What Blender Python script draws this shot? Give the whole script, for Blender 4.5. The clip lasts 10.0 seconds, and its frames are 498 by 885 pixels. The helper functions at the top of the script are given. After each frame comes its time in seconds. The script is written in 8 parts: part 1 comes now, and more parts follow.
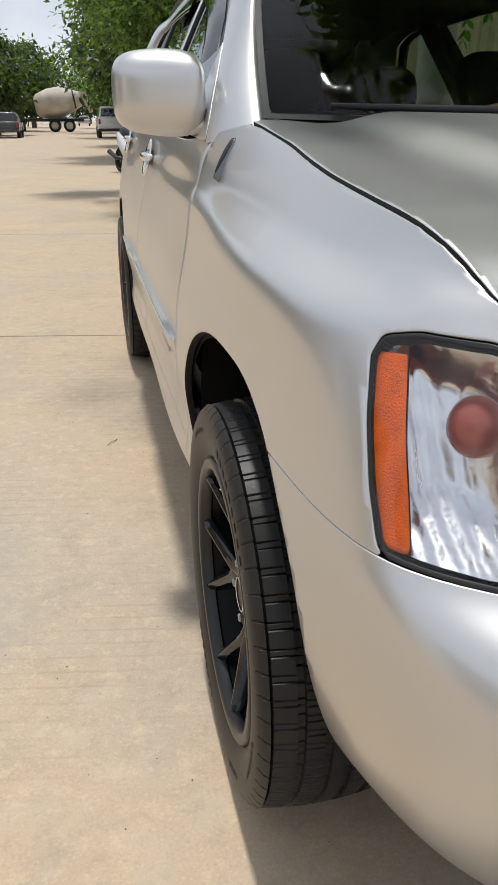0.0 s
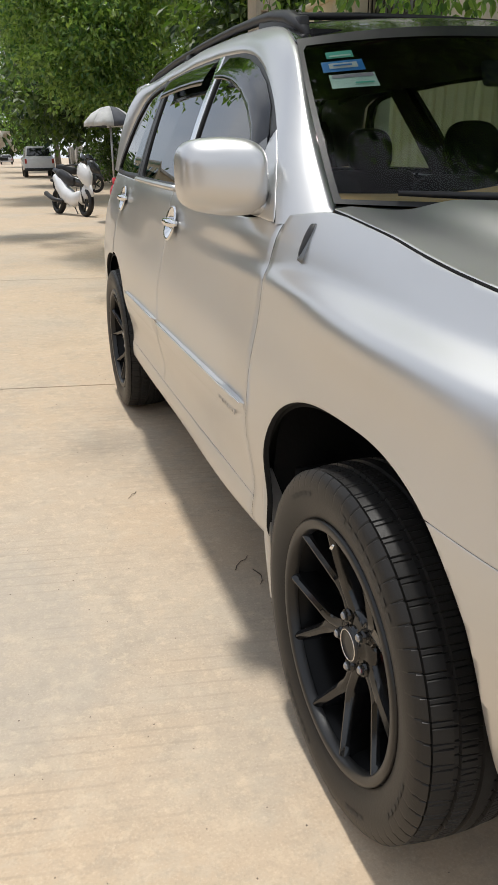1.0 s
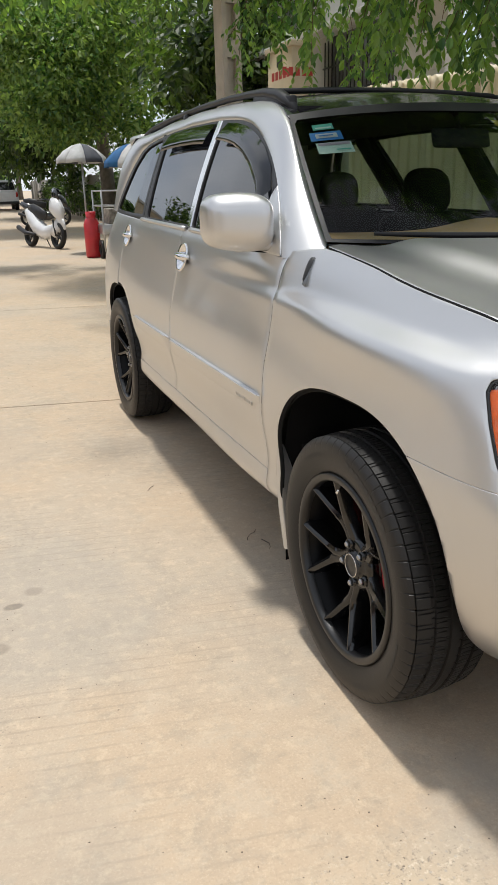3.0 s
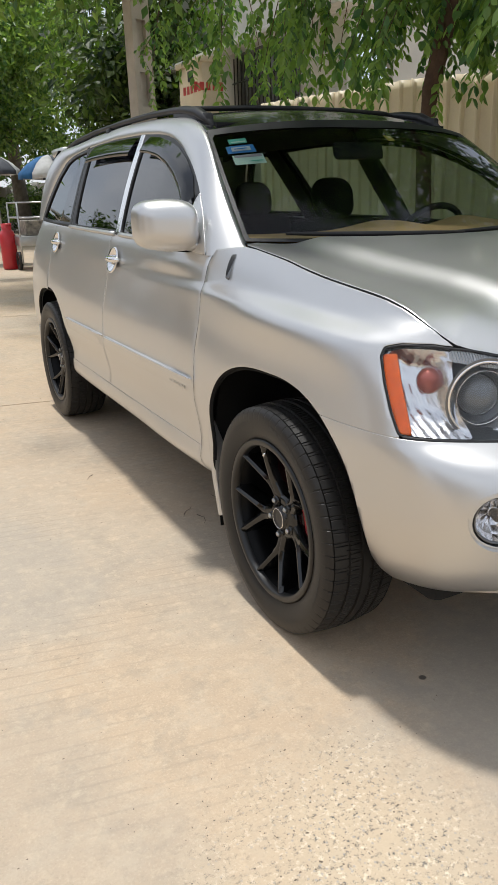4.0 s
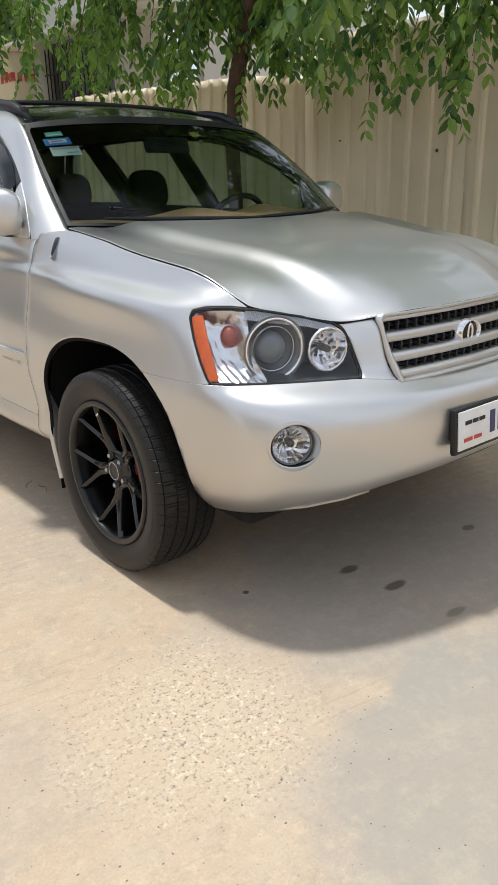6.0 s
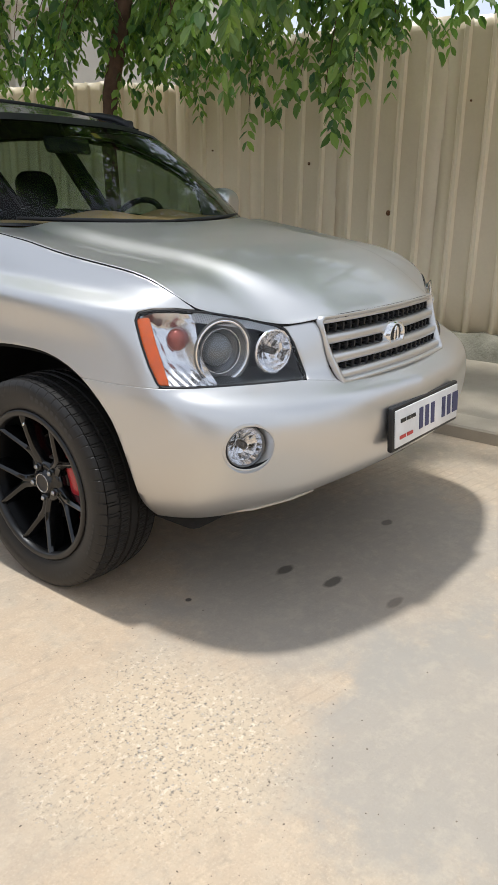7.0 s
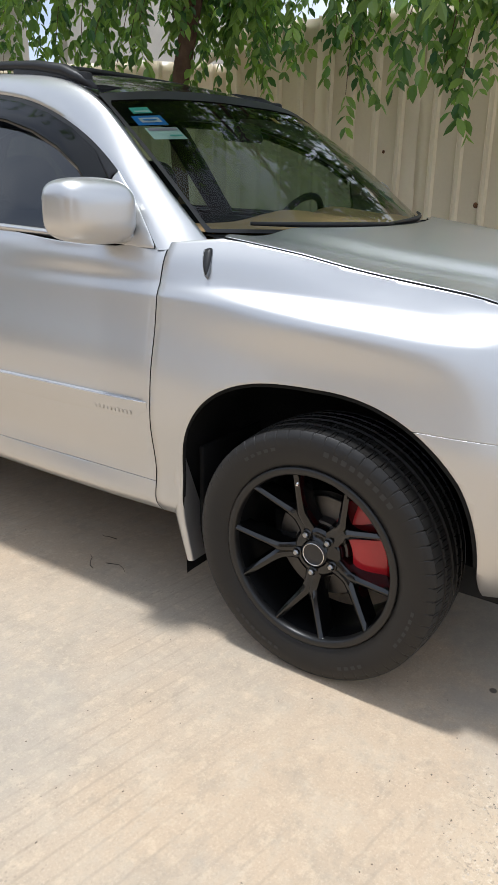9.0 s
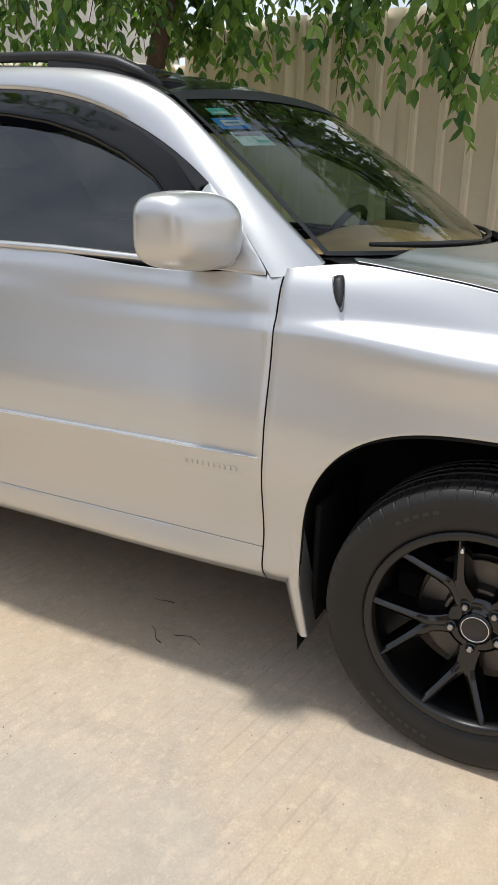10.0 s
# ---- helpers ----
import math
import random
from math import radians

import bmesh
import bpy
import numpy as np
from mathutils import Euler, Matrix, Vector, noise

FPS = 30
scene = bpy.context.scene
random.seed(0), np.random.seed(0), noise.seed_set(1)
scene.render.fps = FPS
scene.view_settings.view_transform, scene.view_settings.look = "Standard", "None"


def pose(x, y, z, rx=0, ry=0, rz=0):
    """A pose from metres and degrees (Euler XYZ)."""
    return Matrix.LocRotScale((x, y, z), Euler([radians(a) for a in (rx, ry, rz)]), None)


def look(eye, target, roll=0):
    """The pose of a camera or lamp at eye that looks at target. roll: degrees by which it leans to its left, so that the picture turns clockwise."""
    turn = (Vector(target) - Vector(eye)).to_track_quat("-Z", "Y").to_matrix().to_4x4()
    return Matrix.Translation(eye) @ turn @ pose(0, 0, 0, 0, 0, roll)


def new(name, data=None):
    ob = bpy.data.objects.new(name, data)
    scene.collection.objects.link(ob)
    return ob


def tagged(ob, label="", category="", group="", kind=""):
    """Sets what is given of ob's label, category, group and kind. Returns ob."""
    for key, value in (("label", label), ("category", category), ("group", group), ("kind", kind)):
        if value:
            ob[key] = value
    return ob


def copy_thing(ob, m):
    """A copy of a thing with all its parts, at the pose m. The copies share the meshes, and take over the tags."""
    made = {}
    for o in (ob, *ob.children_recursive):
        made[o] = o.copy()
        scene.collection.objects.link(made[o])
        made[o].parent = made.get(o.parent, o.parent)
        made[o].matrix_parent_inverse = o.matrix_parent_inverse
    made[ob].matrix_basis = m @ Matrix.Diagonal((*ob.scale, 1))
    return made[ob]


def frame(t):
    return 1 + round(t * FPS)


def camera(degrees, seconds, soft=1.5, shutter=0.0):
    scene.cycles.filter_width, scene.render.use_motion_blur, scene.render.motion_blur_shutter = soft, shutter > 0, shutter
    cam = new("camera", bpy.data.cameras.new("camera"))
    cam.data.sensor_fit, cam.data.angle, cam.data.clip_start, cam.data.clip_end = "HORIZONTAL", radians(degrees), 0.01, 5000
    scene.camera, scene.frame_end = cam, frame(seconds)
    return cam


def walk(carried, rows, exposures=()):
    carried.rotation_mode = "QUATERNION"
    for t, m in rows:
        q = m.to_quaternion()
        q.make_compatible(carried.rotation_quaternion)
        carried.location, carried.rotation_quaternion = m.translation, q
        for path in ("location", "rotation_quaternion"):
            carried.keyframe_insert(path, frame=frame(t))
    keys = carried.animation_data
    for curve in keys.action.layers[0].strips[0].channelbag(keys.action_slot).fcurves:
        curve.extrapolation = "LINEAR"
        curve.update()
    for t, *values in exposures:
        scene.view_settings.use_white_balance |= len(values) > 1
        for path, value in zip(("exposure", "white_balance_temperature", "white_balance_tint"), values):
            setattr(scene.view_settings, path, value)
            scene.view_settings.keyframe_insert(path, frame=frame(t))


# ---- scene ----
cam = camera(37.5, 10.0)
PATH = [
    (0, (-1.088, -1.066, 1.136), (-0.697, 0.721, 0.326), -0.1),
    (0.5, (-1.279, -1.026, 1.201), (-0.694, 0.713, 0.406), -1.0),
    (1, (-1.41, -1.052, 1.236), (-0.839, 0.719, 0.504), -0.5),
    (1.5, (-1.494, -1.155, 1.277), (-0.973, 0.658, 0.611), -1.3),
    (2, (-1.547, -1.281, 1.299), (-1.081, 0.544, 0.626), -2.6),
    (2.5, (-1.599, -1.376, 1.302), (-1.089, 0.433, 0.616), -2.3),
    (3, (-1.712, -1.491, 1.3), (-1.048, 0.274, 0.633), -1.3),
    (3.2, (-1.758, -1.546, 1.291), (-1.035, 0.192, 0.617), -1.1),
    (4.5, (-1.913, -1.903, 1.287), (-1.019, -0.23, 0.653), -2.2),
    (5, (-1.975, -2.036, 1.286), (-1.029, -0.403, 0.625), -2.6),
    (5.5, (-1.984, -2.078, 1.275), (-0.909, -0.526, 0.614), -2.9),
    (6, (-2.014, -2.073, 1.268), (-0.802, -0.629, 0.602), -1.1),
    (6.2, (-2.048, -2.054, 1.259), (-0.765, -0.671, 0.594), -0.3),
    (7.3, (-2.236, -1.777, 1.241), (-0.706, -0.661, 0.6), 1.6),
    (7.5, (-2.247, -1.7, 1.236), (-0.706, -0.6, 0.592), 2.2),
    (8, (-2.229, -1.425, 1.24), (-0.681, -0.333, 0.598), 1.7),
    (8.5, (-2.267, -1.138, 1.268), (-0.744, -0.005, 0.638), 2.1),
    (9, (-2.382, -0.808, 1.272), (-0.825, 0.25, 0.598), 0.8),
    (9.5, (-2.409, -0.51, 1.267), (-0.788, 0.431, 0.567), 0.7),
    (10, (-2.37, -0.176, 1.286), (-0.688, 0.681, 0.625), 0.9),
]
walk(cam, [(t, look(eye, target, roll)) for t, eye, target, roll in PATH], [(0, -0.18, 6280, 10), (0.6, -0.08, 6280, 10), (1.5, -0.02, 6280, 10), (2.5, -0.04, 6280, 10), (5.0, -0.02, 6180, 10), (6.2, 0.0, 6130, 10), (7.5, 0.05, 5980, 10), (9.0, 0.10, 5840, 10), (9.5, 0.08, 5920, 10), (10.0, 0.05, 6060, 10)])

# ---- light ----
SUN = Vector((-0.03, 0.235, 1.0)).normalized()
world = bpy.data.worlds.new("sky")
scene.world = world
world.use_nodes = True
wn = world.node_tree
sky = wn.nodes.new("ShaderNodeTexSky")
sky.sky_type, sky.sun_disc = "NISHITA", False
sky.sun_elevation, sky.sun_rotation = math.asin(SUN.z), math.atan2(SUN.x, SUN.y)
sky.air_density, sky.dust_density = 1.0, 1.0
coord = wn.nodes.new("ShaderNodeTexCoord")
cl = wn.nodes.new("ShaderNodeTexNoise")
cl.inputs["Scale"].default_value, cl.inputs["Detail"].default_value, cl.inputs["Roughness"].default_value = 2.6, 7, 0.55
ramp = wn.nodes.new("ShaderNodeValToRGB")
ramp.color_ramp.elements[0].position, ramp.color_ramp.elements[1].position = 0.22, 0.58
cloud = wn.nodes.new("ShaderNodeMixRGB")
cloud.inputs[2].default_value = (9.6, 9.9, 10.4, 1)
wn.links.new(coord.outputs["Generated"], cl.inputs["Vector"])
wn.links.new(cl.outputs["Fac"], ramp.inputs[0])
wn.links.new(ramp.outputs[0], cloud.inputs[0])
wn.links.new(sky.outputs[0], cloud.inputs[1])
wn.links.new(cloud.outputs[0], wn.nodes["Background"].inputs[0])
wn.nodes["Background"].inputs[1].default_value = 0.10
sun = new("sun", bpy.data.lights.new("sun", "SUN"))
sun.data.energy, sun.data.angle, sun.data.color = 3.3, radians(4.2), (1.0, 0.955, 0.88)
sun.matrix_world = look(SUN * 30, (0, 0, 0))

# ---- materials ----


def mat(name, color, rough=0.5, metal=0.0, vary=0.12, scale=6.0, fine=90.0, bump=0.0, coat=0.0, second=None, rvary=0.0):
    """A principled material whose colour and roughness vary at two scales, with a fine relief."""
    m = bpy.data.materials.new(name)
    m.use_nodes = True
    n, l = m.node_tree.nodes, m.node_tree.links
    p = n["Principled BSDF"]
    p.inputs["Roughness"].default_value, p.inputs["Metallic"].default_value = rough, metal
    p.inputs["Coat Weight"].default_value, p.inputs["Coat Roughness"].default_value = coat, 0.04
    tc = n.new("ShaderNodeTexCoord")
    big, small = n.new("ShaderNodeTexNoise"), n.new("ShaderNodeTexNoise")
    for t, sc in ((big, scale), (small, fine)):
        t.inputs["Scale"].default_value, t.inputs["Detail"].default_value = sc, 6
        l.new(tc.outputs["Object"], t.inputs["Vector"])
    mix = n.new("ShaderNodeMixRGB")
    dark = second or tuple(c * (1 - vary * 2.2) for c in color)
    mix.inputs[1].default_value, mix.inputs[2].default_value = (*dark, 1), (*[c * (1 + vary * 0.6) for c in color], 1)
    add = n.new("ShaderNodeMath")
    add.operation = "MULTIPLY_ADD"
    add.inputs[1].default_value = 0.35
    mul = n.new("ShaderNodeMath")
    mul.operation = "MULTIPLY_ADD"
    mul.inputs[1].default_value, mul.inputs[2].default_value = 1.7, -0.52
    l.new(big.outputs["Fac"], mul.inputs[0])
    l.new(small.outputs["Fac"], add.inputs[0])
    l.new(mul.outputs[0], add.inputs[2])
    add.use_clamp = True
    l.new(add.outputs[0], mix.inputs[0])
    l.new(mix.outputs[0], p.inputs["Base Color"])
    if rvary:
        rr = n.new("ShaderNodeMapRange")
        rr.inputs[3].default_value, rr.inputs[4].default_value = rough - rvary, rough + rvary
        l.new(big.outputs["Fac"], rr.inputs[0])
        l.new(rr.outputs[0], p.inputs["Roughness"])
    if bump:
        b = n.new("ShaderNodeBump")
        b.inputs["Strength"].default_value, b.inputs["Distance"].default_value = 1.0, bump
        l.new(small.outputs["Fac"], b.inputs["Height"])
        l.new(b.outputs[0], p.inputs["Normal"])
    return m


def glass_mat(name, tint, rough=0.0, ior=1.5):
    """Thin pane: mirror gloss by Fresnel over a tinted see-through layer."""
    m = bpy.data.materials.new(name)
    m.use_nodes = True
    n, l = m.node_tree.nodes, m.node_tree.links
    for q in list(n):
        n.remove(q)
    out, tr, gl = n.new("ShaderNodeOutputMaterial"), n.new("ShaderNodeBsdfTransparent"), n.new("ShaderNodeBsdfGlossy")
    tr.inputs[0].default_value = (*tint, 1)
    gl.inputs["Roughness"].default_value = rough
    lw, pw, ma, mx = n.new("ShaderNodeLayerWeight"), n.new("ShaderNodeMath"), n.new("ShaderNodeMath"), n.new("ShaderNodeMixShader")
    lw.inputs[0].default_value = 0.5
    f0 = ((ior - 1) / (ior + 1)) ** 2
    pw.operation, pw.inputs[1].default_value = "POWER", 4.5
    ma.operation, ma.inputs[1].default_value, ma.inputs[2].default_value = "MULTIPLY_ADD", 1 - f0, f0
    l.new(lw.outputs["Facing"], pw.inputs[0])
    l.new(pw.outputs[0], ma.inputs[0])
    l.new(ma.outputs[0], mx.inputs[0])
    l.new(tr.outputs[0], mx.inputs[1])
    l.new(gl.outputs[0], mx.inputs[2])
    l.new(mx.outputs[0], out.inputs[0])
    return m


def leaf_mat(name, a, b, light):
    """Leaves: each island takes its own green, with light coming through the blade."""
    m = bpy.data.materials.new(name)
    m.use_nodes = True
    n, l = m.node_tree.nodes, m.node_tree.links
    p, out = n["Principled BSDF"], n["Material Output"]
    geo, rp = n.new("ShaderNodeNewGeometry"), n.new("ShaderNodeValToRGB")
    rp.color_ramp.elements[0].color, rp.color_ramp.elements[1].color = (*a, 1), (*b, 1)
    e = rp.color_ramp.elements.new(0.93)
    e.color = (*light, 1)
    l.new(geo.outputs["Random Per Island"], rp.inputs[0])
    l.new(rp.outputs[0], p.inputs["Base Color"])
    p.inputs["Roughness"].default_value = 0.42
    t, mx = n.new("ShaderNodeBsdfTranslucent"), n.new("ShaderNodeMixShader")
    br = n.new("ShaderNodeMixRGB")
    br.blend_type, br.inputs[0].default_value, br.inputs[2].default_value = "MULTIPLY", 1.0, (1.5, 1.9, 0.7, 1)
    l.new(rp.outputs[0], br.inputs[1])
    l.new(br.outputs[0], t.inputs[0])
    mx.inputs[0].default_value = 0.40
    l.new(p.outputs[0], mx.inputs[1])
    l.new(t.outputs[0], mx.inputs[2])
    l.new(mx.outputs[0], out.inputs[0])
    return m


def paint_mat():
    """Silver metallic lacquer: flakes under a clear coat, a little road dust."""
    m = mat("silver_paint", (0.60, 0.598, 0.592), 0.36, 0.86, vary=0.02, scale=1.5, fine=14, coat=0.5, rvary=0.04)
    m.node_tree.nodes["Principled BSDF"].inputs["Coat Roughness"].default_value = 0.06
    return m


def concrete_mat():
    m = bpy.data.materials.new("road_concrete")
    m.use_nodes = True
    n, l = m.node_tree.nodes, m.node_tree.links
    p = n["Principled BSDF"]
    tc = n.new("ShaderNodeTexCoord")

    def noise_tex(scale, detail=8, rough=0.6):
        t = n.new("ShaderNodeTexNoise")
        t.inputs["Scale"].default_value, t.inputs["Detail"].default_value, t.inputs["Roughness"].default_value = scale, detail, rough
        l.new(tc.outputs["Object"], t.inputs["Vector"])
        return t

    def rampf(src, lo, hi):
        r = n.new("ShaderNodeMapRange")
        r.clamp = True
        r.inputs[1].default_value, r.inputs[2].default_value = lo, hi
        l.new(src, r.inputs[0])
        return r.outputs[0]

    def over(fac, under, color, amount):
        x, k = n.new("ShaderNodeMixRGB"), n.new("ShaderNodeMath")
        k.operation, k.inputs[1].default_value = "MULTIPLY", amount
        l.new(fac, k.inputs[0])
        l.new(k.outputs[0], x.inputs[0])
        l.new(under, x.inputs[1])
        x.inputs[2].default_value = (*color, 1)
        return x.outputs[0]

    base = n.new("ShaderNodeRGB")
    base.outputs[0].default_value = (0.485, 0.372, 0.256, 1)
    c = base.outputs[0]
    c = over(rampf(noise_tex(0.55, 5).outputs[0], 0.47, 0.60), c, (0.41, 0.355, 0.285), 0.7)      # greyer worn paths
    c = over(rampf(noise_tex(2.2, 8, 0.7).outputs[0], 0.5, 0.7), c, (0.55, 0.428, 0.295), 0.8)       # sandy dust
    c = over(rampf(noise_tex(7, 9, 0.75).outputs[0], 0.50, 0.64), c, (0.36, 0.30, 0.225), 0.5)
    c = over(rampf(noise_tex(1.15, 7, 0.72).outputs[0], 0.52, 0.64), c, (0.385, 0.325, 0.25), 0.6)     # dull smears
    grit = noise_tex(160, 3)
    c = over(rampf(grit.outputs[0], 0.56, 0.68), c, (0.32, 0.25, 0.175), 0.32)
    c = over(rampf(grit.outputs[0], 0.44, 0.33), c, (0.68, 0.56, 0.41), 0.28)
    mid = noise_tex(45, 4)
    c = over(rampf(noise_tex(22, 6, 0.75).outputs[0], 0.48, 0.36), c, (0.66, 0.53, 0.37), 0.38)
    c = over(rampf(mid.outputs[0], 0.58, 0.72), c, (0.34, 0.28, 0.2), 0.22)
    # broom lines across the road, worn off in places
    mp = n.new("ShaderNodeMapping")
    mp.inputs["Rotation"].default_value = (0, 0, radians(10))
    l.new(tc.outputs["Object"], mp.inputs[0])
    wv = n.new("ShaderNodeTexWave")
    wv.bands_direction = "Y"
    wv.inputs["Scale"].default_value, wv.inputs["Distortion"].default_value = 6.5, 0.55
    wv.inputs["Detail"].default_value, wv.inputs["Detail Scale"].default_value = 4, 2.5
    l.new(mp.outputs[0], wv.inputs[0])
    wm = n.new("ShaderNodeMath")
    wm.operation = "MULTIPLY"
    l.new(rampf(wv.outputs["Fac"], 0.9, 1.0), wm.inputs[0])
    l.new(rampf(noise_tex(1.5, 6, 0.7).outputs[0], 0.46, 0.60), wm.inputs[1])
    c = over(wm.outputs[0], c, (0.28, 0.23, 0.17), 0.32)
    # aggregate showing through in worn patches
    vo = n.new("ShaderNodeTexVoronoi")
    vo.inputs["Scale"].default_value = 75
    l.new(tc.outputs["Object"], vo.inputs["Vector"])
    vm = n.new("ShaderNodeMath")
    vm.operation = "MULTIPLY"
    l.new(rampf(vo.outputs["Distance"], 0.26, 0.16), vm.inputs[0])
    l.new(rampf(noise_tex(1.3, 6, 0.7).outputs[0], 0.54, 0.68), vm.inputs[1])
    c = over(vm.outputs[0], c, (0.25, 0.21, 0.165), 0.75)
    geo = n.new("ShaderNodeNewGeometry")
    sep = n.new("ShaderNodeSeparateXYZ")
    wob = noise_tex(14, 3)
    l.new(geo.outputs["Position"], sep.inputs[0])

    def spot(sx, sy, ra, rb, wobble, gain, lo, hi):
        """An uneven round field, one inside and nought outside."""
        ex, ey, sm = n.new("ShaderNodeMath"), n.new("ShaderNodeMath"), n.new("ShaderNodeMath")
        for q, o, s0, r0 in ((ex, "X", sx, ra), (ey, "Y", sy, rb)):
            q.operation = "MULTIPLY_ADD"
            q.inputs[1].default_value, q.inputs[2].default_value = 1 / r0, -s0 / r0
            l.new(sep.outputs[o], q.inputs[0])
        vec = n.new("ShaderNodeCombineXYZ")
        l.new(ex.outputs[0], vec.inputs[0])
        l.new(ey.outputs[0], vec.inputs[1])
        ln = n.new("ShaderNodeVectorMath")
        ln.operation = "LENGTH"
        l.new(vec.outputs[0], ln.inputs[0])
        sm.operation = "MULTIPLY_ADD"
        sm.inputs[1].default_value = gain
        l.new(wobble.outputs[0], sm.inputs[0])
        l.new(ln.outputs["Value"], sm.inputs[2])
        return rampf(sm.outputs[0], lo, hi)

    def times(a, b):
        q = n.new("ShaderNodeMath")
        q.operation = "MULTIPLY"
        l.new(a, q.inputs[0])
        l.new(b, q.inputs[1])
        return q.outputs[0]

    # bare grey concrete where the dust has gone, and the pitted patch before the front wheel
    edge = noise_tex(3.2, 8, 0.7)
    for sx, sy, ra, rb, am in ((-0.62, -1.45, 0.60, 0.46, 0.72), (-1.75, -0.55, 0.35, 0.5, 0.25), (-1.55, 0.75, 0.28, 0.5, 0.25), (-0.1, -0.75, 0.9, 0.55, 0.5), (-1.9, 2.4, 0.5, 0.7, 0.25)):
        c = over(spot(sx, sy, ra, rb, edge, 1.8, 2.0, 1.7), c, (0.325, 0.302, 0.262), am)
    c = over(rampf(noise_tex(9, 9, 0.8).outputs[0], 0.5, 0.62), c, (0.50, 0.425, 0.325), 0.35)       # dust left in them
    c = over(rampf(noise_tex(28, 7, 0.8).outputs[0], 0.53, 0.64), c, (0.33, 0.275, 0.205), 0.2)
    pit = spot(-1.14, -0.82, 0.34, 0.30, edge, 2.0, 2.2, 1.45)
    patchy = rampf(noise_tex(16, 6, 0.7).outputs[0], 0.36, 0.50)
    pits = n.new("ShaderNodeTexVoronoi")
    pits.inputs["Scale"].default_value = 58
    l.new(tc.outputs["Object"], pits.inputs["Vector"])
    c = over(pit, c, (0.55, 0.44, 0.305), 0.7)
    c = over(times(times(pit, patchy), rampf(noise_tex(75, 6, 0.8).outputs[0], 0.54, 0.60)), c, (0.11, 0.105, 0.095), 1.0)
    c = over(times(times(pit, patchy), rampf(noise_tex(52, 6, 0.8).outputs[0], 0.46, 0.40)), c, (0.76, 0.66, 0.50), 0.75)
    c = over(times(pit, rampf(pits.outputs["Distance"], 0.22, 0.12)), c, (0.30, 0.30, 0.30), 0.6)
    # oil drips and old stains where they lie
    for sx, sy, ra, rb, am in ((-0.31, -0.567, 0.042, 0.02, 0.75), (-0.274, -0.743, 0.045, 0.02, 0.75), (0.27, -0.655, 0.03, 0.018, 0.6), (-0.672, -0.444, 0.010, 0.009, 0.9),
                               (-0.26, -0.97, 0.04, 0.018, 0.45), (-1.707, 0.757, 0.03, 0.018, 0.45), (-1.783, 0.526, 0.045, 0.032, 0.32), (-1.636, 0.829, 0.03, 0.03, 0.22)):
        c = over(spot(sx, sy, ra, rb, wob, 1.1, 1.75, 1.35), c, (0.06, 0.05, 0.04), am)
    l.new(c, p.inputs["Base Color"])
    p.inputs["Roughness"].default_value = 0.85
    b1, b2 = n.new("ShaderNodeBump"), n.new("ShaderNodeBump")
    b1.inputs["Strength"].default_value, b1.inputs["Distance"].default_value = 0.5, 0.002
    b2.inputs["Strength"].default_value, b2.inputs["Distance"].default_value = 0.5, 0.0008
    l.new(mid.outputs[0], b1.inputs["Height"])
    l.new(grit.outputs[0], b2.inputs["Height"])
    l.new(b1.outputs[0], b2.inputs["Normal"])
    l.new(b2.outputs[0], p.inputs["Normal"])
    return m


PAINT = paint_mat()
# even gloss black, on the roof panel and the rear window
BLACK_GLOSS = mat("gloss_black", (0.012, 0.012, 0.014), 0.18, coat=0.6, vary=0.2)
BLACK = mat("black_plastic", (0.018, 0.018, 0.019), 0.45, vary=0.2, bump=0.0003)
FRIT = mat("windshield_border", (0.006, 0.006, 0.006), 0.5)
GAP = mat("dark_gap", (0.006, 0.006, 0.006), 0.9)
LINER = mat("wheel_liner", (0.012, 0.012, 0.012), 0.75, vary=0.25, bump=0.001)
RIMBLACK = mat("gloss_black_alloy", (0.004, 0.004, 0.0042), 0.12, coat=0.0, vary=0.2, rvary=0.04)
RIMBLACK.node_tree.nodes["Principled BSDF"].inputs["Specular IOR Level"].default_value = 0.62
RIMLIP = mat("dull_black_rim_lip", (0.012, 0.0115, 0.011), 0.34, vary=0.2)
RIMDARK = mat("black_alloy_barrel", (0.004, 0.004, 0.0042), 0.3, coat=0.0, vary=0.2)
RIMDARK.node_tree.nodes["Principled BSDF"].inputs["Specular IOR Level"].default_value = 0.12
RUBBER = mat("tyre_rubber", (0.014, 0.0134, 0.0128), 0.44, vary=0.25, scale=9, fine=220, bump=0.0003, second=(0.020, 0.018, 0.016))
RUBBER.node_tree.nodes["Principled BSDF"].inputs["Specular IOR Level"].default_value = 0.38
for m_, k_ in ((RUBBER, 0.3), (LINER, 0.1), (BLACK, 0.35)):
    m_.node_tree.nodes["Principled BSDF"].inputs["Specular IOR Level"].default_value = k_
NUT = mat("wheel_nut_steel", (0.42, 0.42, 0.42), 0.3, 1.0, vary=0.1)
RAISED = mat("raised_rubber_letter", (0.028, 0.027, 0.026), 0.6)
CHROME = mat("chrome", (0.78, 0.78, 0.78), 0.09, 1.0, vary=0.03)
STEEL = mat("brake_steel", (0.14, 0.132, 0.125), 0.45, 1.0, vary=0.15, scale=20)
RED = mat("caliper_red", (0.44, 0.005, 0.012), 0.3, coat=0.4, vary=0.12)
AMBER = mat("amber_lens", (0.74, 0.115, 0.0), 0.4, coat=0.0, vary=0.16, scale=60, fine=420, bump=0.0012)
REFLECT = mat("lamp_reflector", (0.90, 0.90, 0.92), 0.2, 1.0, vary=0.05, scale=30)
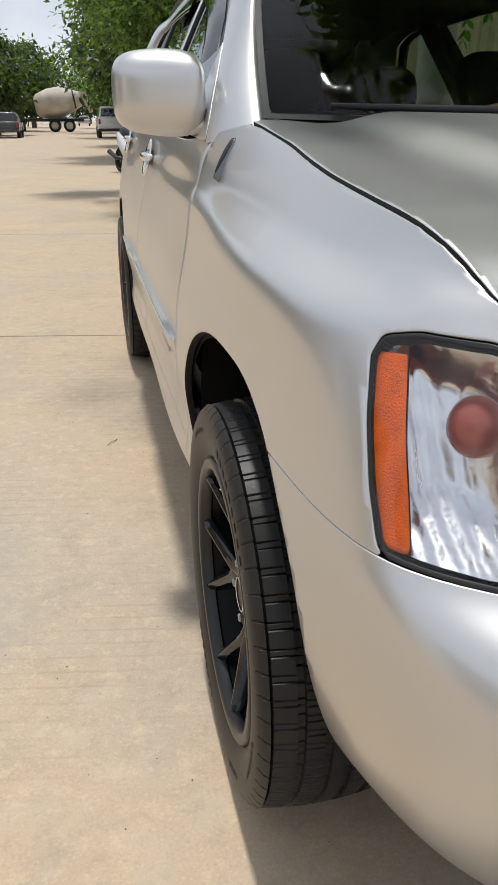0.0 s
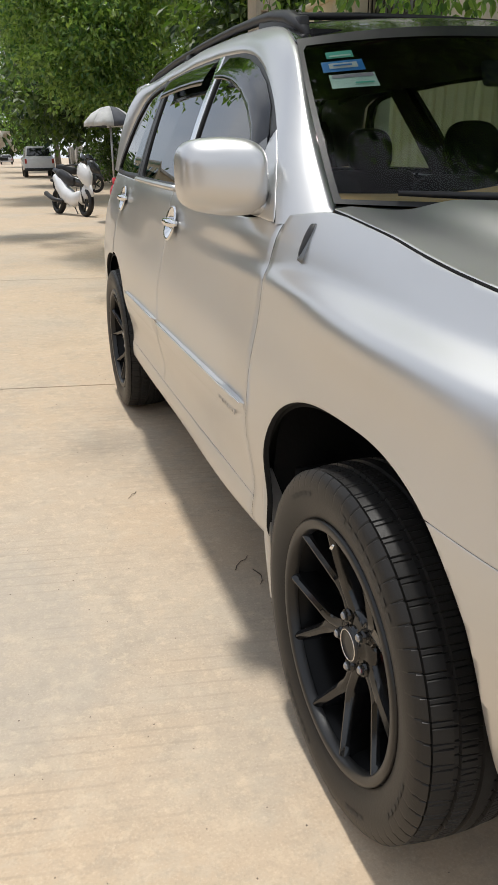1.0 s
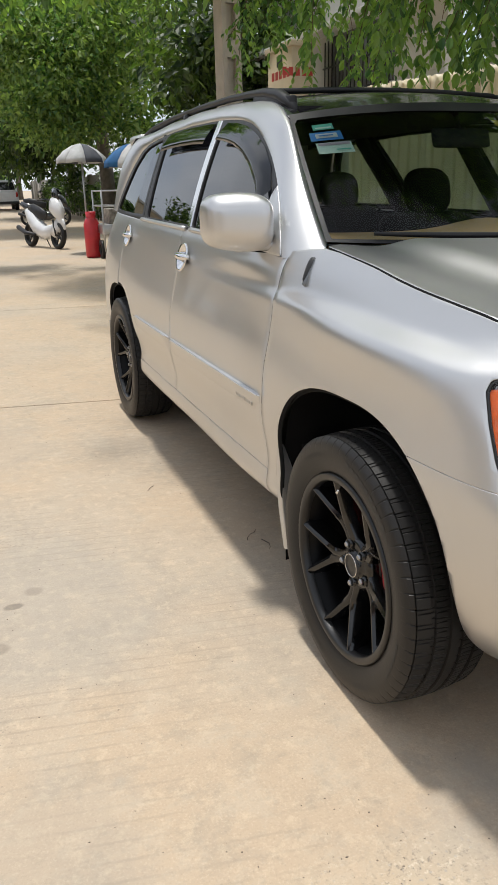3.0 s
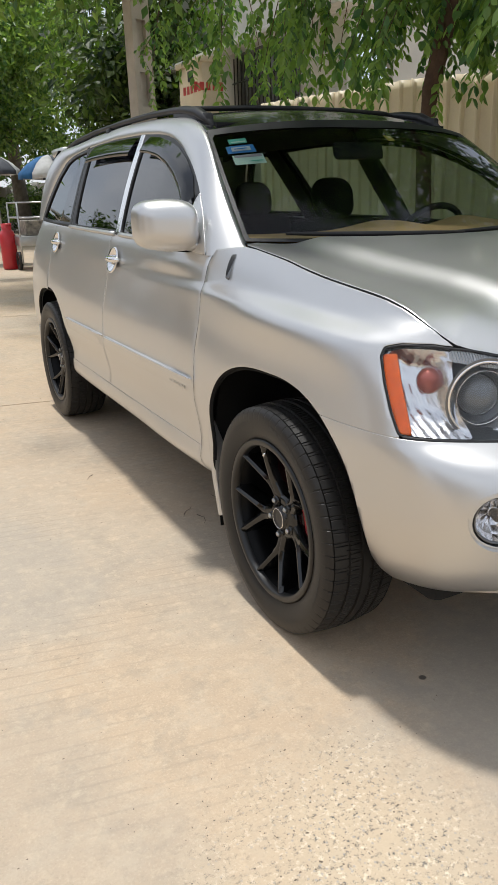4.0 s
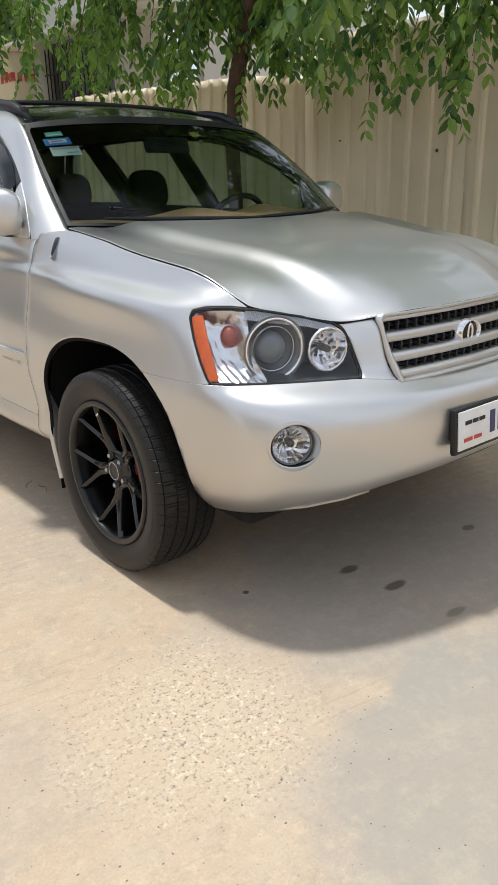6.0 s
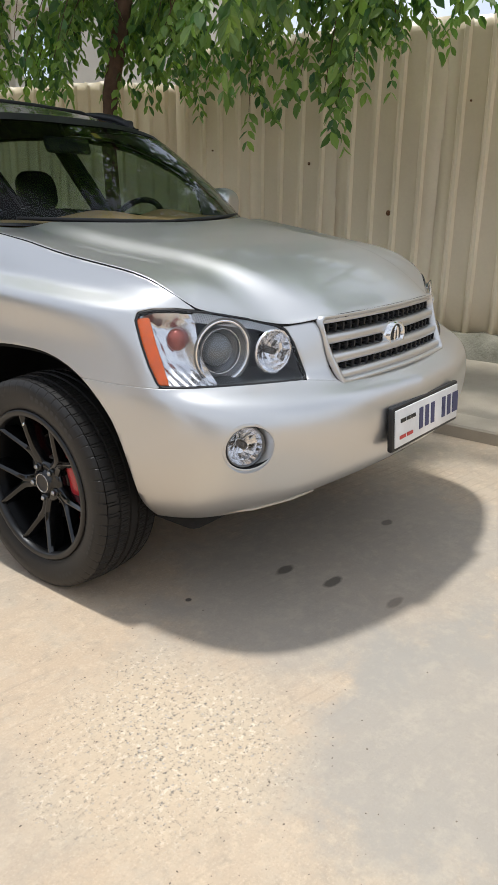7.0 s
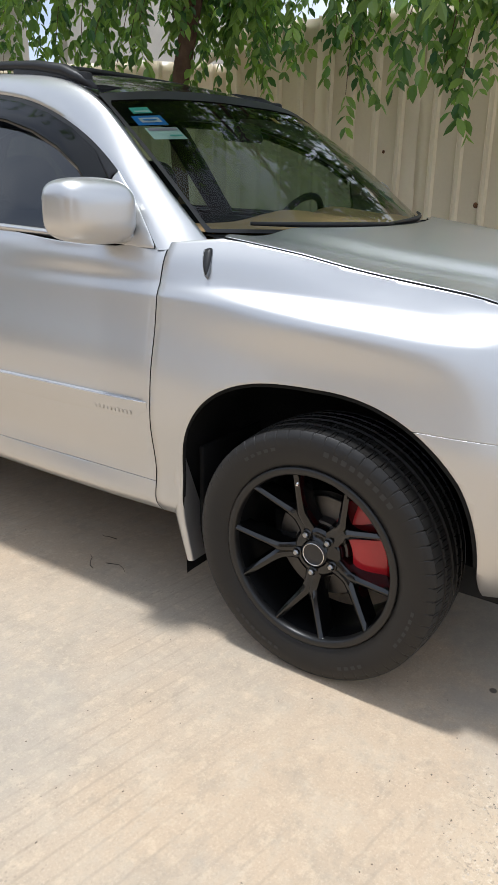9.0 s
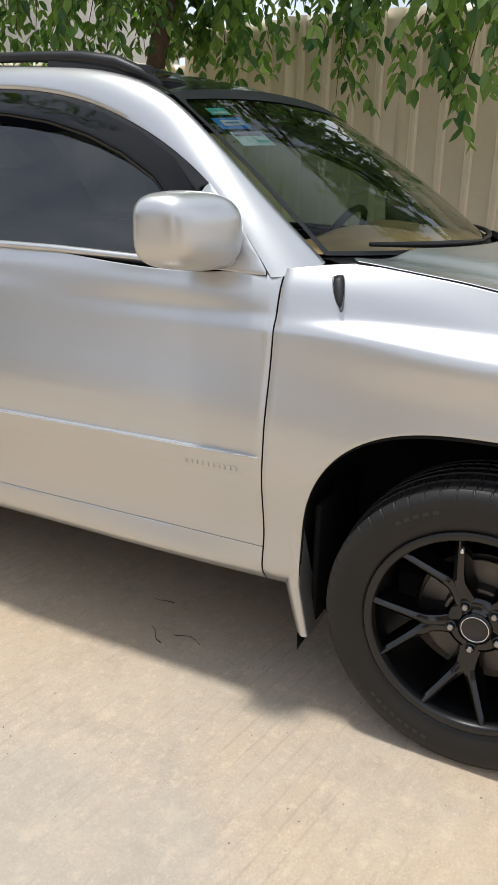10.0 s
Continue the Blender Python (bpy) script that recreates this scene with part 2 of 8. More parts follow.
CHAMBER = mat("fluted_chrome", (0.80, 0.80, 0.82), 0.24, 1.0, vary=0.10, scale=24, fine=70)


def flutes(m, scale, depth, direction="X"):
    """Give a material the relief of fine moulded flutes."""
    n, l = m.node_tree.nodes, m.node_tree.links
    tc, wv, b = n.new("ShaderNodeTexCoord"), n.new("ShaderNodeTexWave"), n.new("ShaderNodeBump")
    wv.bands_direction = direction
    wv.inputs["Scale"].default_value, wv.inputs["Distortion"].default_value, wv.inputs["Detail Scale"].default_value = scale, 1.2, 3.0
    b.inputs["Strength"].default_value, b.inputs["Distance"].default_value = 1.0, depth
    l.new(tc.outputs["Object"], wv.inputs["Vector"])
    l.new(wv.outputs["Fac"], b.inputs["Height"])
    l.new(b.outputs[0], n["Principled BSDF"].inputs["Normal"])


flutes(CHAMBER, 17, 0.0012)
RIBBED = mat("ribbed_chrome", (0.62, 0.63, 0.65), 0.35, 0.9)
flutes(RIBBED, 60, 0.002)
BEZEL = mat("lamp_bezel", (0.19, 0.195, 0.20), 0.3, 0.75, vary=0.1)
WINDSHIELD = glass_mat("windshield_glass", (0.52, 0.58, 0.55), 0.0, 1.3)
TINT = glass_mat("tinted_side_glass", (0.05, 0.055, 0.055), 0.0, 1.95)
TINT_FAR = glass_mat("green_side_glass", (0.46, 0.58, 0.50))
CLEAR = glass_mat("clear_lens", (0.93, 0.94, 0.95))
SMOKE = glass_mat("smoked_visor", (0.03, 0.03, 0.035), 0.06)
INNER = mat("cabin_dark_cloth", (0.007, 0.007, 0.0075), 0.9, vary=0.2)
DASH = mat("tan_dash_mat", (0.66, 0.41, 0.19), 0.9, vary=0.12, bump=0.001, fine=300)
WHITE = mat("white_enamel", (0.80, 0.80, 0.79), 0.4)
NAVY = mat("navy_print", (0.05, 0.055, 0.14), 0.5)
REDINK = mat("red_print", (0.55, 0.06, 0.05), 0.5)
STICK_BLUE = mat("blue_sticker", (0.02, 0.25, 0.75), 0.5)
STICK_GREEN = mat("green_sticker", (0.12, 0.60, 0.48), 0.5)
STICK_PALE = mat("pale_sticker", (0.75, 0.92, 0.84), 0.5)
STICK_YELLOW = mat("yellow_sticker", (0.62, 0.46, 0.08), 0.5)
CONCRETE = concrete_mat()

# ---- building tools ----


def mesh_ob(name, verts, faces, material, parent=None, smooth=True, label=""):
    me = bpy.data.meshes.new(name)
    me.from_pydata([tuple(v) for v in verts], [], [tuple(f) for f in faces])
    me.validate()
    me.materials.append(material)
    if smooth:
        me.polygons.foreach_set("use_smooth", [True] * len(me.polygons))
    ob = new(name, me)
    ob.parent = parent
    if label:
        ob["label"] = label
    return ob


def part(name, bm, material, parent=None, label="", smooth=True, angle=None):
    """Link a bmesh as one mesh object under a thing or a part."""
    bm.normal_update()
    if angle is not None:
        for e in bm.edges:
            if len(e.link_faces) == 2 and e.calc_face_angle(0) > radians(angle):
                e.smooth = False
    me = bpy.data.meshes.new(name)
    bm.to_mesh(me)
    bm.free()
    me.materials.append(material)
    if smooth:
        me.polygons.foreach_set("use_smooth", [True] * len(me.polygons))
    ob = new(name, me)
    ob.parent = parent
    if label:
        ob["label"] = label
    return ob


def thing(name, label, category, at=(0, 0, 0), group="", kind=""):
    ob = new(name)
    ob.empty_display_size = 0.2
    ob.location = at
    return tagged(ob, label, category, group, kind)


def cube(bm, x0, x1, y0, y1, z0, z1, bevel=0.0, seg=2, m=None):
    r = bmesh.ops.create_cube(bm, size=1)
    vs = r["verts"]
    for v in vs:
        v.co = Vector(((x0 + x1) / 2 + v.co.x * (x1 - x0), (y0 + y1) / 2 + v.co.y * (y1 - y0), (z0 + z1) / 2 + v.co.z * (z1 - z0)))
    if m is not None:
        bmesh.ops.transform(bm, matrix=m, verts=vs)
    if bevel:
        es = list({e for v in vs for e in v.link_edges})
        bmesh.ops.bevel(bm, geom=es, offset=bevel, segments=seg, profile=0.5, affect="EDGES")
    return bm


def boxed(name, x0, x1, y0, y1, z0, z1, material, parent=None, bevel=0.004, label="", m=None):
    return part(name, cube(bmesh.new(), x0, x1, y0, y1, z0, z1, bevel, 2, m), material, parent, label, angle=40)


def sweep(bm, path, radii, n=10, caps=True, up=(0, 0, 1), flat=1.0):
    """A tube along a path; radii one a point; flat squeezes it along up."""
    path = [Vector(p) for p in path]
    rings = []
    for i, p in enumerate(path):
        d = (path[min(i + 1, len(path) - 1)] - path[max(i - 1, 0)]).normalized()
        a = d.cross(Vector(up))
        a = a.normalized() if a.length > 1e-5 else d.orthogonal().normalized()
        b = a.cross(d)
        r = radii[i] if isinstance(radii, (list, tuple)) else radii
        rings.append([bm.verts.new(p + a * r * math.cos(2 * math.pi * k / n) + b * r * flat * math.sin(2 * math.pi * k / n)) for k in range(n)])
    for q, w in zip(rings, rings[1:]):
        for k in range(n):
            bm.faces.new((q[k], q[(k + 1) % n], w[(k + 1) % n], w[k]))
    if caps:
        bm.faces.new(rings[0][::-1])
        bm.faces.new(rings[-1])
    return bm


def lathe(bm, profile, n=48, axis="x", m=None, closed=False):
    """Turn a profile of (along, radius) about an axis."""
    rings = []
    for a, r in profile:
        ring = []
        for k in range(n):
            c, s = r * math.cos(2 * math.pi * k / n), r * math.sin(2 * math.pi * k / n)
            v = Vector((a, c, s)) if axis == "x" else Vector((c, s, a)) if axis == "z" else Vector((s, a, c))
            ring.append(bm.verts.new(m @ v if m is not None else v))
        rings.append(ring)
    pairs = list(zip(rings, rings[1:])) + ([(rings[-1], rings[0])] if closed else [])
    for q, w in pairs:
        for k in range(n):
            bm.faces.new((q[k], q[(k + 1) % n], w[(k + 1) % n], w[k]))
    return bm


def spline(ts, ps, t):
    """Natural cubic spline through the rows ps at ts, read at t."""
    ts, ps, t = np.asarray(ts, float), np.asarray(ps, float), np.asarray(t, float)
    if ps.ndim == 1:
        ps = ps[:, None]
    n = len(ts)
    h = np.diff(ts)
    A, b = np.eye(n), np.zeros(ps.shape)
    for i in range(1, n - 1):
        A[i, i - 1], A[i, i], A[i, i + 1] = h[i - 1], 2 * (h[i - 1] + h[i]), h[i]
        b[i] = 6 * ((ps[i + 1] - ps[i]) / h[i] - (ps[i] - ps[i - 1]) / h[i - 1])
    m = np.linalg.solve(A, b)
    k = np.clip(np.searchsorted(ts, t, side="right") - 1, 0, n - 2)
    d, hk = (t - ts[k])[:, None], h[k][:, None]
    return ps[k] + d * ((ps[k + 1] - ps[k]) / hk - hk * (2 * m[k] + m[k + 1]) / 6) + d ** 2 * m[k] / 2 + d ** 3 * (m[k + 1] - m[k]) / (6 * hk)


def sd_poly(px, py, poly, r=0.0):
    """Signed distance to a closed polygon, negative inside; r rounds its corners."""
    poly = np.asarray(poly, float)
    best, inside = np.full(len(px), 1e9), np.zeros(len(px), bool)
    for (ax, ay), (bx, by) in zip(poly, np.roll(poly, -1, 0)):
        ex, ey = bx - ax, by - ay
        t = np.clip(((px - ax) * ex + (py - ay) * ey) / (ex * ex + ey * ey), 0, 1)
        best = np.minimum(best, np.hypot(px - ax - t * ex, py - ay - t * ey))
        c = ((ay > py) != (by > py)) & (px < ex * (py - ay) / np.where(ey == 0, 1e-12, ey) + ax)
        inside ^= c
    return np.where(inside, -best, best) - r


def clip(V, T, f):
    """Keep the part of a triangle mesh where the field f is negative."""
    f = np.where(np.abs(f) < 2e-4, -2e-4, f)
    keep = f < 0
    inn = keep[T]
    cnt = inn.sum(1)
    out = [tuple(t) for t in T[cnt == 3]]
    verts, cut = list(map(tuple, V)), {}

    def edge(a, b):
        key = (a, b) if a < b else (b, a)
        if key not in cut:
            s = f[a] / (f[a] - f[b])
            cut[key] = len(verts)
            verts.append(tuple(V[a] + s * (V[b] - V[a])))
        return cut[key]

    for t in T[(cnt == 1) | (cnt == 2)]:
        g = []
        for a, b in ((t[0], t[1]), (t[1], t[2]), (t[2], t[0])):
            if keep[a]:
                g.append(int(a))
            if keep[a] != keep[b]:
                g.append(edge(int(a), int(b)))
        out.append(tuple(g[:3]))
        if len(g) == 4:
            out.append((g[0], g[2], g[3]))
    V2, T2 = np.array(verts), np.array(out, int).reshape(-1, 3)
    used = np.unique(T2)
    back = np.zeros(len(V2), int)
    back[used] = np.arange(len(used))
    return V2[used], back[T2]


def grid_mesh(P):
    """Vertices and triangles of a grid of rows (M, N, k)."""
    M, N = P.shape[:2]
    i = np.arange(M * N).reshape(M, N)
    a, b, c, d = i[:-1, :-1].ravel(), i[1:, :-1].ravel(), i[1:, 1:].ravel(), i[:-1, 1:].ravel()
    return P.reshape(M * N, -1), np.concatenate([np.stack([a, b, c], 1), np.stack([a, c, d], 1)])


def skin(name, V, T, material, parent=None, label="", depth=0.014, lip=0.0012, out=None, cut=()):
    """A sheet-metal panel: the trimmed surface with its edges rolled inwards. out: a direction its outside faces."""
    for f in cut:
        V, T = clip(V, T, f(V))
        if not len(T):
            return None
    bm = bmesh.new()
    vs = [bm.verts.new(p[:3]) for p in V]
    for t in T:
        try:
            bm.faces.new([vs[i] for i in t])
        except ValueError:
            pass
    bmesh.ops.remove_doubles(bm, verts=bm.verts, dist=2e-4)
    bmesh.ops.dissolve_degenerate(bm, edges=bm.edges, dist=1e-4)
    bm.normal_update()
    if out is not None and sum((f.normal.dot(Vector(out(f.calc_center_median()))) * f.calc_area() for f in bm.faces)) < 0:
        bmesh.ops.reverse_faces(bm, faces=bm.faces)
        bm.normal_update()
    if depth:
        rim = [e for e in bm.edges if e.is_boundary]
        nrm = {v: v.normal.copy() for e in rim for v in e.verts}
        side = {}
        for e in rim:
            f = e.link_faces[0]
            o = (e.verts[1].co - e.verts[0].co).cross(f.normal).normalized()
            if o.dot((e.verts[0].co + e.verts[1].co) / 2 - f.calc_center_median()) < 0:
                o = -o
            for v in e.verts:
                side[v] = side.get(v, Vector()) + o
        beside = {}
        for e in rim:
            beside.setdefault(e.verts[0], []).append(e.verts[1])
            beside.setdefault(e.verts[1], []).append(e.verts[0])
        for _ in range(3):
            nrm = {v: (nrm[v] * 2 + sum((nrm[q] for q in beside[v]), Vector())).normalized() for v in nrm}
            side = {v: (side[v].normalized() * 2 + sum((side[q].normalized() for q in beside[v]), Vector())).normalized() for v in side}
        for step, (inn, outw) in enumerate(((lip, lip), (depth, 0.0))):
            r = bmesh.ops.extrude_edge_only(bm, edges=rim)
            nv = [g for g in r["geom"] if isinstance(g, bmesh.types.BMVert)]
            ne = [g for g in r["geom"] if isinstance(g, bmesh.types.BMEdge) and g.is_boundary]
            # inner faces of the rolled edge are coloured dark, as the gap's shade
            if step:
                for g in r["geom"]:
                    if isinstance(g, bmesh.types.BMFace):
                        g.material_index = 1
            nn, ns = {}, {}
            for v in nv:
                src = min((e.other_vert(v) for e in v.link_edges if e.other_vert(v) in nrm), key=lambda q: (q.co - v.co).length)
                v.co = v.co - nrm[src] * inn + side[src].normalized() * outw
                nn[v], ns[v] = nrm[src], side[src]
            nrm, side = nn, ns
            rim = [e for e in ne if e.verts[0] in nn and e.verts[1] in nn]
    ob = part(name, bm, material, parent, label, angle=60)
    ob.data.materials.append(GAP)
    return ob

# ---- the car ----
car = thing("car", "silver SUV with black alloy wheels parked on concrete", "car")

# Rails of the lower body, front centre to rear centre: half width, length, height at each station.
STATION_Y = (0.05, 0.35, 0.6, 1.2, 2.0, 2.7, 3.25)


def rail(front, widths, heights, rear):
    """front: (w, y, z) up to the front wheel; then widths and heights at STATION_Y; then the rear end."""
    return [*front, *((w, y, z) for w, y, z in zip(widths, STATION_Y, heights)), *rear]


RAILS = [
    rail([(0, -0.76, 0.40), (0.2, -0.755, 0.395), (0.38, -0.735, 0.385), (0.5, -0.70, 0.37), (0.63, -0.62, 0.345), (0.72, -0.51, 0.325), (0.765, -0.38, 0.315), (0.80, -0.2, 0.32)],
         (0.82, 0.845, 0.868, 0.868, 0.868, 0.848, 0.80), (0.325, 0.33, 0.335, 0.335, 0.335, 0.34, 0.36), [(0.72, 3.55, 0.38), (0.45, 3.66, 0.39), (0, 3.70, 0.39)]),
    rail([(0, -0.835, 0.43), (0.2, -0.825, 0.425), (0.38, -0.80, 0.42), (0.5, -0.765, 0.41), (0.65, -0.68, 0.395), (0.755, -0.565, 0.375), (0.81, -0.40, 0.365), (0.845, -0.2, 0.37)],
         (0.86, 0.877, 0.896, 0.896, 0.896, 0.876, 0.83), (0.375, 0.375, 0.372, 0.372, 0.372, 0.38, 0.40), [(0.75, 3.58, 0.42), (0.47, 3.71, 0.43), (0, 3.76, 0.43)]),
    rail([(0, -0.885, 0.51), (0.2, -0.872, 0.51), (0.38, -0.845, 0.505), (0.5, -0.81, 0.50), (0.68, -0.72, 0.495), (0.802, -0.60, 0.49), (0.861, -0.415, 0.48), (0.875, -0.2, 0.48)],
         (0.887, 0.887, 0.883, 0.885, 0.885, 0.883, 0.86), (0.48, 0.47, 0.46, 0.48, 0.48, 0.48, 0.49), [(0.78, 3.60, 0.51), (0.49, 3.74, 0.52), (0, 3.80, 0.52)]),
    rail([(0, -0.895, 0.61), (0.2, -0.882, 0.61), (0.38, -0.857, 0.61), (0.5, -0.822, 0.61), (0.695, -0.735, 0.61), (0.823, -0.607, 0.61), (0.874, -0.42, 0.61), (0.886, -0.2, 0.61)],
         (0.897, 0.90, 0.90, 0.902, 0.902, 0.898, 0.872), (0.60, 0.60, 0.60, 0.60, 0.60, 0.60, 0.61), [(0.79, 3.59, 0.62), (0.5, 3.73, 0.62), (0, 3.79, 0.62)]),
    rail([(0, -0.872, 0.685), (0.2, -0.858, 0.685), (0.38, -0.83, 0.69), (0.5, -0.788, 0.695), (0.69, -0.70, 0.70), (0.830, -0.565, 0.70), (0.874, -0.395, 0.695), (0.884, -0.2, 0.695)],
         (0.897, 0.90, 0.90, 0.902, 0.902, 0.898, 0.872), (0.69, 0.69, 0.69, 0.69, 0.69, 0.69, 0.70), [(0.785, 3.57, 0.71), (0.5, 3.70, 0.71), (0, 3.75, 0.71)]),
    rail([(0, -0.80, 0.715), (0.2, -0.793, 0.718), (0.36, -0.772, 0.725), (0.46, -0.722, 0.737), (0.66, -0.628, 0.743), (0.836, -0.509, 0.745), (0.870, -0.36, 0.742), (0.884, -0.2, 0.742)],
         (0.894, 0.897, 0.897, 0.90, 0.90, 0.895, 0.868), (0.75, 0.76, 0.77, 0.77, 0.77, 0.77, 0.78), [(0.78, 3.55, 0.79), (0.5, 3.67, 0.79), (0, 3.72, 0.79)]),
    rail([(0, -0.755, 0.81), (0.2, -0.75, 0.81), (0.365, -0.73, 0.815), (0.46, -0.685, 0.815), (0.67, -0.578, 0.84), (0.826, -0.447, 0.845), (0.860, -0.31, 0.85), (0.875, -0.17, 0.855)],
         (0.884, 0.886, 0.885, 0.888, 0.888, 0.884, 0.855), (0.865, 0.87, 0.87, 0.87, 0.87, 0.88, 0.89), [(0.77, 3.53, 0.90), (0.5, 3.65, 0.90), (0, 3.70, 0.90)]),
    rail([(0, -0.735, 0.885), (0.2, -0.727, 0.885), (0.375, -0.705, 0.885), (0.465, -0.645, 0.885), (0.685, -0.53, 0.935), (0.808, -0.385, 0.929), (0.845, -0.255, 0.934), (0.862, -0.13, 0.943)],
         (0.875, 0.875, 0.869, 0.870, 0.868, 0.862, 0.832), (0.951, 0.960, 0.965, 0.97, 0.975, 0.98, 0.99), [(0.75, 3.51, 1.0), (0.5, 3.62, 1.0), (0, 3.67, 1.0)]),
    rail([(0, -0.718, 0.905), (0.2, -0.709, 0.905), (0.375, -0.686, 0.905), (0.468, -0.628, 0.905), (0.681, -0.518, 0.950), (0.797, -0.379, 0.947), (0.821, -0.25, 0.953), (0.835, -0.127, 0.963)],
         (0.847, 0.860, 0.859, 0.861, 0.859, 0.848, 0.818), (0.972, 0.988, 1.003, 1.01, 1.015, 1.02, 1.03), [(0.735, 3.5, 1.04), (0.49, 3.6, 1.04), (0, 3.65, 1.04)]),
    rail([(0, -0.70, 0.925), (0.2, -0.69, 0.925), (0.375, -0.665, 0.925), (0.47, -0.61, 0.925), (0.679, -0.505, 0.968), (0.772, -0.372, 0.972), (0.788, -0.245, 0.975), (0.804, -0.124, 0.985)],
         (0.812, 0.832, 0.850, 0.850, 0.848, 0.833, 0.803), (0.997, 1.020, 1.038, 1.046, 1.051, 1.058, 1.068), [(0.72, 3.48, 1.08), (0.48, 3.58, 1.08), (0, 3.63, 1.08)]),
    rail([(0, -0.66, 0.94), (0.2, -0.65, 0.94), (0.373, -0.628, 0.94), (0.47, -0.575, 0.942), (0.676, -0.492, 0.988), (0.742, -0.364, 1.000), (0.761, -0.240, 1.009), (0.775, -0.12, 1.020)],
         (0.785, 0.810, 0.838, 0.839, 0.836, 0.818, 0.785), (1.034, 1.066, 1.068, 1.082, 1.092, 1.10, 1.11), [(0.70, 3.46, 1.118), (0.465, 3.56, 1.118), (0, 3.605, 1.118)]),
    rail([(0, -0.62, 0.95), (0.2, -0.61, 0.95), (0.37, -0.59, 0.95), (0.47, -0.54, 0.955), (0.670, -0.475, 1.012), (0.719, -0.358, 1.048), (0.730, -0.235, 1.073), (0.741, -0.115, 1.080)],
         (0.750, 0.757, 0.820, 0.824, 0.820, 0.802, 0.765), (1.094, 1.134, 1.096, 1.115, 1.128, 1.138, 1.15), [(0.68, 3.44, 1.155), (0.45, 3.54, 1.155), (0, 3.58, 1.155)]),
]
NET = np.array(RAILS)
# the flanks lean in towards the shoulder
LEAN = np.array((0, 0, 0.002, 0.005, 0.005, 0.001, -0.008, -0.011, -0.009, -0.005, -0.002, 0))
NET[:, :, 0] += LEAN[:, None] * np.interp(np.arange(NET.shape[1]), [5, 7, 13, 14.5], [0, 1, 1, 0])
U = np.r_[0, np.cumsum(np.linalg.norm(np.diff(NET, axis=1), axis=2).mean(0))]
VV = np.r_[0, np.cumsum(np.linalg.norm(np.diff(NET, axis=0), axis=2).mean(1))]
V_SEAM = VV[5]


def body_surface():
    """The whole lower shell as a fine triangle mesh: x, y, z and its two parameters."""
    us = np.unique(np.r_[np.linspace(0, U[9], 110), np.linspace(U[9], U[-1], 130)])
    vs = np.linspace(0, VV[-1], 130)
    along = np.stack([spline(U, r, us) for r in NET])
    P = np.stack([spline(VV, along[:, i], vs) for i in range(len(us))])
    keep = np.clip(np.minimum((us - U[5]) / 0.06, (U[11] - us) / 0.3), 0, 1)[1:-1, None, None]
    for _ in range(34):
        P[1:-1] += keep * ((P[:-2] + 2 * P[1:-1] + P[2:]) / 4 - P[1:-1])
    for _ in range(10):
        P[1:-1] = (P[:-2] + 2 * P[1:-1] + P[2:]) / 4
    for _ in range(1):
        P[:, 1:-1] = (P[:, :-2] + 2 * P[:, 1:-1] + P[:, 2:]) / 4
    # shoulder crease from the lamp's corner along the fender, dying out on the doors
    y, z = P[..., 1], P[..., 2]
    off = z - np.interp(y, [-0.40, -0.33, -0.2, 0.0, 0.16, 0.30, 0.54, 1.2], [0.926, 0.934, 0.945, 0.957, 0.965, 0.970, 0.968, 0.968])
    off2 = off - 0.038
    amount = np.interp(y, [-0.42, -0.34, -0.1, 0.45, 1.3], [0.0, 0.7, 1.0, 1.0, 0.0]) * (P[..., 0] > 0.6)
    push = 0.0062 * np.exp(-(np.sqrt(off ** 2 + 0.006 ** 2) - 0.006) / 0.032) - 0.0026 * np.exp(-(off2 / 0.016) ** 2)
    P[..., 0] += 0.80 * push * amount
    P[..., 2] += 0.60 * push * amount
    uu, vv = np.meshgrid(us, vs, indexing="ij")
    P = np.concatenate([P, uu[..., None], vv[..., None]], 2)
    right = P.copy()
    right[..., 0] *= -1
    V1, T1 = grid_mesh(right)
    V2, T2 = grid_mesh(P)
    return np.r_[V1, V2], np.r_[T1, T2[:, ::-1] + len(V1)], P


BODY_V, BODY_T, BODY_P = body_surface()


def outward(c):
    return (c.x, (c.y - 1.4) * 0.5, 0.3)


def arch(V, y0, zc, a, b, n=3.1):
    """Wheel opening: negative outside it."""
    if y0 < 1:
        a = a - np.where(V[:, 1] < y0, 0.040 * np.clip((0.64 - V[:, 2]) / 0.24, 0, 1), 0.0)
    n = np.where(V[:, 1] > y0, n, 2.1)
    r = (np.abs((V[:, 1] - y0) / a) ** n + np.clip(np.abs((V[:, 2] - zc) / b), 0, 9) ** n) ** (1 / n)
    low = np.where(V[:, 2] < zc, np.abs(V[:, 1] - y0) / a, r)
    return (1 - low) * b


def front_arch(V):
    return arch(V, -0.003, 0.36, 0.440, 0.440)


def rear_arch(V):
    return arch(V, 2.715, 0.36, 0.425, 0.415)


NOSE_W = np.array((0, 0.2, 0.35, 0.45, 0.56, 0.672, 0.78))
NOSE_Y = np.array((-0.742, -0.734, -0.712, -0.66, -0.597, -0.53, -0.465))
NOSE_Z = np.array((0.909, 0.909, 0.904, 0.889, 0.911, 0.938, 0.962))


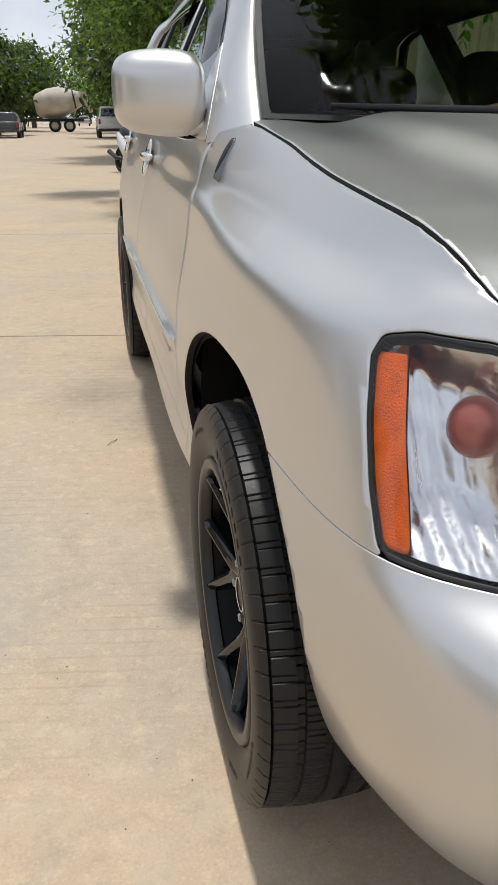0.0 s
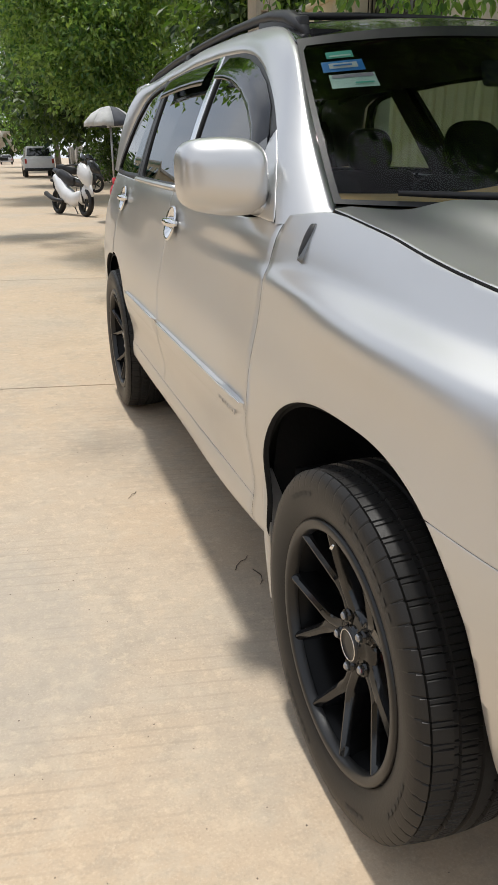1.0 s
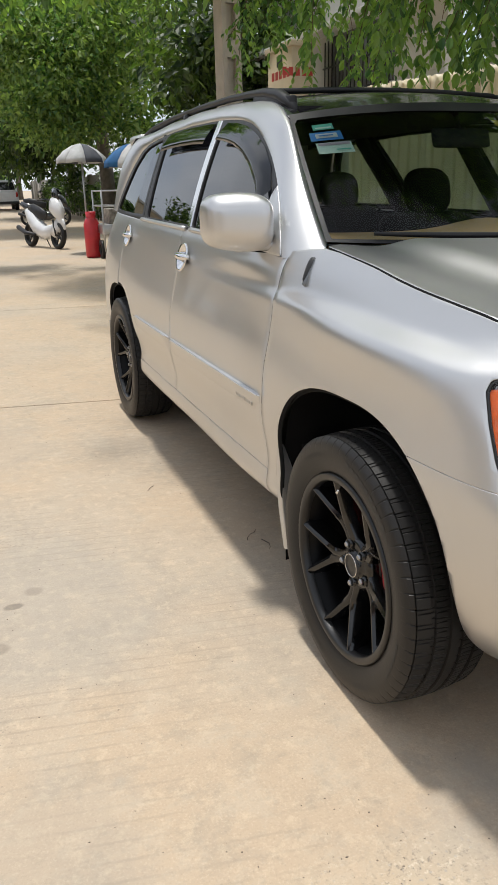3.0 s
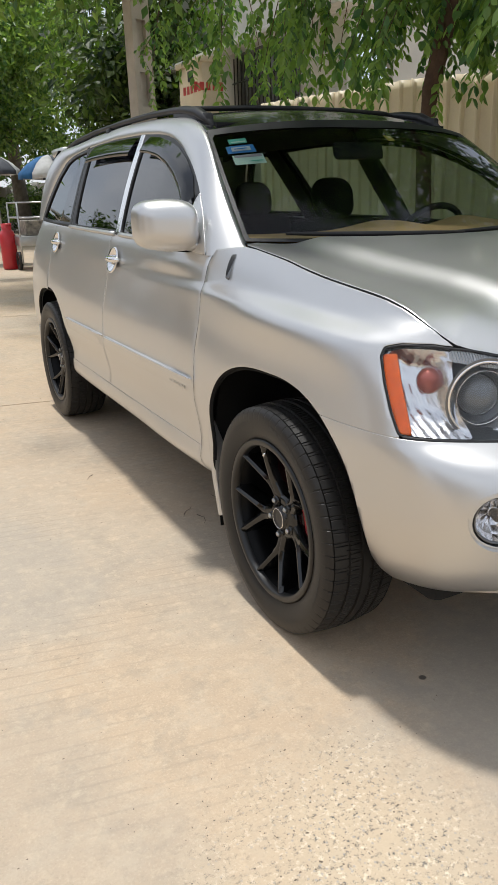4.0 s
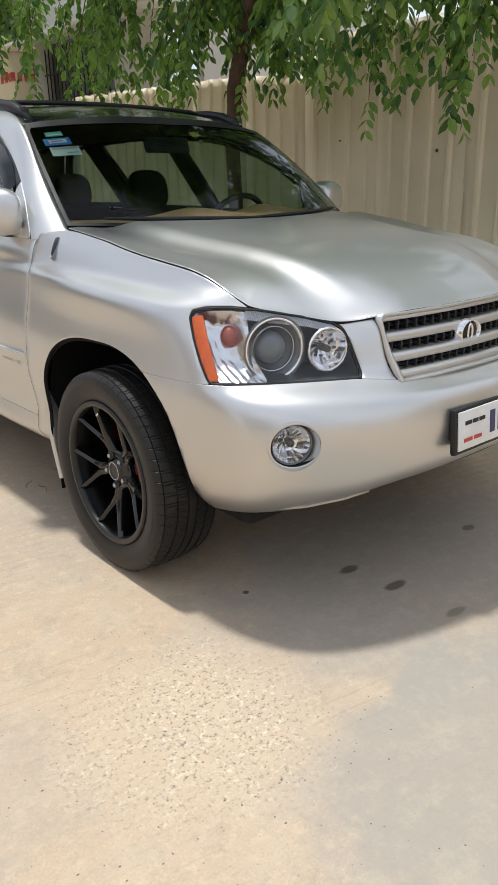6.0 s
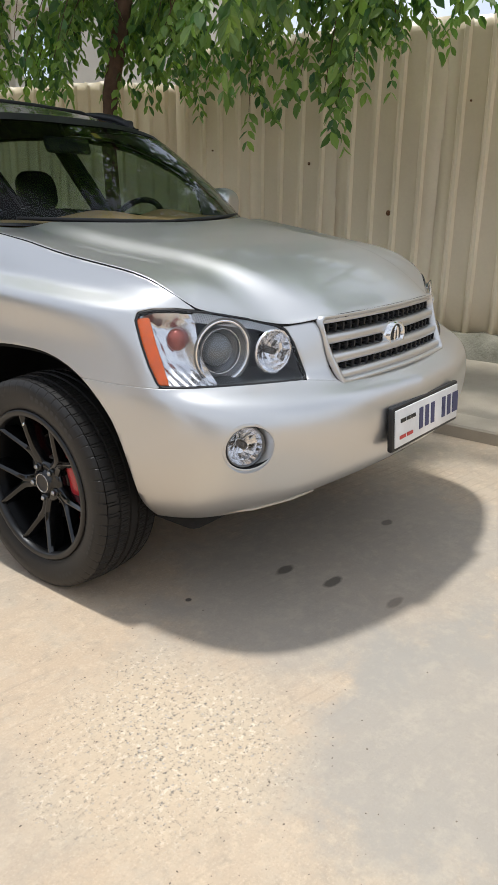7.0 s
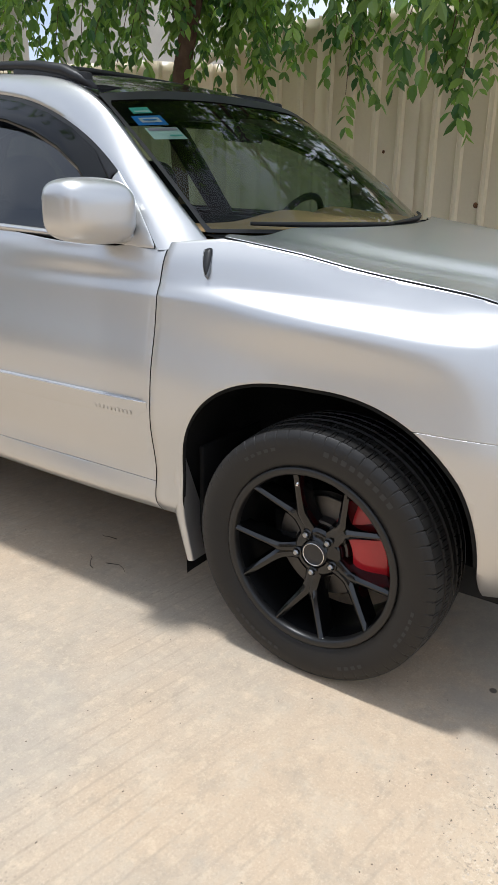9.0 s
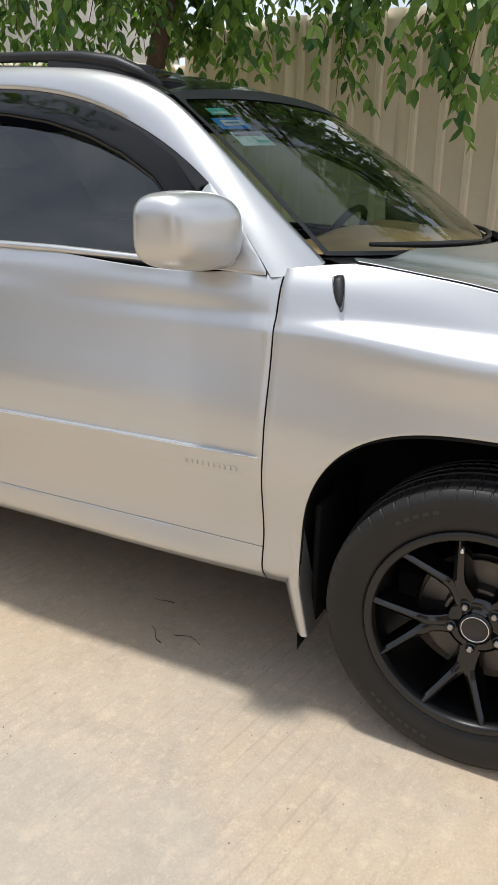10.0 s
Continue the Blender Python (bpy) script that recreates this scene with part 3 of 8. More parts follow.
def gap_height(y):
    """Height of the seam between hood and fender along the car."""
    return np.interp(y, [-0.53, -0.523, -0.503, -0.47, -0.432, -0.392, -0.345, -0.29, -0.2, -0.06, 0.04, 0.135, 0.31, 0.40], [0.933, 0.937, 0.950, 0.972, 0.992, 1.011, 1.026, 1.038, 1.050, 1.067, 1.082, 1.099, 1.122, 1.134])


def seam_line():
    """Where the shell reaches the seam's height: half width and length, rear to front."""
    line = []
    first = int(np.searchsorted(BODY_P[0, :, 4], VV[7]))
    for col in BODY_P:
        g = col[first:, 2] - gap_height(col[first:, 1])
        k = np.nonzero((g[:-1] < 0) & (g[1:] >= 0))[0]
        if len(k):
            k = k[0]
            f = g[k] / (g[k] - g[k + 1])
            p = col[first + k] + (col[first + k + 1] - col[first + k]) * f
            if -0.518 < p[1] < 0.32 and p[0] > 0.66:
                line.append((float(p[0]), float(p[1])))
    line = np.array(sorted(line, key=lambda q: -q[1]))
    for _ in range(4):
        line[1:-1] = (line[:-2] + 2 * line[1:-1] + line[2:]) / 4
    return [tuple(q) for q in line[::2]]


HOOD_EDGE = [(0.766, 0.38)] + seam_line() + [(0.678, -0.5235)] + [
    (w, float(spline(NOSE_W, NOSE_Y, [w])[0, 0])) for w in np.linspace(0.668, 0, 24)]
HOOD_POLY = HOOD_EDGE + [(-w, y) for w, y in reversed(HOOD_EDGE[:-1])] + [(0, 0.75)]
LAMP_O, LAMP_E = np.array((0.45, -0.716)), np.array((0.345, 0.335)) / math.hypot(0.345, 0.335)
LAMP_POLY = [(0.0, 0.7385), (-0.0, 0.75), (0.035, 0.84), (0.055, 0.875), (0.085, 0.89), (0.16, 0.911), (0.285, 0.937), (0.37, 0.945), (0.44, 0.943), (0.478, 0.934), (0.485, 0.915), (0.472, 0.86), (0.452, 0.80), (0.428, 0.749), (0.30, 0.7455), (0.15, 0.7415)]
GRILLE_POLY = [(-0.375, 0.902), (-0.364, 0.80), (-0.351, 0.7155), (0.351, 0.7155), (0.364, 0.80), (0.375, 0.902)]


def hood_sd(V):
    return sd_poly(V[:, 0], V[:, 1], HOOD_POLY)


def lamp_a(V):
    return (np.abs(V[:, 0]) - LAMP_O[0]) * LAMP_E[0] + (V[:, 1] - LAMP_O[1]) * LAMP_E[1]


def lamp_sd(V, grow=0.0):
    d = sd_poly(lamp_a(V), V[:, 2], LAMP_POLY, grow)
    return np.where(V[:, 1] < 0.2, d, 1.0)


def grille_sd(V, grow=0.0):
    return np.where(V[:, 1] < -0.5, sd_poly(V[:, 0], V[:, 2], GRILLE_POLY, grow), 1.0)


FOG = (0.712, -0.718, 0.590)
G = 0.0030                                    # half a panel gap
side_of = {-1: "right", 1: "left"}

# bumper with its two fog lamp hollows
skin("front_bumper", BODY_V, BODY_T, PAINT, car, "silver painted front bumper", out=outward, cut=[
    lambda V: V[:, 4] - V_SEAM + 0.0015, front_arch, lambda V: V[:, 1] - 0.0,
    lambda V: 0.0635 - np.sqrt((np.abs(V[:, 0]) - FOG[0] + 0.002) ** 2 * 1.23 + (V[:, 2] - FOG[2]) ** 2) + np.where(V[:, 1] > -0.4, -1, 0)])
for s in (-1, 1):
    # fascia piece between lamp and grille
    skin("fascia_panel", BODY_V, BODY_T, PAINT, car, out=outward, cut=[
        lambda V: -s * V[:, 0], lambda V: V_SEAM + 0.0015 - V[:, 4], lambda V: V[:, 1] + 0.5, lambda V: 0.004 - lamp_sd(V), lambda V: 0.006 - grille_sd(V),
        lambda V: 0.333 - np.abs(V[:, 0]), lambda V: lamp_a(V) - 0.09, lambda V: V[:, 2] - 0.8835 - 0.12 * np.clip(0.46 - np.abs(V[:, 0]), 0, 1), ])
    skin("front_fender", BODY_V, BODY_T, PAINT, car, out=outward, cut=[
        lambda V: -s * V[:, 0], lambda V: V[:, 1] - 0.535 + G, front_arch, lambda V: np.where(V[:, 1] < 0.0, V_SEAM + 0.002 - V[:, 4], -1.0), lambda V: 0.004 - lamp_sd(V),
        lambda V: np.where(V[:, 4] > VV[6], 0.003 - hood_sd(V), -1.0), lambda V: 0.25 - lamp_a(V)])
    skin("rear_quarter_panel", BODY_V, BODY_T, PAINT, car, out=outward, cut=[lambda V: -s * V[:, 0], lambda V: 2.30 + G - V[:, 1], rear_arch,
        lambda V: -sd_poly(V[:, 1], V[:, 2], [(1.0, 0.0), (2.745, 0.0), (2.745, 1.4), (1.0, 1.4)], G)])
    skin("sill", BODY_V, BODY_T, PAINT, car, out=outward, cut=[lambda V: -s * V[:, 0], lambda V: 0.535 + G - V[:, 1], lambda V: V[:, 1] - 2.31, rear_arch, lambda V: V[:, 2] - 0.4335])


def hood_height(w, y):
    """Nearly flat hood with a soft crease on each side of its raised middle."""
    w = np.abs(w)
    gap = np.interp(y, [-0.8, -0.6, -0.5, -0.4, -0.27, -0.06, 0.04, 0.135, 0.35, 0.6], [0.92, 0.963, 0.992, 1.019, 1.043, 1.067, 1.081, 1.097, 1.126, 1.15])
    back = np.clip((y + 0.45) / 0.6, 0, 1)
    w0 = 0.415 + 0.15 * np.clip((y + 0.65) / 0.95, 0, 1)
    t = np.clip((w0 + 0.05 - w) / 0.10, 0, 1)
    return gap + (0.016 - 0.003 * back) * (1 - (w / 0.77) ** 2) + (0.022 - 0.003 * back) * (t * t * (3 - 2 * t)) - 0.005 * np.exp(-((w - w0 - 0.075) / 0.05) ** 2)


def smooth(Z, k):
    for _ in range(k):
        Q = np.pad(Z, 1, mode="reflect", reflect_type="odd")
        Z = (Q[:-2, 1:-1] + Q[2:, 1:-1] + Q[1:-1, :-2] + Q[1:-1, 2:] + 4 * Z) / 8
    return Z


hx, hy = np.meshgrid(np.linspace(-0.82, 0.82, 247), np.linspace(-0.80, 0.44, 187), indexing="ij")
hz = smooth(hood_height(hx, hy), 12)
# let its rim lie flush with fender, lamp and grille
rim_side = np.array([p for p in HOOD_EDGE if p[1] > -0.5236 and p[0] > 0.67])
rim_len = np.r_[0, np.cumsum(np.hypot(*np.diff(rim_side, axis=0).T))]
rim_s = np.linspace(0, rim_len[-1], 120)
rim_side = np.c_[np.interp(rim_s, rim_len, rim_side[:, 0]), np.interp(rim_s, rim_len, rim_side[:, 1])]
rim_w = np.linspace(0.672, 0, 90)
RIM_XY = np.r_[rim_side, np.c_[rim_w, spline(NOSE_W, NOSE_Y, rim_w)[:, 0]]]
rim_z = np.r_[gap_height(rim_side[:, 1]), spline(NOSE_W, NOSE_Z, rim_w)[:, 0]]
for _ in range(12):
    rim_z[1:-1] = (rim_z[:-2] + 2 * rim_z[1:-1] + rim_z[2:]) / 4
miss = rim_z - hood_height(RIM_XY[:, 0], RIM_XY[:, 1])
reach = np.hypot(np.abs(hx).ravel()[:, None] - RIM_XY[:, 0], hy.ravel()[:, None] - RIM_XY[:, 1])
wt = 1 / (reach + 0.012) ** 3
fade = np.exp(-(np.clip(reach.min(1) - 0.004, 0, 9) / 0.10) ** 1.2)
hz = hz + ((wt * miss).sum(1) / wt.sum(1) * fade).reshape(hz.shape)
hz = smooth(hz, 2)
del reach, wt
HV, HT = grid_mesh(np.stack([hx, hy, hz], 2))
COWL_Y = lambda w: 0.205 + 0.20 * (np.abs(w) / 0.72) ** 2
skin("hood", HV, HT, PAINT, car, "silver hood with a raised centre", out=lambda c: (0, 0, 1), depth=0.02, cut=[lambda V: hood_sd(V) + 0.0035, lambda V: V[:, 1] - COWL_Y(V[:, 0])])

# near-black shell added just under the panels, in place of the shade in their gaps
V, T = clip(BODY_V, BODY_T, np.maximum.reduce([front_arch(BODY_V), rear_arch(BODY_V), 0.03 - lamp_sd(BODY_V), 0.02 - grille_sd(BODY_V), 0.44 - BODY_V[:, 2], 0.0 - hood_sd(BODY_V),
                                               0.09 - np.hypot(np.abs(BODY_V[:, 0]) - FOG[0], BODY_V[:, 2] - FOG[2]) + np.where(BODY_V[:, 1] > -0.4, -1, 0)]))
V = V.copy()
V[:, 0] *= 0.978
V[:, 1] = 1.4 + (V[:, 1] - 1.4) * 0.992
V[:, 2] -= 0.016
skin("gap_shade_shell", V, T, GAP, car, out=outward, depth=0.0)
# dark sheet added under the hood seam for the same shade
skin("hood_gap_shade", HV - np.array((0, 0, 0.03)), HT, GAP, car, out=lambda c: (0, 0, 1), depth=0.0, cut=[lambda V: hood_sd(V) - 0.008, lambda V: V[:, 1] - 0.20, lambda V: -0.36 - V[:, 1]])

# dark underbody, wheel housings and engine bay, seen only through gaps
bm = bmesh.new()
cube(bm, -0.70, 0.70, -0.50, 3.45, 0.26, 0.36, 0.03)
cube(bm, -0.48, 0.48, -0.60, 0.30, 0.33, 0.86, 0.03)
cube(bm, -0.82, 0.82, 0.52, 2.28, 0.30, 0.40, 0.02)
cube(bm, -0.66, 0.66, -0.56, -0.40, 0.40, 0.68, 0.03)
part("underbody", bm, GAP, car, angle=40)
for s in (-1, 1):
    for y0, a in ((-0.003, 0.445), (2.715, 0.43)):
        bm = bmesh.new()
        ring = []
        for k in range(37):
            t = math.radians(-25 + 206 * k / 36)
            wob = 1 + 0.012 * (k % 4 == 0)
            pull = 0.11 * min(1, max(0, math.degrees(t) - 115) / 45) if y0 < 1 else 0.0       # drawn in behind the bumper's edge
            if math.degrees(t) < 90:                                                             # squarer towards the rear
                wob *= (abs(math.cos(t)) ** 3.1 + abs(math.sin(t)) ** 3.1) ** (-1 / 3.1)
            ring.append([bm.verts.new((s * (x - (pull if x > 0.6 else 0)), y0 + a * rr * wob * math.cos(t), 0.36 + (a + 0.005) * rr * wob * math.sin(t))) for x, rr in ((0.868, 1.012), (0.84, 1.02), (0.70, 1.02), (0.52, 1.0), (0.50, 0.2))])
        for p, q in zip(ring, ring[1:]):
            for i in range(4):
                bm.faces.new((p[i], p[i + 1], q[i + 1], q[i]))
        part("wheel_arch_liner", bm, LINER, car, "black plastic wheel arch liner")

# ---- greenhouse: windshield, pillars, side glass, roof ----


def side_w(y, z):
    """Half width of the glass side at a length and height."""
    zb = np.interp(y, [0.5, 1.2, 2.7, 3.4], [1.085, 1.115, 1.138, 1.155])
    wb = np.interp(y, [0.4, 0.6, 1.2, 2.0, 2.7, 3.25, 3.6], [0.825, 0.820, 0.822, 0.818, 0.800, 0.763, 0.71])
    wt = np.interp(y, [0.5, 1.1, 1.6, 2.7, 3.3, 3.6], [0.615, 0.606, 0.594, 0.588, 0.575, 0.55])
    t = (z - zb) / 0.445
    return wb + (wt - wb) * t + 0.05 * t * (1 - t)


gy, gz = np.meshgrid(np.linspace(0.45, 3.75, 166), np.linspace(1.06, 1.62, 40), indexing="ij")


def side_mesh(s, inset=0.0):
    V, T = grid_mesh(np.stack([s * (side_w(gy, gz) - inset), gy, gz], 2))
    return V, T


# outlines on the side, (y, z)
FRAME_TOP = [(0.56, 1.075), (0.62, 1.15), (0.70, 1.235), (0.80, 1.315), (0.90, 1.375), (1.02, 1.431), (1.13, 1.472), (1.25, 1.505), (1.40, 1.53), (1.60, 1.547), (1.85, 1.556), (2.15, 1.558), (2.45, 1.551), (2.70, 1.537), (2.90, 1.518)]
FRONT_WIN = [(0.80, 1.122), (0.80, 1.27), (0.90, 1.345), (1.02, 1.40), (1.15, 1.447), (1.30, 1.482), (1.45, 1.502), (1.60, 1.513), (1.64, 1.513), (1.50, 1.135), (1.20, 1.130)]
REAR_WIN = [(1.565, 1.142), (1.715, 1.525), (1.90, 1.53), (2.15, 1.532), (2.48, 1.525), (2.50, 1.52), (2.32, 1.15), (2.0, 1.146)]
QUARTER_WIN = [(2.44, 1.158), (2.585, 1.525), (2.72, 1.517), (2.86, 1.502), (2.95, 1.478), (3.05, 1.40), (3.22, 1.175), (3.20, 1.165), (2.9, 1.160)]
DLO = FRAME_TOP + [(3.02, 1.485), (3.12, 1.40), (3.31, 1.16), (3.30, 1.143), (2.7, 1.139), (1.2, 1.113), (0.6, 1.083)]


def poly_cut(poly, r=0.0):
    return lambda V: sd_poly(V[:, 1], V[:, 2], poly, r)


def poly_hole(poly, r=0.0):
    return lambda V: -sd_poly(V[:, 1], V[:, 2], poly, r)


doors = {}
for s in (-1, 1):
    far = s > 0
    outw = lambda c, s=s: (s, 0, 0.2)
    fd = doors[s, "front"] = skin("front_door", BODY_V, BODY_T, PAINT, car, "silver front door", out=outward, cut=[lambda V: -s * V[:, 0], lambda V: 0.535 + G - V[:, 1], lambda V: V[:, 1] - 1.605 + G, lambda V: 0.4365 - V[:, 2]])
    rd = doors[s, "rear"] = skin("rear_door", BODY_V, BODY_T, PAINT, car, "silver rear door", out=outward, cut=[lambda V: -s * V[:, 0], lambda V: 1.605 + G - V[:, 1], lambda V: V[:, 1] - 2.745 + G,
        lambda V: 0.4365 - V[:, 2], lambda V: rear_arch(V) + 0.012])
    V, T = side_mesh(s)
    # black frames round the side windows
    skin("window_frame", V, T, BLACK, fd, "black front door window frame", out=outw, depth=0.02, cut=[poly_cut(DLO), lambda V: V[:, 1] - 0.395 * (V[:, 2] - 1.13) - 1.515, poly_hole(FRONT_WIN), lambda V: -sd_poly(V[:, 1], V[:, 2], [(0.5, 1.0), (0.83, 1.0), (0.83, 1.18), (0.795, 1.285), (0.5, 1.285)])])
    skin("window_frame", V, T, BLACK, rd, "black rear door window frame", out=outw, depth=0.02, cut=[poly_cut(DLO), lambda V: 0.395 * (V[:, 2] - 1.13) + 1.525 - V[:, 1], lambda V: V[:, 1] - 0.45 * (V[:, 2] - 1.15) - 2.385, poly_hole(REAR_WIN)])
    skin("window_frame", V, T, BLACK, car, "black quarter window frame", out=outw, depth=0.02, cut=[poly_cut(DLO), lambda V: 0.45 * (V[:, 2] - 1.15) + 2.391 - V[:, 1], poly_hole(QUARTER_WIN)])
    Vg, Tg = side_mesh(s, 0.008)
    gl = TINT_FAR if far else TINT
    for nm, poly, par, label in (("window_glass", FRONT_WIN, fd, "tinted front door glass"), ("window_glass", REAR_WIN, rd, "tinted rear door glass"), ("quarter_glass", QUARTER_WIN, car, "tinted rear quarter glass")):
        ob = skin(nm, Vg, Tg, gl, par, label, out=outw, depth=0.0, cut=[poly_cut(poly, 0.012)])
        ob.visible_shadow = False
    # bright strip on the rear edge of the front door frame, polished belt trim
    bm = bmesh.new()
    rows = [[bm.verts.new((s * (float(side_w(y, z)) + o), y, z)) for y, o in ((1.506 + 0.395 * (z - 1.13), 0.0), (1.508 + 0.395 * (z - 1.13), 0.006), (1.547 + 0.395 * (z - 1.13), 0.006), (1.549 + 0.395 * (z - 1.13), 0.0))] for z in np.linspace(1.137, 1.549, 9)]
    for p, q in zip(rows, rows[1:]):
        for i in range(3):
            bm.faces.new((p[i], p[i + 1], q[i + 1], q[i]))
    part("pillar_trim", bm, CHROME, fd, "polished pillar trim", angle=40)
    for y0, y1, par in ((0.86, 1.49, fd), (1.57, 2.37, rd)):
        bm = bmesh.new()
        ys = np.linspace(y0, y1, 14)
        sweep(bm, [(s * (float(side_w(y, 1.122)) + 0.004), y, float(np.interp(y, [0.5, 1.2, 2.7], [1.094, 1.122, 1.143]))) for y in ys], 0.011, 8, flat=0.9)
        part("belt_trim", bm, PAINT, par)
    # smoked rain visors
    if not far:
        bm = bmesh.new()
        for line, wid in (([(0.83, 1.26), (0.90, 1.33), (1.02, 1.392), (1.15, 1.44), (1.30, 1.477), (1.45, 1.499), (1.58, 1.510)], 0.04),):
            rows = []
            for i, (y, z) in enumerate(line):
                d = Vector((0, line[min(i + 1, 6)][0] - line[max(i - 1, 0)][0], line[min(i + 1, 6)][1] - line[max(i - 1, 0)][1])).normalized()
                n = Vector((0, d.z, -d.y))
                k = wid * (0.75 if i == 0 else 1.0)
                rows.append([bm.verts.new((s * (float(side_w(y + n.y * q, z + n.z * q)) + o), y + n.y * q, z + n.z * q)) for q, o in ((-0.024, 0.003), (0.0, 0.014), (k * 0.6, 0.024), (k, 0.023), (k, 0.019))])
            for p, q in zip(rows, rows[1:]):
                for i in range(4):
                    bm.faces.new((p[i], q[i], q[i + 1], p[i + 1]))
        v = part("rain_visor", bm, SMOKE, fd, "smoked plastic rain visor")
        bm = bmesh.new()
        line = [(1.735, 1.522), (1.9, 1.528), (2.1, 1.53), (2.3, 1.528), (2.46, 1.522)]
        rows = [[bm.verts.new((s * (float(side_w(y, z - q)) + o), y, z - q)) for q, o in ((-0.02, 0.003), (0.0, 0.014), (0.035, 0.023), (0.06, 0.022), (0.06, 0.018))] for y, z in line]
        for p, q in zip(rows, rows[1:]):
            for i in range(4):
                bm.faces.new((p[i], q[i], q[i + 1], p[i + 1]))
        part("rain_visor", bm, SMOKE, rd, "smoked plastic rain visor")


def ws_point(a, v):
    """The windshield at a across (-1..1) and v up (0..1)."""
    a, v = np.asarray(a, float), np.asarray(v, float)
    k = np.abs(a) ** 2.4
    bot = np.stack([0.722 * a, 0.250 + 0.222 * k, 1.121 + 0.012 * k], -1)
    top = np.stack([0.622 * a, 0.875 + 0.085 * k, 1.548 - 0.038 * k], -1)
    p = bot + (top - bot) * v[..., None]
    bow = 4 * v * (1 - v) * 0.012
    p[..., 0] += a * bow * 1.0
    p[..., 1] -= bow * 0.6
    p[..., 2] += bow
    return p


wa, wv2 = np.meshgrid(np.linspace(-1, 1, 61), np.linspace(0, 1, 31), indexing="ij")
WV, WT = grid_mesh(np.concatenate([ws_point(wa, wv2), wa[..., None], wv2[..., None]], 2))
fwd = lambda c: (0, -1, 1)
ws = skin("windshield", WV, WT, WINDSHIELD, car, "large raked windshield", out=fwd, depth=0.0)
ws.visible_shadow = False
skin("windshield_frit", np.c_[WV[:, :3] + np.array((0, -0.0015, 0.002)), WV[:, 3:]], WT, FRIT, ws, "black border of the windshield", out=fwd, depth=0.0, cut=[
    lambda V: np.minimum.reduce([0.982 - np.abs(V[:, 3]), 0.915 - V[:, 4] + 0.02 * np.abs(V[:, 3]), V[:, 4] - 0.022])])

# pillars and roof sides: one strip on each side from the cowl over the roof to the tail
CANT = [((0.729, 0.42, 1.075), (0.842, 0.51, 1.03)), ((0.724, 0.465, 1.118), (0.832, 0.556, 1.083)), ((0.709, 0.585, 1.215), (0.789, 0.685, 1.222)), ((0.690, 0.705, 1.315), (0.715, 0.79, 1.308)), ((0.662, 0.825, 1.412), (0.676, 0.93, 1.391)),
        ((0.630, 0.945, 1.500), (0.645, 1.09, 1.459)), ((0.600, 1.08, 1.553), (0.625, 1.25, 1.508)), ((0.570, 1.25, 1.588), (0.612, 1.42, 1.535)), ((0.555, 1.6, 1.612), (0.605, 1.7, 1.554)),
        ((0.548, 2.1, 1.622), (0.600, 2.15, 1.562)), ((0.545, 2.6, 1.612), (0.600, 2.55, 1.551)), ((0.54, 3.0, 1.588), (0.605, 2.88, 1.524)), ((0.54, 3.35, 1.555), (0.625, 3.03, 1.488)), ((0.56, 3.52, 1.47), (0.665, 3.13, 1.40)),
        ((0.63, 3.545, 1.30), (0.71, 3.23, 1.27)), ((0.685, 3.50, 1.155), (0.752, 3.315, 1.15))]
CT = np.r_[0, np.cumsum([math.dist(a[0], b[0]) for a, b in zip(CANT, CANT[1:])])]
tt = np.linspace(0, CT[-1], 140)
CANT = [(a, (float(side_w(b[1], b[2])) + 0.003, b[1], b[2]) if 0.5 < b[1] < 2.0 else b) for a, b in CANT]
inner, outer = np.stack([[np.interp(tt, CT, [c[i][k] for c in CANT]) for k in range(3)] for i in (0, 1)]).transpose(0, 2, 1)
for q in (inner, outer):
    for _ in range(10):
        q[1:-1] = (q[:-2] + 2 * q[1:-1] + q[2:]) / 4
for s in (-1, 1):
    rows = []
    for k, (p, q) in enumerate(zip(inner, outer)):
        mid = (p + q) / 2
        tang = inner[min(k + 1, 139)] - inner[max(k - 1, 0)]
        nrm = np.cross(q - p, tang)
        nrm /= np.linalg.norm(nrm)
        if nrm[0] * 1 + nrm[2] < 0:
            nrm = -nrm
        d = np.linalg.norm(q - p)
        row = [p - nrm * 0.02 + (p - q) / d * 0.006]
        for f in np.linspace(0, 1, 13):
            row.append(p + (q - p) * f + nrm * d * (0.09 if k < 40 else 0.09 + 0.09 * min(1, (k - 40) / 30)) * (1 - (2 * f - 1) ** 2) ** 0.8)
        row.append(q - nrm * 0.025)
        rows.append(row)
    P = np.array(rows)
    P[..., 0] *= s
    V, T = grid_mesh(P)
    skin("roof_pillar", V, T, PAINT, car, "silver windshield pillar and roof side", out=lambda c, s=s: (s * 0.8, -0.3, 0.8), depth=0.0, cut=[lambda V: np.where(V[:, 1] < 1.0, 1.084 + (0.836 - np.abs(V[:, 0])) * 0.31 - V[:, 2], -1.0)])

rx, ry = np.meshgrid(np.linspace(-0.62, 0.62, 45), np.linspace(0.86, 3.62, 70), indexing="ij")
edge_z = np.interp(ry, [0.86, 0.945, 1.08, 1.25, 1.6, 2.1, 2.6, 3.0, 3.35, 3.62], [1.462, 1.500, 1.553, 1.588, 1.612, 1.622, 1.612, 1.588, 1.555, 1.50])
edge_w = np.interp(ry, [0.86, 0.945, 1.08, 1.25, 1.6, 2.1, 3.4], [0.645, 0.630, 0.60, 0.575, 0.558, 0.549, 0.54])
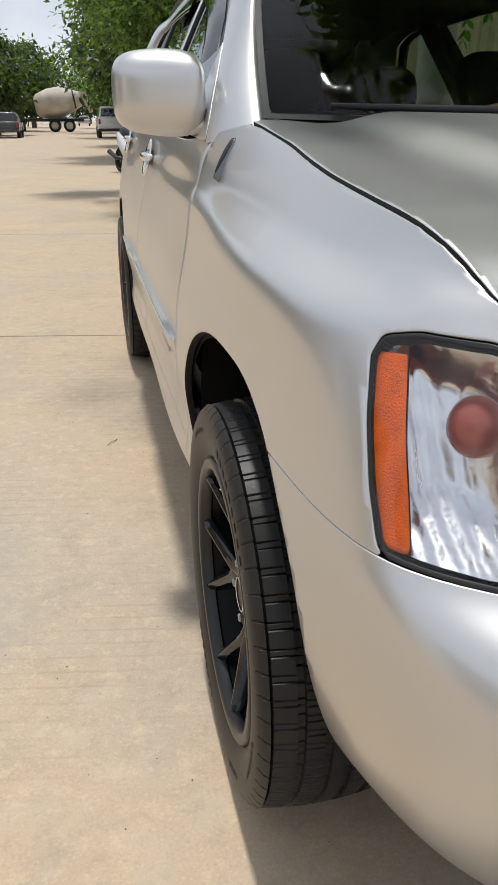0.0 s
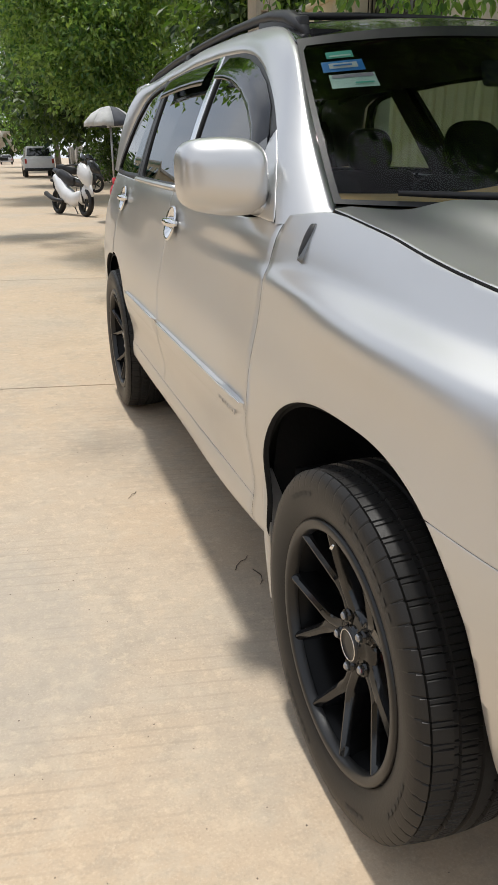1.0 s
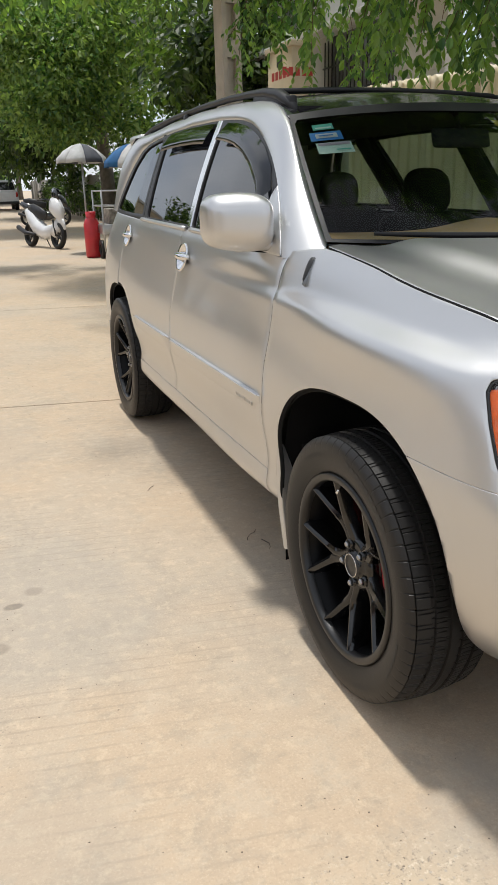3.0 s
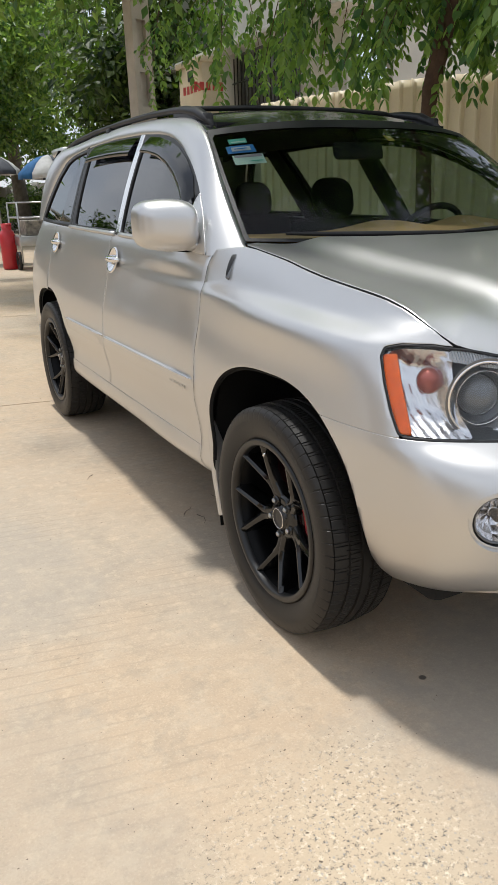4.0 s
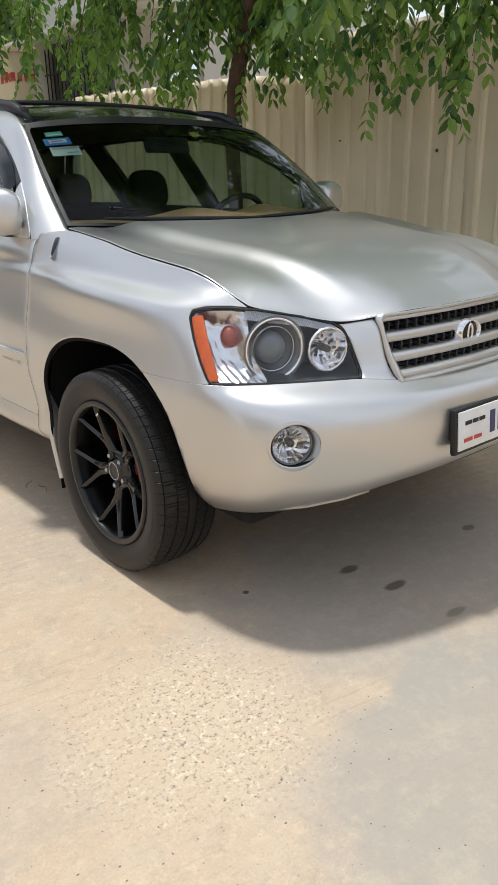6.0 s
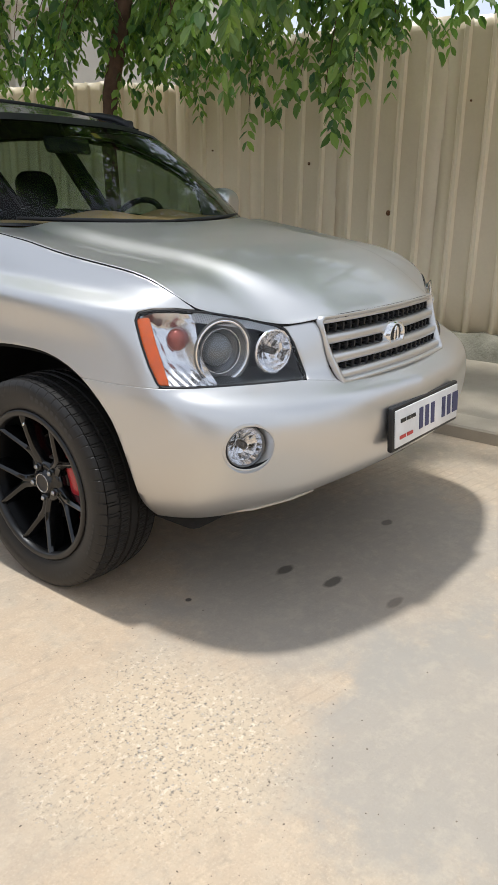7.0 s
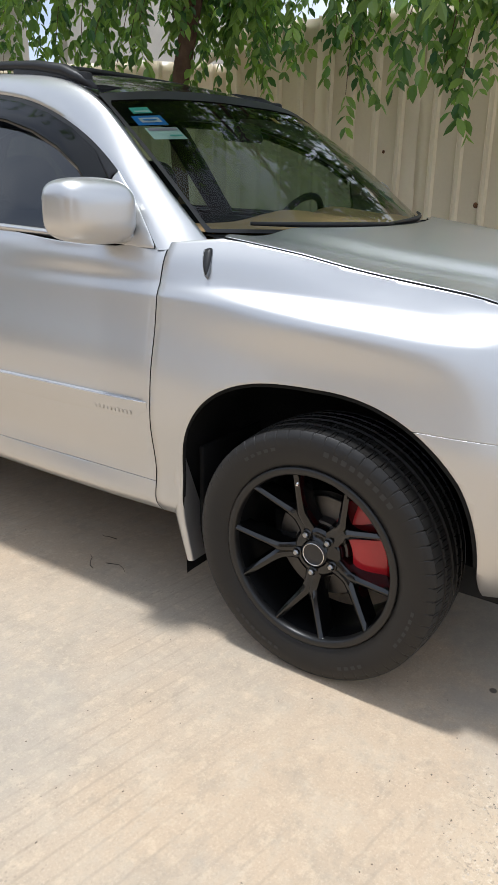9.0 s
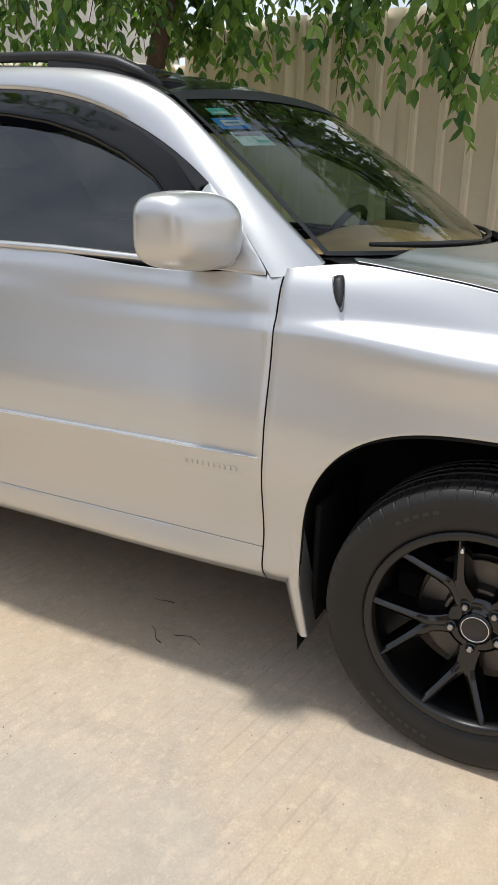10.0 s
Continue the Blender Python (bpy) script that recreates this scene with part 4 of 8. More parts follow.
crown = np.interp(ry, [0.86, 0.96, 1.2, 1.8, 3.0, 3.6], [0.082, 0.058, 0.038, 0.032, 0.034, 0.045])
rz = smooth(edge_z + crown * (1 - (np.abs(rx) / edge_w) ** 2), 4)
RV, RT = grid_mesh(np.stack([rx, ry, rz], 2))
skin("roof", RV, RT, BLACK_GLOSS, car, "gloss black roof panel", out=lambda c: (0, 0, 1), depth=0.02, cut=[
    lambda V: np.abs(V[:, 0]) - np.interp(V[:, 1], [0.945, 1.08, 1.25, 1.6, 2.1, 3.4], [0.630, 0.60, 0.575, 0.558, 0.549, 0.54]) + 0.004, lambda V: 0.872 + 0.085 * (np.abs(V[:, 0]) / 0.607) ** 2.4 - V[:, 1]])

# tail: rear window, tailgate and spoiler
bm = bmesh.new()
pts = [[(-0.72, 3.47, 1.10), (0.72, 3.47, 1.10)], [(-0.70, 3.53, 1.15), (0.70, 3.53, 1.15)], [(-0.62, 3.52, 1.48), (0.62, 3.52, 1.48)], [(-0.58, 3.42, 1.58), (0.58, 3.42, 1.58)]]
rows = [[bm.verts.new(p) for p in r] for r in pts]
for a, b in zip(rows, rows[1:]):
    bm.faces.new((a[0], a[1], b[1], b[0]))
part("rear_window", bm, BLACK_GLOSS, car, "dark rear window")
bm = bmesh.new()
cube(bm, -0.56, 0.56, 3.40, 3.70, 1.545, 1.605, 0.022, 3)
part("spoiler", bm, PAINT, car, "silver roof spoiler", angle=50)

# roof rails and cross bar
for s in (-1, 1):
    bm = bmesh.new()
    ys = [1.02, 1.08, 1.16, 1.28, 1.45, 1.7, 2.1, 2.6, 3.0, 3.2, 3.3]
    zs = [1.530, 1.565, 1.594, 1.614, 1.626, 1.635, 1.638, 1.630, 1.609, 1.583, 1.557]
    sweep(bm, [(s * (0.565 - 0.012 * min(1, y - 1)), y, z) for y, z in zip(ys, zs)], [0.012, 0.022, 0.026, 0.024, 0.019, 0.018, 0.018, 0.018, 0.022, 0.024, 0.012], 10, flat=0.75)
    r = part("roof_rail", bm, BLACK, car, "black roof rail")
    for y0, y1, z in ((1.05, 1.40, 1.588), (3.05, 3.28, 1.568), (2.30, 2.36, 1.616)):
        bm = bmesh.new()
        cube(bm, -0.016, 0.016, y0, y1, z - 0.06, z + 0.012, 0.01, 2)
        for v in bm.verts:
            f = (v.co.y - y0) / (y1 - y0)
            v.co.z += {1.05: 0.032 * (f - 0.5), 3.05: -0.03 * (f - 0.5)}.get(y0, 0)
            v.co.x += s * 0.562
        part("rail_foot", bm, BLACK, r, angle=40)
bm = bmesh.new()
sweep(bm, [(-0.56, 1.36, 1.612), (-0.5, 1.36, 1.628), (-0.25, 1.36, 1.638), (0, 1.36, 1.641), (0.25, 1.36, 1.638), (0.5, 1.36, 1.628), (0.56, 1.36, 1.612)], 0.011, 10, up=(0, 1, 0), flat=1.7)
part("cross_bar", bm, BLACK, car, "black roof cross bar")

# ---- car details ----


def body_at(w, z, y_hint=None, front=False):
    """The nearest point of the right half of the shell to a width and height (front), or a length and height (side)."""
    R = BODY_V[BODY_V[:, 0] <= 0]
    d = (np.abs(-R[:, 0] - w) ** 2 if front else (R[:, 1] - y_hint) ** 2) + (R[:, 2] - z) ** 2 + (np.where(R[:, 1] > -0.2, 1, 0) if front else 0)
    return R[np.argmin(d), :3]


for s in (-1, 1):
    fd, rd = doors[s, "front"], doors[s, "rear"]
    # side mouldings
    for y0, y1, z0, z1, par in ((0.545, 1.595, 0.648, 0.640, fd), (1.615, 2.285, 0.640, 0.636, rd)):
        bm = bmesh.new()
        rows = []
        for k in range(19):
            f = k / 18
            y, z = y0 + (y1 - y0) * f, z0 + (z1 - z0) * f
            e = 1 - max(0, 1 - min(f, 1 - f) * 30) ** 2 * 0.75
            w = 0.903 + 0.0035 * math.sin(math.pi * min(1, max(0, (y - 0.3) / 2.4)))
            rows.append([bm.verts.new((s * (w + o * e), y, z + h * (0.9 + 0.1 * e))) for h, o in ((0.034, -0.012), (0.0335, 0.0125), (0.0315, 0.0178), (0.029, 0.0182), (-0.025, 0.0035), (-0.030, 0.002), (-0.034, -0.012))])
        for p, q in zip(rows, rows[1:]):
            for i in range(6):
                bm.faces.new((p[i], p[i + 1], q[i + 1], q[i]))
        for r in (rows[0], rows[-1][::-1]):
            bm.faces.new(r)
        mo = part("side_moulding", bm, PAINT, par, "silver body side moulding", angle=35)
        bm = bmesh.new()
        sweep(bm, [(s * (0.9185 + 0.003 * math.sin(math.pi * k / 12)), y0 + (y1 - y0) * k / 12, z0 + (z1 - z0) * k / 12 + 0.0325) for k in range(13)], 0.0016, 6)
        part("chrome_strip", bm, CHROME, mo)
        if y0 < 1:
            bm = bmesh.new()
            for k in range(10):
                cube(bm, s * 0.9140 - 0.0012, s * 0.9140 + 0.0012, 0.60 + k * 0.0155, 0.6095 + k * 0.0155, 0.633, 0.645)
                cube(bm, s * 0.9150 - 0.0006, s * 0.9150 + 0.0006, 0.602 + k * 0.0155, 0.606 + k * 0.0155, 0.637, 0.641)
            tagged(part("raised_strip", bm, PAINT, mo, "raised lettering strip", smooth=False), kind="stuff")
    # door handles: a dished chrome cup with a pull across it
    for y, z, par in ((1.50, 1.018, fd), (2.62, 1.045, rd)):
        w = (0.856 if y < 2 else 0.838)
        bm = bmesh.new()
        m = Matrix.Translation((s * (w + 0.002), y, z)) @ Matrix.Rotation(s * radians(-14), 4, "Y")
        lathe(bm, [(s * 0.004, 0.066), (s * 0.010, 0.062), (s * 0.006, 0.055), (s * -0.004, 0.035), (s * -0.008, 0.001)], 28, "x", m)
        for v in bm.verts:
            v.co.y = y + (v.co.y - y) * 1.0
            v.co.z = z + (v.co.z - z) * 0.88
        h = part("door_handle", bm, CHROME, par, "chrome door handle")
        bm = bmesh.new()
        sweep(bm, [(s * (w + o), y + dy, z + 0.004) for dy, o in ((-0.075, 0.002), (-0.055, 0.011), (-0.02, 0.015), (0.03, 0.015), (0.055, 0.011), (0.070, 0.002))], [0.008, 0.014, 0.015, 0.015, 0.014, 0.008], 10, flat=1.0)
        part("pull", bm, CHROME, h)
    # mirror: rounded shell on a triangular foot
    bm = bmesh.new()
    bmesh.ops.create_cube(bm, size=1)
    bmesh.ops.subdivide_edges(bm, edges=bm.edges, cuts=15, use_grid_fill=True)
    for v in bm.verts:
        c = v.co * 2
        n = 4.0
        L = (abs(c.x) ** n + abs(c.y) ** n + abs(c.z) ** n) ** (1 / n)
        c = c / max(L, 1e-6) if L > 0 else c
        hx_, hy_, hz_ = 0.097, 0.076, 0.088
        taper = 1 - 0.10 * max(0, c.x) - 0.30 * max(0, -c.y) ** 2
        out = c.x * hx_
        v.co = Vector((s * (0.900 + out), 0.735 + c.y * hy_ + (0.035 * c.x), 1.186 + c.z * hz_ * taper + 0.004 * c.x))
    mir = part("side_mirror", bm, PAINT, fd, "silver door mirror housing")
    bm = bmesh.new()
    cube(bm, -0.066, 0.066, -0.004, 0.004, -0.050, 0.050, 0.003, 2, Matrix.Translation((s * 0.900, 0.803, 1.186)) @ Matrix.Rotation(s * radians(18), 4, "Z"))
    part("mirror_glass", bm, CHROME, mir, "mirror glass", angle=40)
    bm = bmesh.new()
    sweep(bm, [(s * 0.785, 0.69, 1.118), (s * 0.83, 0.70, 1.122), (s * 0.87, 0.715, 1.13)], [0.042, 0.036, 0.03], 12, flat=0.62)
    part("mirror_arm", bm, PAINT, mir)
    V, T = side_mesh(s, -0.004)
    skin("mirror_foot", V, T, PAINT, mir, "silver triangular mirror foot", out=lambda c, s=s: (s, 0, 0), depth=0.012, cut=[poly_cut([(0.570, 1.092), (0.606, 1.134), (0.686, 1.220), (0.775, 1.294), (0.792, 1.262), (0.80, 1.15), (0.82, 1.102)])])
    # dark wedge on the fender, broad at its top
    c = Vector((s * 0.8085, 0.400, 1.069))
    vz = Vector((s * -0.60, 0.34, 0.90)).normalized()
    vx = Vector((s * 0.80, -0.02, 0.62))
    vx = (vx - vz * vx.dot(vz)).normalized()
    vy = vz.cross(vx)
    vm = Matrix.Translation(c) @ Matrix((vx, vy, vz)).transposed().to_4x4() @ Matrix.Diagonal((1, 0.42, 1, 1))

    def wedge(bm):
        for v in bm.verts:
            q = vm.inverted() @ v.co
            f = min(1, max(0, q.z / 0.092 + 0.5))
            q.z = min(q.z * 1.12, 0.034)
            q.y *= 0.45 + 0.55 * f
            v.co = vm @ q

    bm = bmesh.new()
    lathe(bm, [(-0.012, 0.042), (0.004, 0.0405), (0.008, 0.033), (0.010, 0.018), (0.0105, 0.001)], 28, "x", vm)
    wedge(bm)
    vent = part("fender_vent", bm, BLACK, car, "black teardrop fender trim with dark mesh")
    bm = bmesh.new()
    lathe(bm, [(-0.010, 0.046), (0.005, 0.045), (0.006, 0.042), (0.002, 0.0405)], 28, "x", vm)
    wedge(bm)
    part("vent_ring", bm, BEZEL, vent, "thin dark ring of the fender trim")
    # mud guards
    for y0, yy, zt in ((0.0, 0.447, 0.548), (2.715, 3.135, 0.50)):
        bm = bmesh.new()
        rows = []
        for k in range(13):
            f = k / 12
            z = zt - f * (zt - 0.205 - (0.05 if y0 else 0))
            y = yy - 0.012 * f - (0.0 if f < 0.6 else 0.05 * (f - 0.6))
            w = 0.892 - 0.010 * f ** 2
            dp = 0.042 * (1 - 0.35 * f ** 2)
            rows.append([bm.verts.new((s * (w - a), y + b, z)) for a, b in ((0.12 * f + 0.02, -0.004), (0.012, -0.006), (0.003, -0.002), (0.0, 0.008), (0.004, dp * 0.55), (0.016, dp), (0.03, dp + 0.004))])
        for p, q in zip(rows, rows[1:]):
            for i in range(6):
                bm.faces.new((p[i], p[i + 1], q[i + 1], q[i]))
        part("mud_guard", bm, PAINT, car, "silver mud guard behind the wheel")
        bm = bmesh.new()
        cube(bm, s * 0.70 - 0.12, s * 0.70 + 0.185, yy - 0.035, yy - 0.018, 0.215, zt, 0.006)
        part("mud_flap", bm, LINER, car, "black mud flap")

# ---- headlights ----


def lamp_point(a, z, back, s):
    """A place at a along the lamp, height z, back metres behind its skin."""
    R = BODY_V[(BODY_V[:, 0] < 0) & (BODY_V[:, 1] < 0.1)]
    i = np.argmin((lamp_a(R) - a) ** 2 + (R[:, 2] - z) ** 2)
    p = R[i, :3]
    return Vector((-s * p[0], p[1], p[2])) + Vector((-s * LAMP_E[1], LAMP_E[0], 0)) * back


for s in (-1, 1):
    ax = Vector((-s * 0.45, 0.89, 0)).normalized()          # into the car
    lens = skin("headlight", BODY_V, BODY_T, CLEAR, car, "clear headlight with amber side strip and projector", out=outward, depth=0.0, cut=[lambda V: -s * V[:, 0], lamp_sd, lambda V: V[:, 1] - 0.1])
    lens.visible_shadow = False
    # dark seal round the lens
    skin("lamp_seal", np.c_[BODY_V[:, :3] + np.array((0, -0.001, 0)), BODY_V[:, 3:]], BODY_T, BLACK, lens, "black lamp seal", out=outward, depth=0.02, lip=0.0005, cut=[lambda V: -s * V[:, 0], lambda V: lamp_sd(V) - 0.0012, lambda V: -0.0022 - lamp_sd(V), lambda V: V[:, 1] - 0.1])
    # bucket behind the lens, deeper towards the middle
    Vb = BODY_V.copy()
    near = np.clip(-lamp_sd(Vb) / 0.022, 0, 1)
    depth = 0.012 + near * np.interp(lamp_a(Vb), [-0.05, 0.05, 0.30, 0.36, 0.42, 0.47], [0.05, 0.085, 0.085, 0.05, 0.03, 0.012])
    Vb[:, 0] += np.where(Vb[:, 0] < 0, 1, -1) * depth * 0.45
    Vb[:, 1] += depth * 0.89
    cutb = [lambda V: -s * V[:, 0], lambda V: V[:, 1] - 0.2]
    sel = lamp_sd(BODY_V)
    Tb = BODY_T[(sel[BODY_T] < 0.004).all(1)]
    # chrome chamber of the indicator and the ribbed chrome strip along the top
    chamber = lambda V: sd_poly(lamp_a(V), V[:, 2], [(0.262, 0.745), (0.30, 0.80), (0.315, 0.86), (0.325, 0.94), (0.472, 0.94), (0.482, 0.915), (0.470, 0.86), (0.450, 0.80), (0.426, 0.75)])
    Vb = np.c_[Vb, 0.004 - np.where(BODY_V[:, 1] < 0.2, chamber(BODY_V), 1)]
    skin("lamp_housing", Vb, Tb, BEZEL, lens, "dark grey lamp housing", out=outward, depth=0.0, cut=cutb + [lambda V: V[:, 5]])
    Vc = BODY_V.copy()
    dd = 0.012 + 0.042 * np.clip(-np.where(Vc[:, 1] < 0.2, chamber(Vc), 1) / 0.05, 0, 1)
    Vc[:, 0] += np.where(Vc[:, 0] < 0, 1, -1) * dd * 0.6
    Vc[:, 1] += dd * 0.8
    Vc2 = np.c_[Vc, np.where(BODY_V[:, 1] < 0.2, chamber(BODY_V), 1)]
    skin("indicator_reflector", Vc2, BODY_T, CHAMBER, lens, "textured chrome indicator chamber", out=outward, depth=0.0, cut=[lambda V: -s * V[:, 0], lambda V: V[:, 5], lambda V: V[:, 1] - 0.2])
    amber = lambda V: sd_poly(lamp_a(V), V[:, 2], [(0.400, 0.753), (0.430, 0.753), (0.4565, 0.81), (0.473, 0.865), (0.481, 0.918), (0.449, 0.922), (0.430, 0.85), (0.414, 0.80)])
    Va = np.c_[BODY_V.copy(), np.where(BODY_V[:, 1] < 0.2, amber(BODY_V), 1)]
    Va[:, 0] += np.where(Va[:, 0] < 0, 1, -1) * 0.004
    Va[:, 1] += 0.004
    skin("amber_strip", Va, BODY_T, AMBER, lens, "amber side marker", out=outward, depth=0.004, cut=[lambda V: -s * V[:, 0], lambda V: V[:, 5], lambda V: V[:, 1] - 0.2])
    strip = lambda V: sd_poly(lamp_a(V), V[:, 2], [(0.056, 0.866), (0.085, 0.884), (0.16, 0.906), (0.285, 0.932), (0.33, 0.938), (0.33, 0.912), (0.285, 0.905), (0.16, 0.885), (0.09, 0.866)])
    Vs = np.c_[BODY_V.copy(), np.where(BODY_V[:, 1] < 0.2, strip(BODY_V), 1)]
    rib = 0.006
    Vs[:, 0] += np.where(Vs[:, 0] < 0, 1, -1) * rib * 0.6
    Vs[:, 1] += rib * 0.8
    skin("ribbed_strip", Vs, BODY_T, RIBBED, lens, "ribbed upper edge of the lamp", out=outward, depth=0.0, cut=[lambda V: -s * V[:, 0], lambda V: V[:, 5], lambda V: V[:, 1] - 0.2])
    # oversized red bulb: its colour stands in for the chamber's reddish reflection
    c = lamp_point(0.372, 0.862, 0.046, s)
    bm = bmesh.new()
    bmesh.ops.create_uvsphere(bm, u_segments=16, v_segments=10, radius=0.029, matrix=Matrix.Translation(c) @ Matrix.Diagonal((1, 1, 1.1, 1)))
    part("bulb_reflection", bm, mat("bulb_reflection", (0.40, 0.09, 0.06), 0.25, 0.3, coat=0.5), lens, "dark red bulb, oversized to stand in for its reflection")

    def dish(name, a, z, r, back, deep, material, parent, label, n=36, facets=False, rim=True):
        c = lamp_point(a, z, back, s)
        d = Vector((-s * 0.30, 0.95, 0.0)).normalized()
        m = Matrix.Translation(c) @ d.to_track_quat("Z", "Y").to_matrix().to_4x4()
        bm = bmesh.new()
        prof = [(-0.004, r * 1.06), (-0.006, r * 1.02), (0.0, r * 0.97)] if rim else [(0, r)]
        prof += [(deep * k / 6, r * 0.97 * math.sqrt(max(0.004, 1 - k / 6))) for k in range(1, 7)]
        lathe(bm, prof, n, "z", m)
        if facets:
            rnd = random.Random(3)
            for v in bm.verts:
                v.co += d * rnd.uniform(-0.004, 0.004)
        ob = part(name, bm, material, parent, label, smooth=not facets)
        return ob, m

    # projector: broad chrome ring, inner ring, dark cup and glass ball
    ring, m = dish("projector_ring", 0.241, 0.828, 0.090, 0.018, 0.05, BEZEL, lens, "projector bowl")
    for r0, r1, q in ((0.091, 0.081, 0.0), (0.066, 0.061, 0.010)):
        bm = bmesh.new()
        lathe(bm, [(q, r0), (q - 0.005, r0 - 0.002), (q - 0.006, (r0 + r1) / 2), (q - 0.003, r1 + 0.001), (q + 0.004, r1)], 48, "z", m)
        part("chrome_ring", bm, REFLECT, ring)
    bm = bmesh.new()
    bmesh.ops.create_uvsphere(bm, u_segments=24, v_segments=14, radius=0.050, matrix=m @ Matrix.Translation((0, 0, 0.038)))
    part("projector_lens", bm, mat("projector_glass", (0.16, 0.17, 0.18), 0.05, coat=1.0), ring, "grey glass projector lens")
    bowl, m = dish("beam_reflector", 0.103, 0.815, 0.061, 0.014, 0.05, REFLECT, lens, "faceted chrome high beam bowl", n=18, facets=True)
    bm = bmesh.new()
    lathe(bm, [(0.0, 0.064), (-0.006, 0.062), (-0.006, 0.059), (0.0, 0.058)], 40, "z", m)
    part("chrome_ring", bm, REFLECT, bowl)
    bm = bmesh.new()
    lathe(bm, [(-0.002, 0.001), (-0.002, 0.010), (0.045, 0.011)], 14, "z", m)
    part("beam_bulb", bm, STEEL, bowl)

    # fog lamp: hollow, seal, faceted bowl and lens
    fc = Vector((s * (FOG[0] - 0.004), FOG[1] + 0.017, FOG[2]))
    d = Vector((-s * 0.43, 0.90, 0.0)).normalized()
    m = Matrix.Translation(fc) @ d.to_track_quat("Z", "Y").to_matrix().to_4x4()
    bm = bmesh.new()
    lathe(bm, [(-0.012, 0.0720), (0.004, 0.0600), (0.03, 0.0595), (0.05, 0.058), (0.05, 0.04)], 44, "z", m)
    face_n = Vector((s * 0.59, -0.81, 0))
    bm.verts.ensure_lookup_table()
    for v in bm.verts[:44]:                                   # trim the hollow's mouth to the bumper skin
        v.co += d * ((-0.0015 - (v.co - Vector((s * FOG[0], FOG[1], FOG[2]))).dot(face_n)) / d.dot(face_n))
    fog = part("fog_lamp", bm, PAINT, car, "round fog lamp recessed in the bumper")
    m = m @ Matrix.Translation((0, 0, -0.008))
    bm = bmesh.new()
    lathe(bm, [(0.024, 0.0592), (0.008, 0.0588), (0.006, 0.0555), (0.022, 0.053)], 44, "z", m)
    part("seal", bm, BEZEL, fog)
    bm = bmesh.new()
    lathe(bm, [(0.014, 0.0555), (0.032, 0.046), (0.048, 0.03), (0.056, 0.012), (0.05, 0.001)], 22, "z", m)
    rnd = random.Random(8)
    for v in bm.verts:
        v.co += d * rnd.uniform(-0.0025, 0.0025)
    part("reflector", bm, REFLECT, fog, smooth=False)
    bm = bmesh.new()
    lathe(bm, [(0.010, 0.056), (0.006, 0.048), (0.003, 0.03), (0.001, 0.001)], 40, "z", m)
    lo = part("lens", bm, CLEAR, fog)
    lo.visible_shadow = False
    bm = bmesh.new()
    lathe(bm, [(0.020, 0.001), (0.020, 0.011), (0.05, 0.012)], 14, "z", m)
    part("bulb_cap", bm, STEEL, fog)

# lip under the bumper
PALE_EDGE = mat("pale_edge", (0.55, 0.5, 0.44), 0.6)
for s in (-1, 1):
    bm = bmesh.new()
    sweep(bm, [(s * w, y, z) for w, y, z in ((0.70, -0.575, 0.352), (0.62, -0.665, 0.366), (0.52, -0.728, 0.383), (0.44, -0.752, 0.393))], 0.004, 6)
    part("bumper_lip", bm, PALE_EDGE, car, "pale scraped lower edge")

# ---- grille ----


def grille_y(x, z):
    zs = np.array([0.70, 0.72, 0.81, 0.885, 0.92])
    return float(np.interp(z, zs, [-0.800, -0.800, -0.758, -0.737, -0.73])) + 0.19 * abs(x) ** 2 + 0.12 * abs(x) ** 4


def grille_half(z):
    return float(np.interp(z, [0.70, 0.7155, 0.80, 0.902, 0.92], [0.348, 0.351, 0.364, 0.375, 0.378]))


bm = bmesh.new()
rows = [[bm.verts.new((x, grille_y(x, z) + 0.055, z)) for x in np.linspace(-0.385, 0.385, 25)] for z in (0.70, 0.80, 0.91)]
for p, q in zip(rows, rows[1:]):
    for i in range(24):
        bm.faces.new((p[i], p[i + 1], q[i + 1], q[i]))
grille = part("grille", bm, GAP, car, "silver and black three-slot grille")


def grille_bar(name, z, h, out, material, parent, x0=-1.0, x1=1.0, label=""):
    bm = bmesh.new()
    rows = []
    hw = grille_half(z)
    for x in np.linspace(x0 * hw, x1 * hw, 33):
        y = grille_y(x, z)
        rows.append([bm.verts.new((x, y + dy, z + dz)) for dy, dz in ((0.05, h), (-out + 0.012, h), (-out + 0.003, h * 0.72), (-out, 0.0), (-out + 0.003, -h * 0.72), (-out + 0.012, -h), (0.05, -h))])
    for p, q in zip(rows, rows[1:]):
        for i in range(6):
            bm.faces.new((p[i], p[i + 1], q[i + 1], q[i]))
    for r in (rows[0], rows[-1][::-1]):
        bm.faces.new(r)
    return part(name, bm, material, parent, label, angle=50)


for z in (0.782, 0.838):
    grille_bar("grille_bar", z, 0.0155, 0.006, PAINT, grille, label="silver grille bar")
bm = bmesh.new()
outline = [(-0.362, 0.908), (0.362, 0.908), (0.376, 0.898), (0.366, 0.80), (0.354, 0.722), (0.347, 0.7145), (-0.347, 0.7145), (-0.354, 0.722), (-0.366, 0.80), (-0.376, 0.898)]
pts = []
for (x0, z0), (x1, z1) in zip(outline, outline[1:] + outline[:1]):
    k = max(2, int(math.hypot(x1 - x0, z1 - z0) / 0.03))
    pts += [(x0 + (x1 - x0) * i / k, z0 + (z1 - z0) * i / k) for i in range(k)]
rings = []
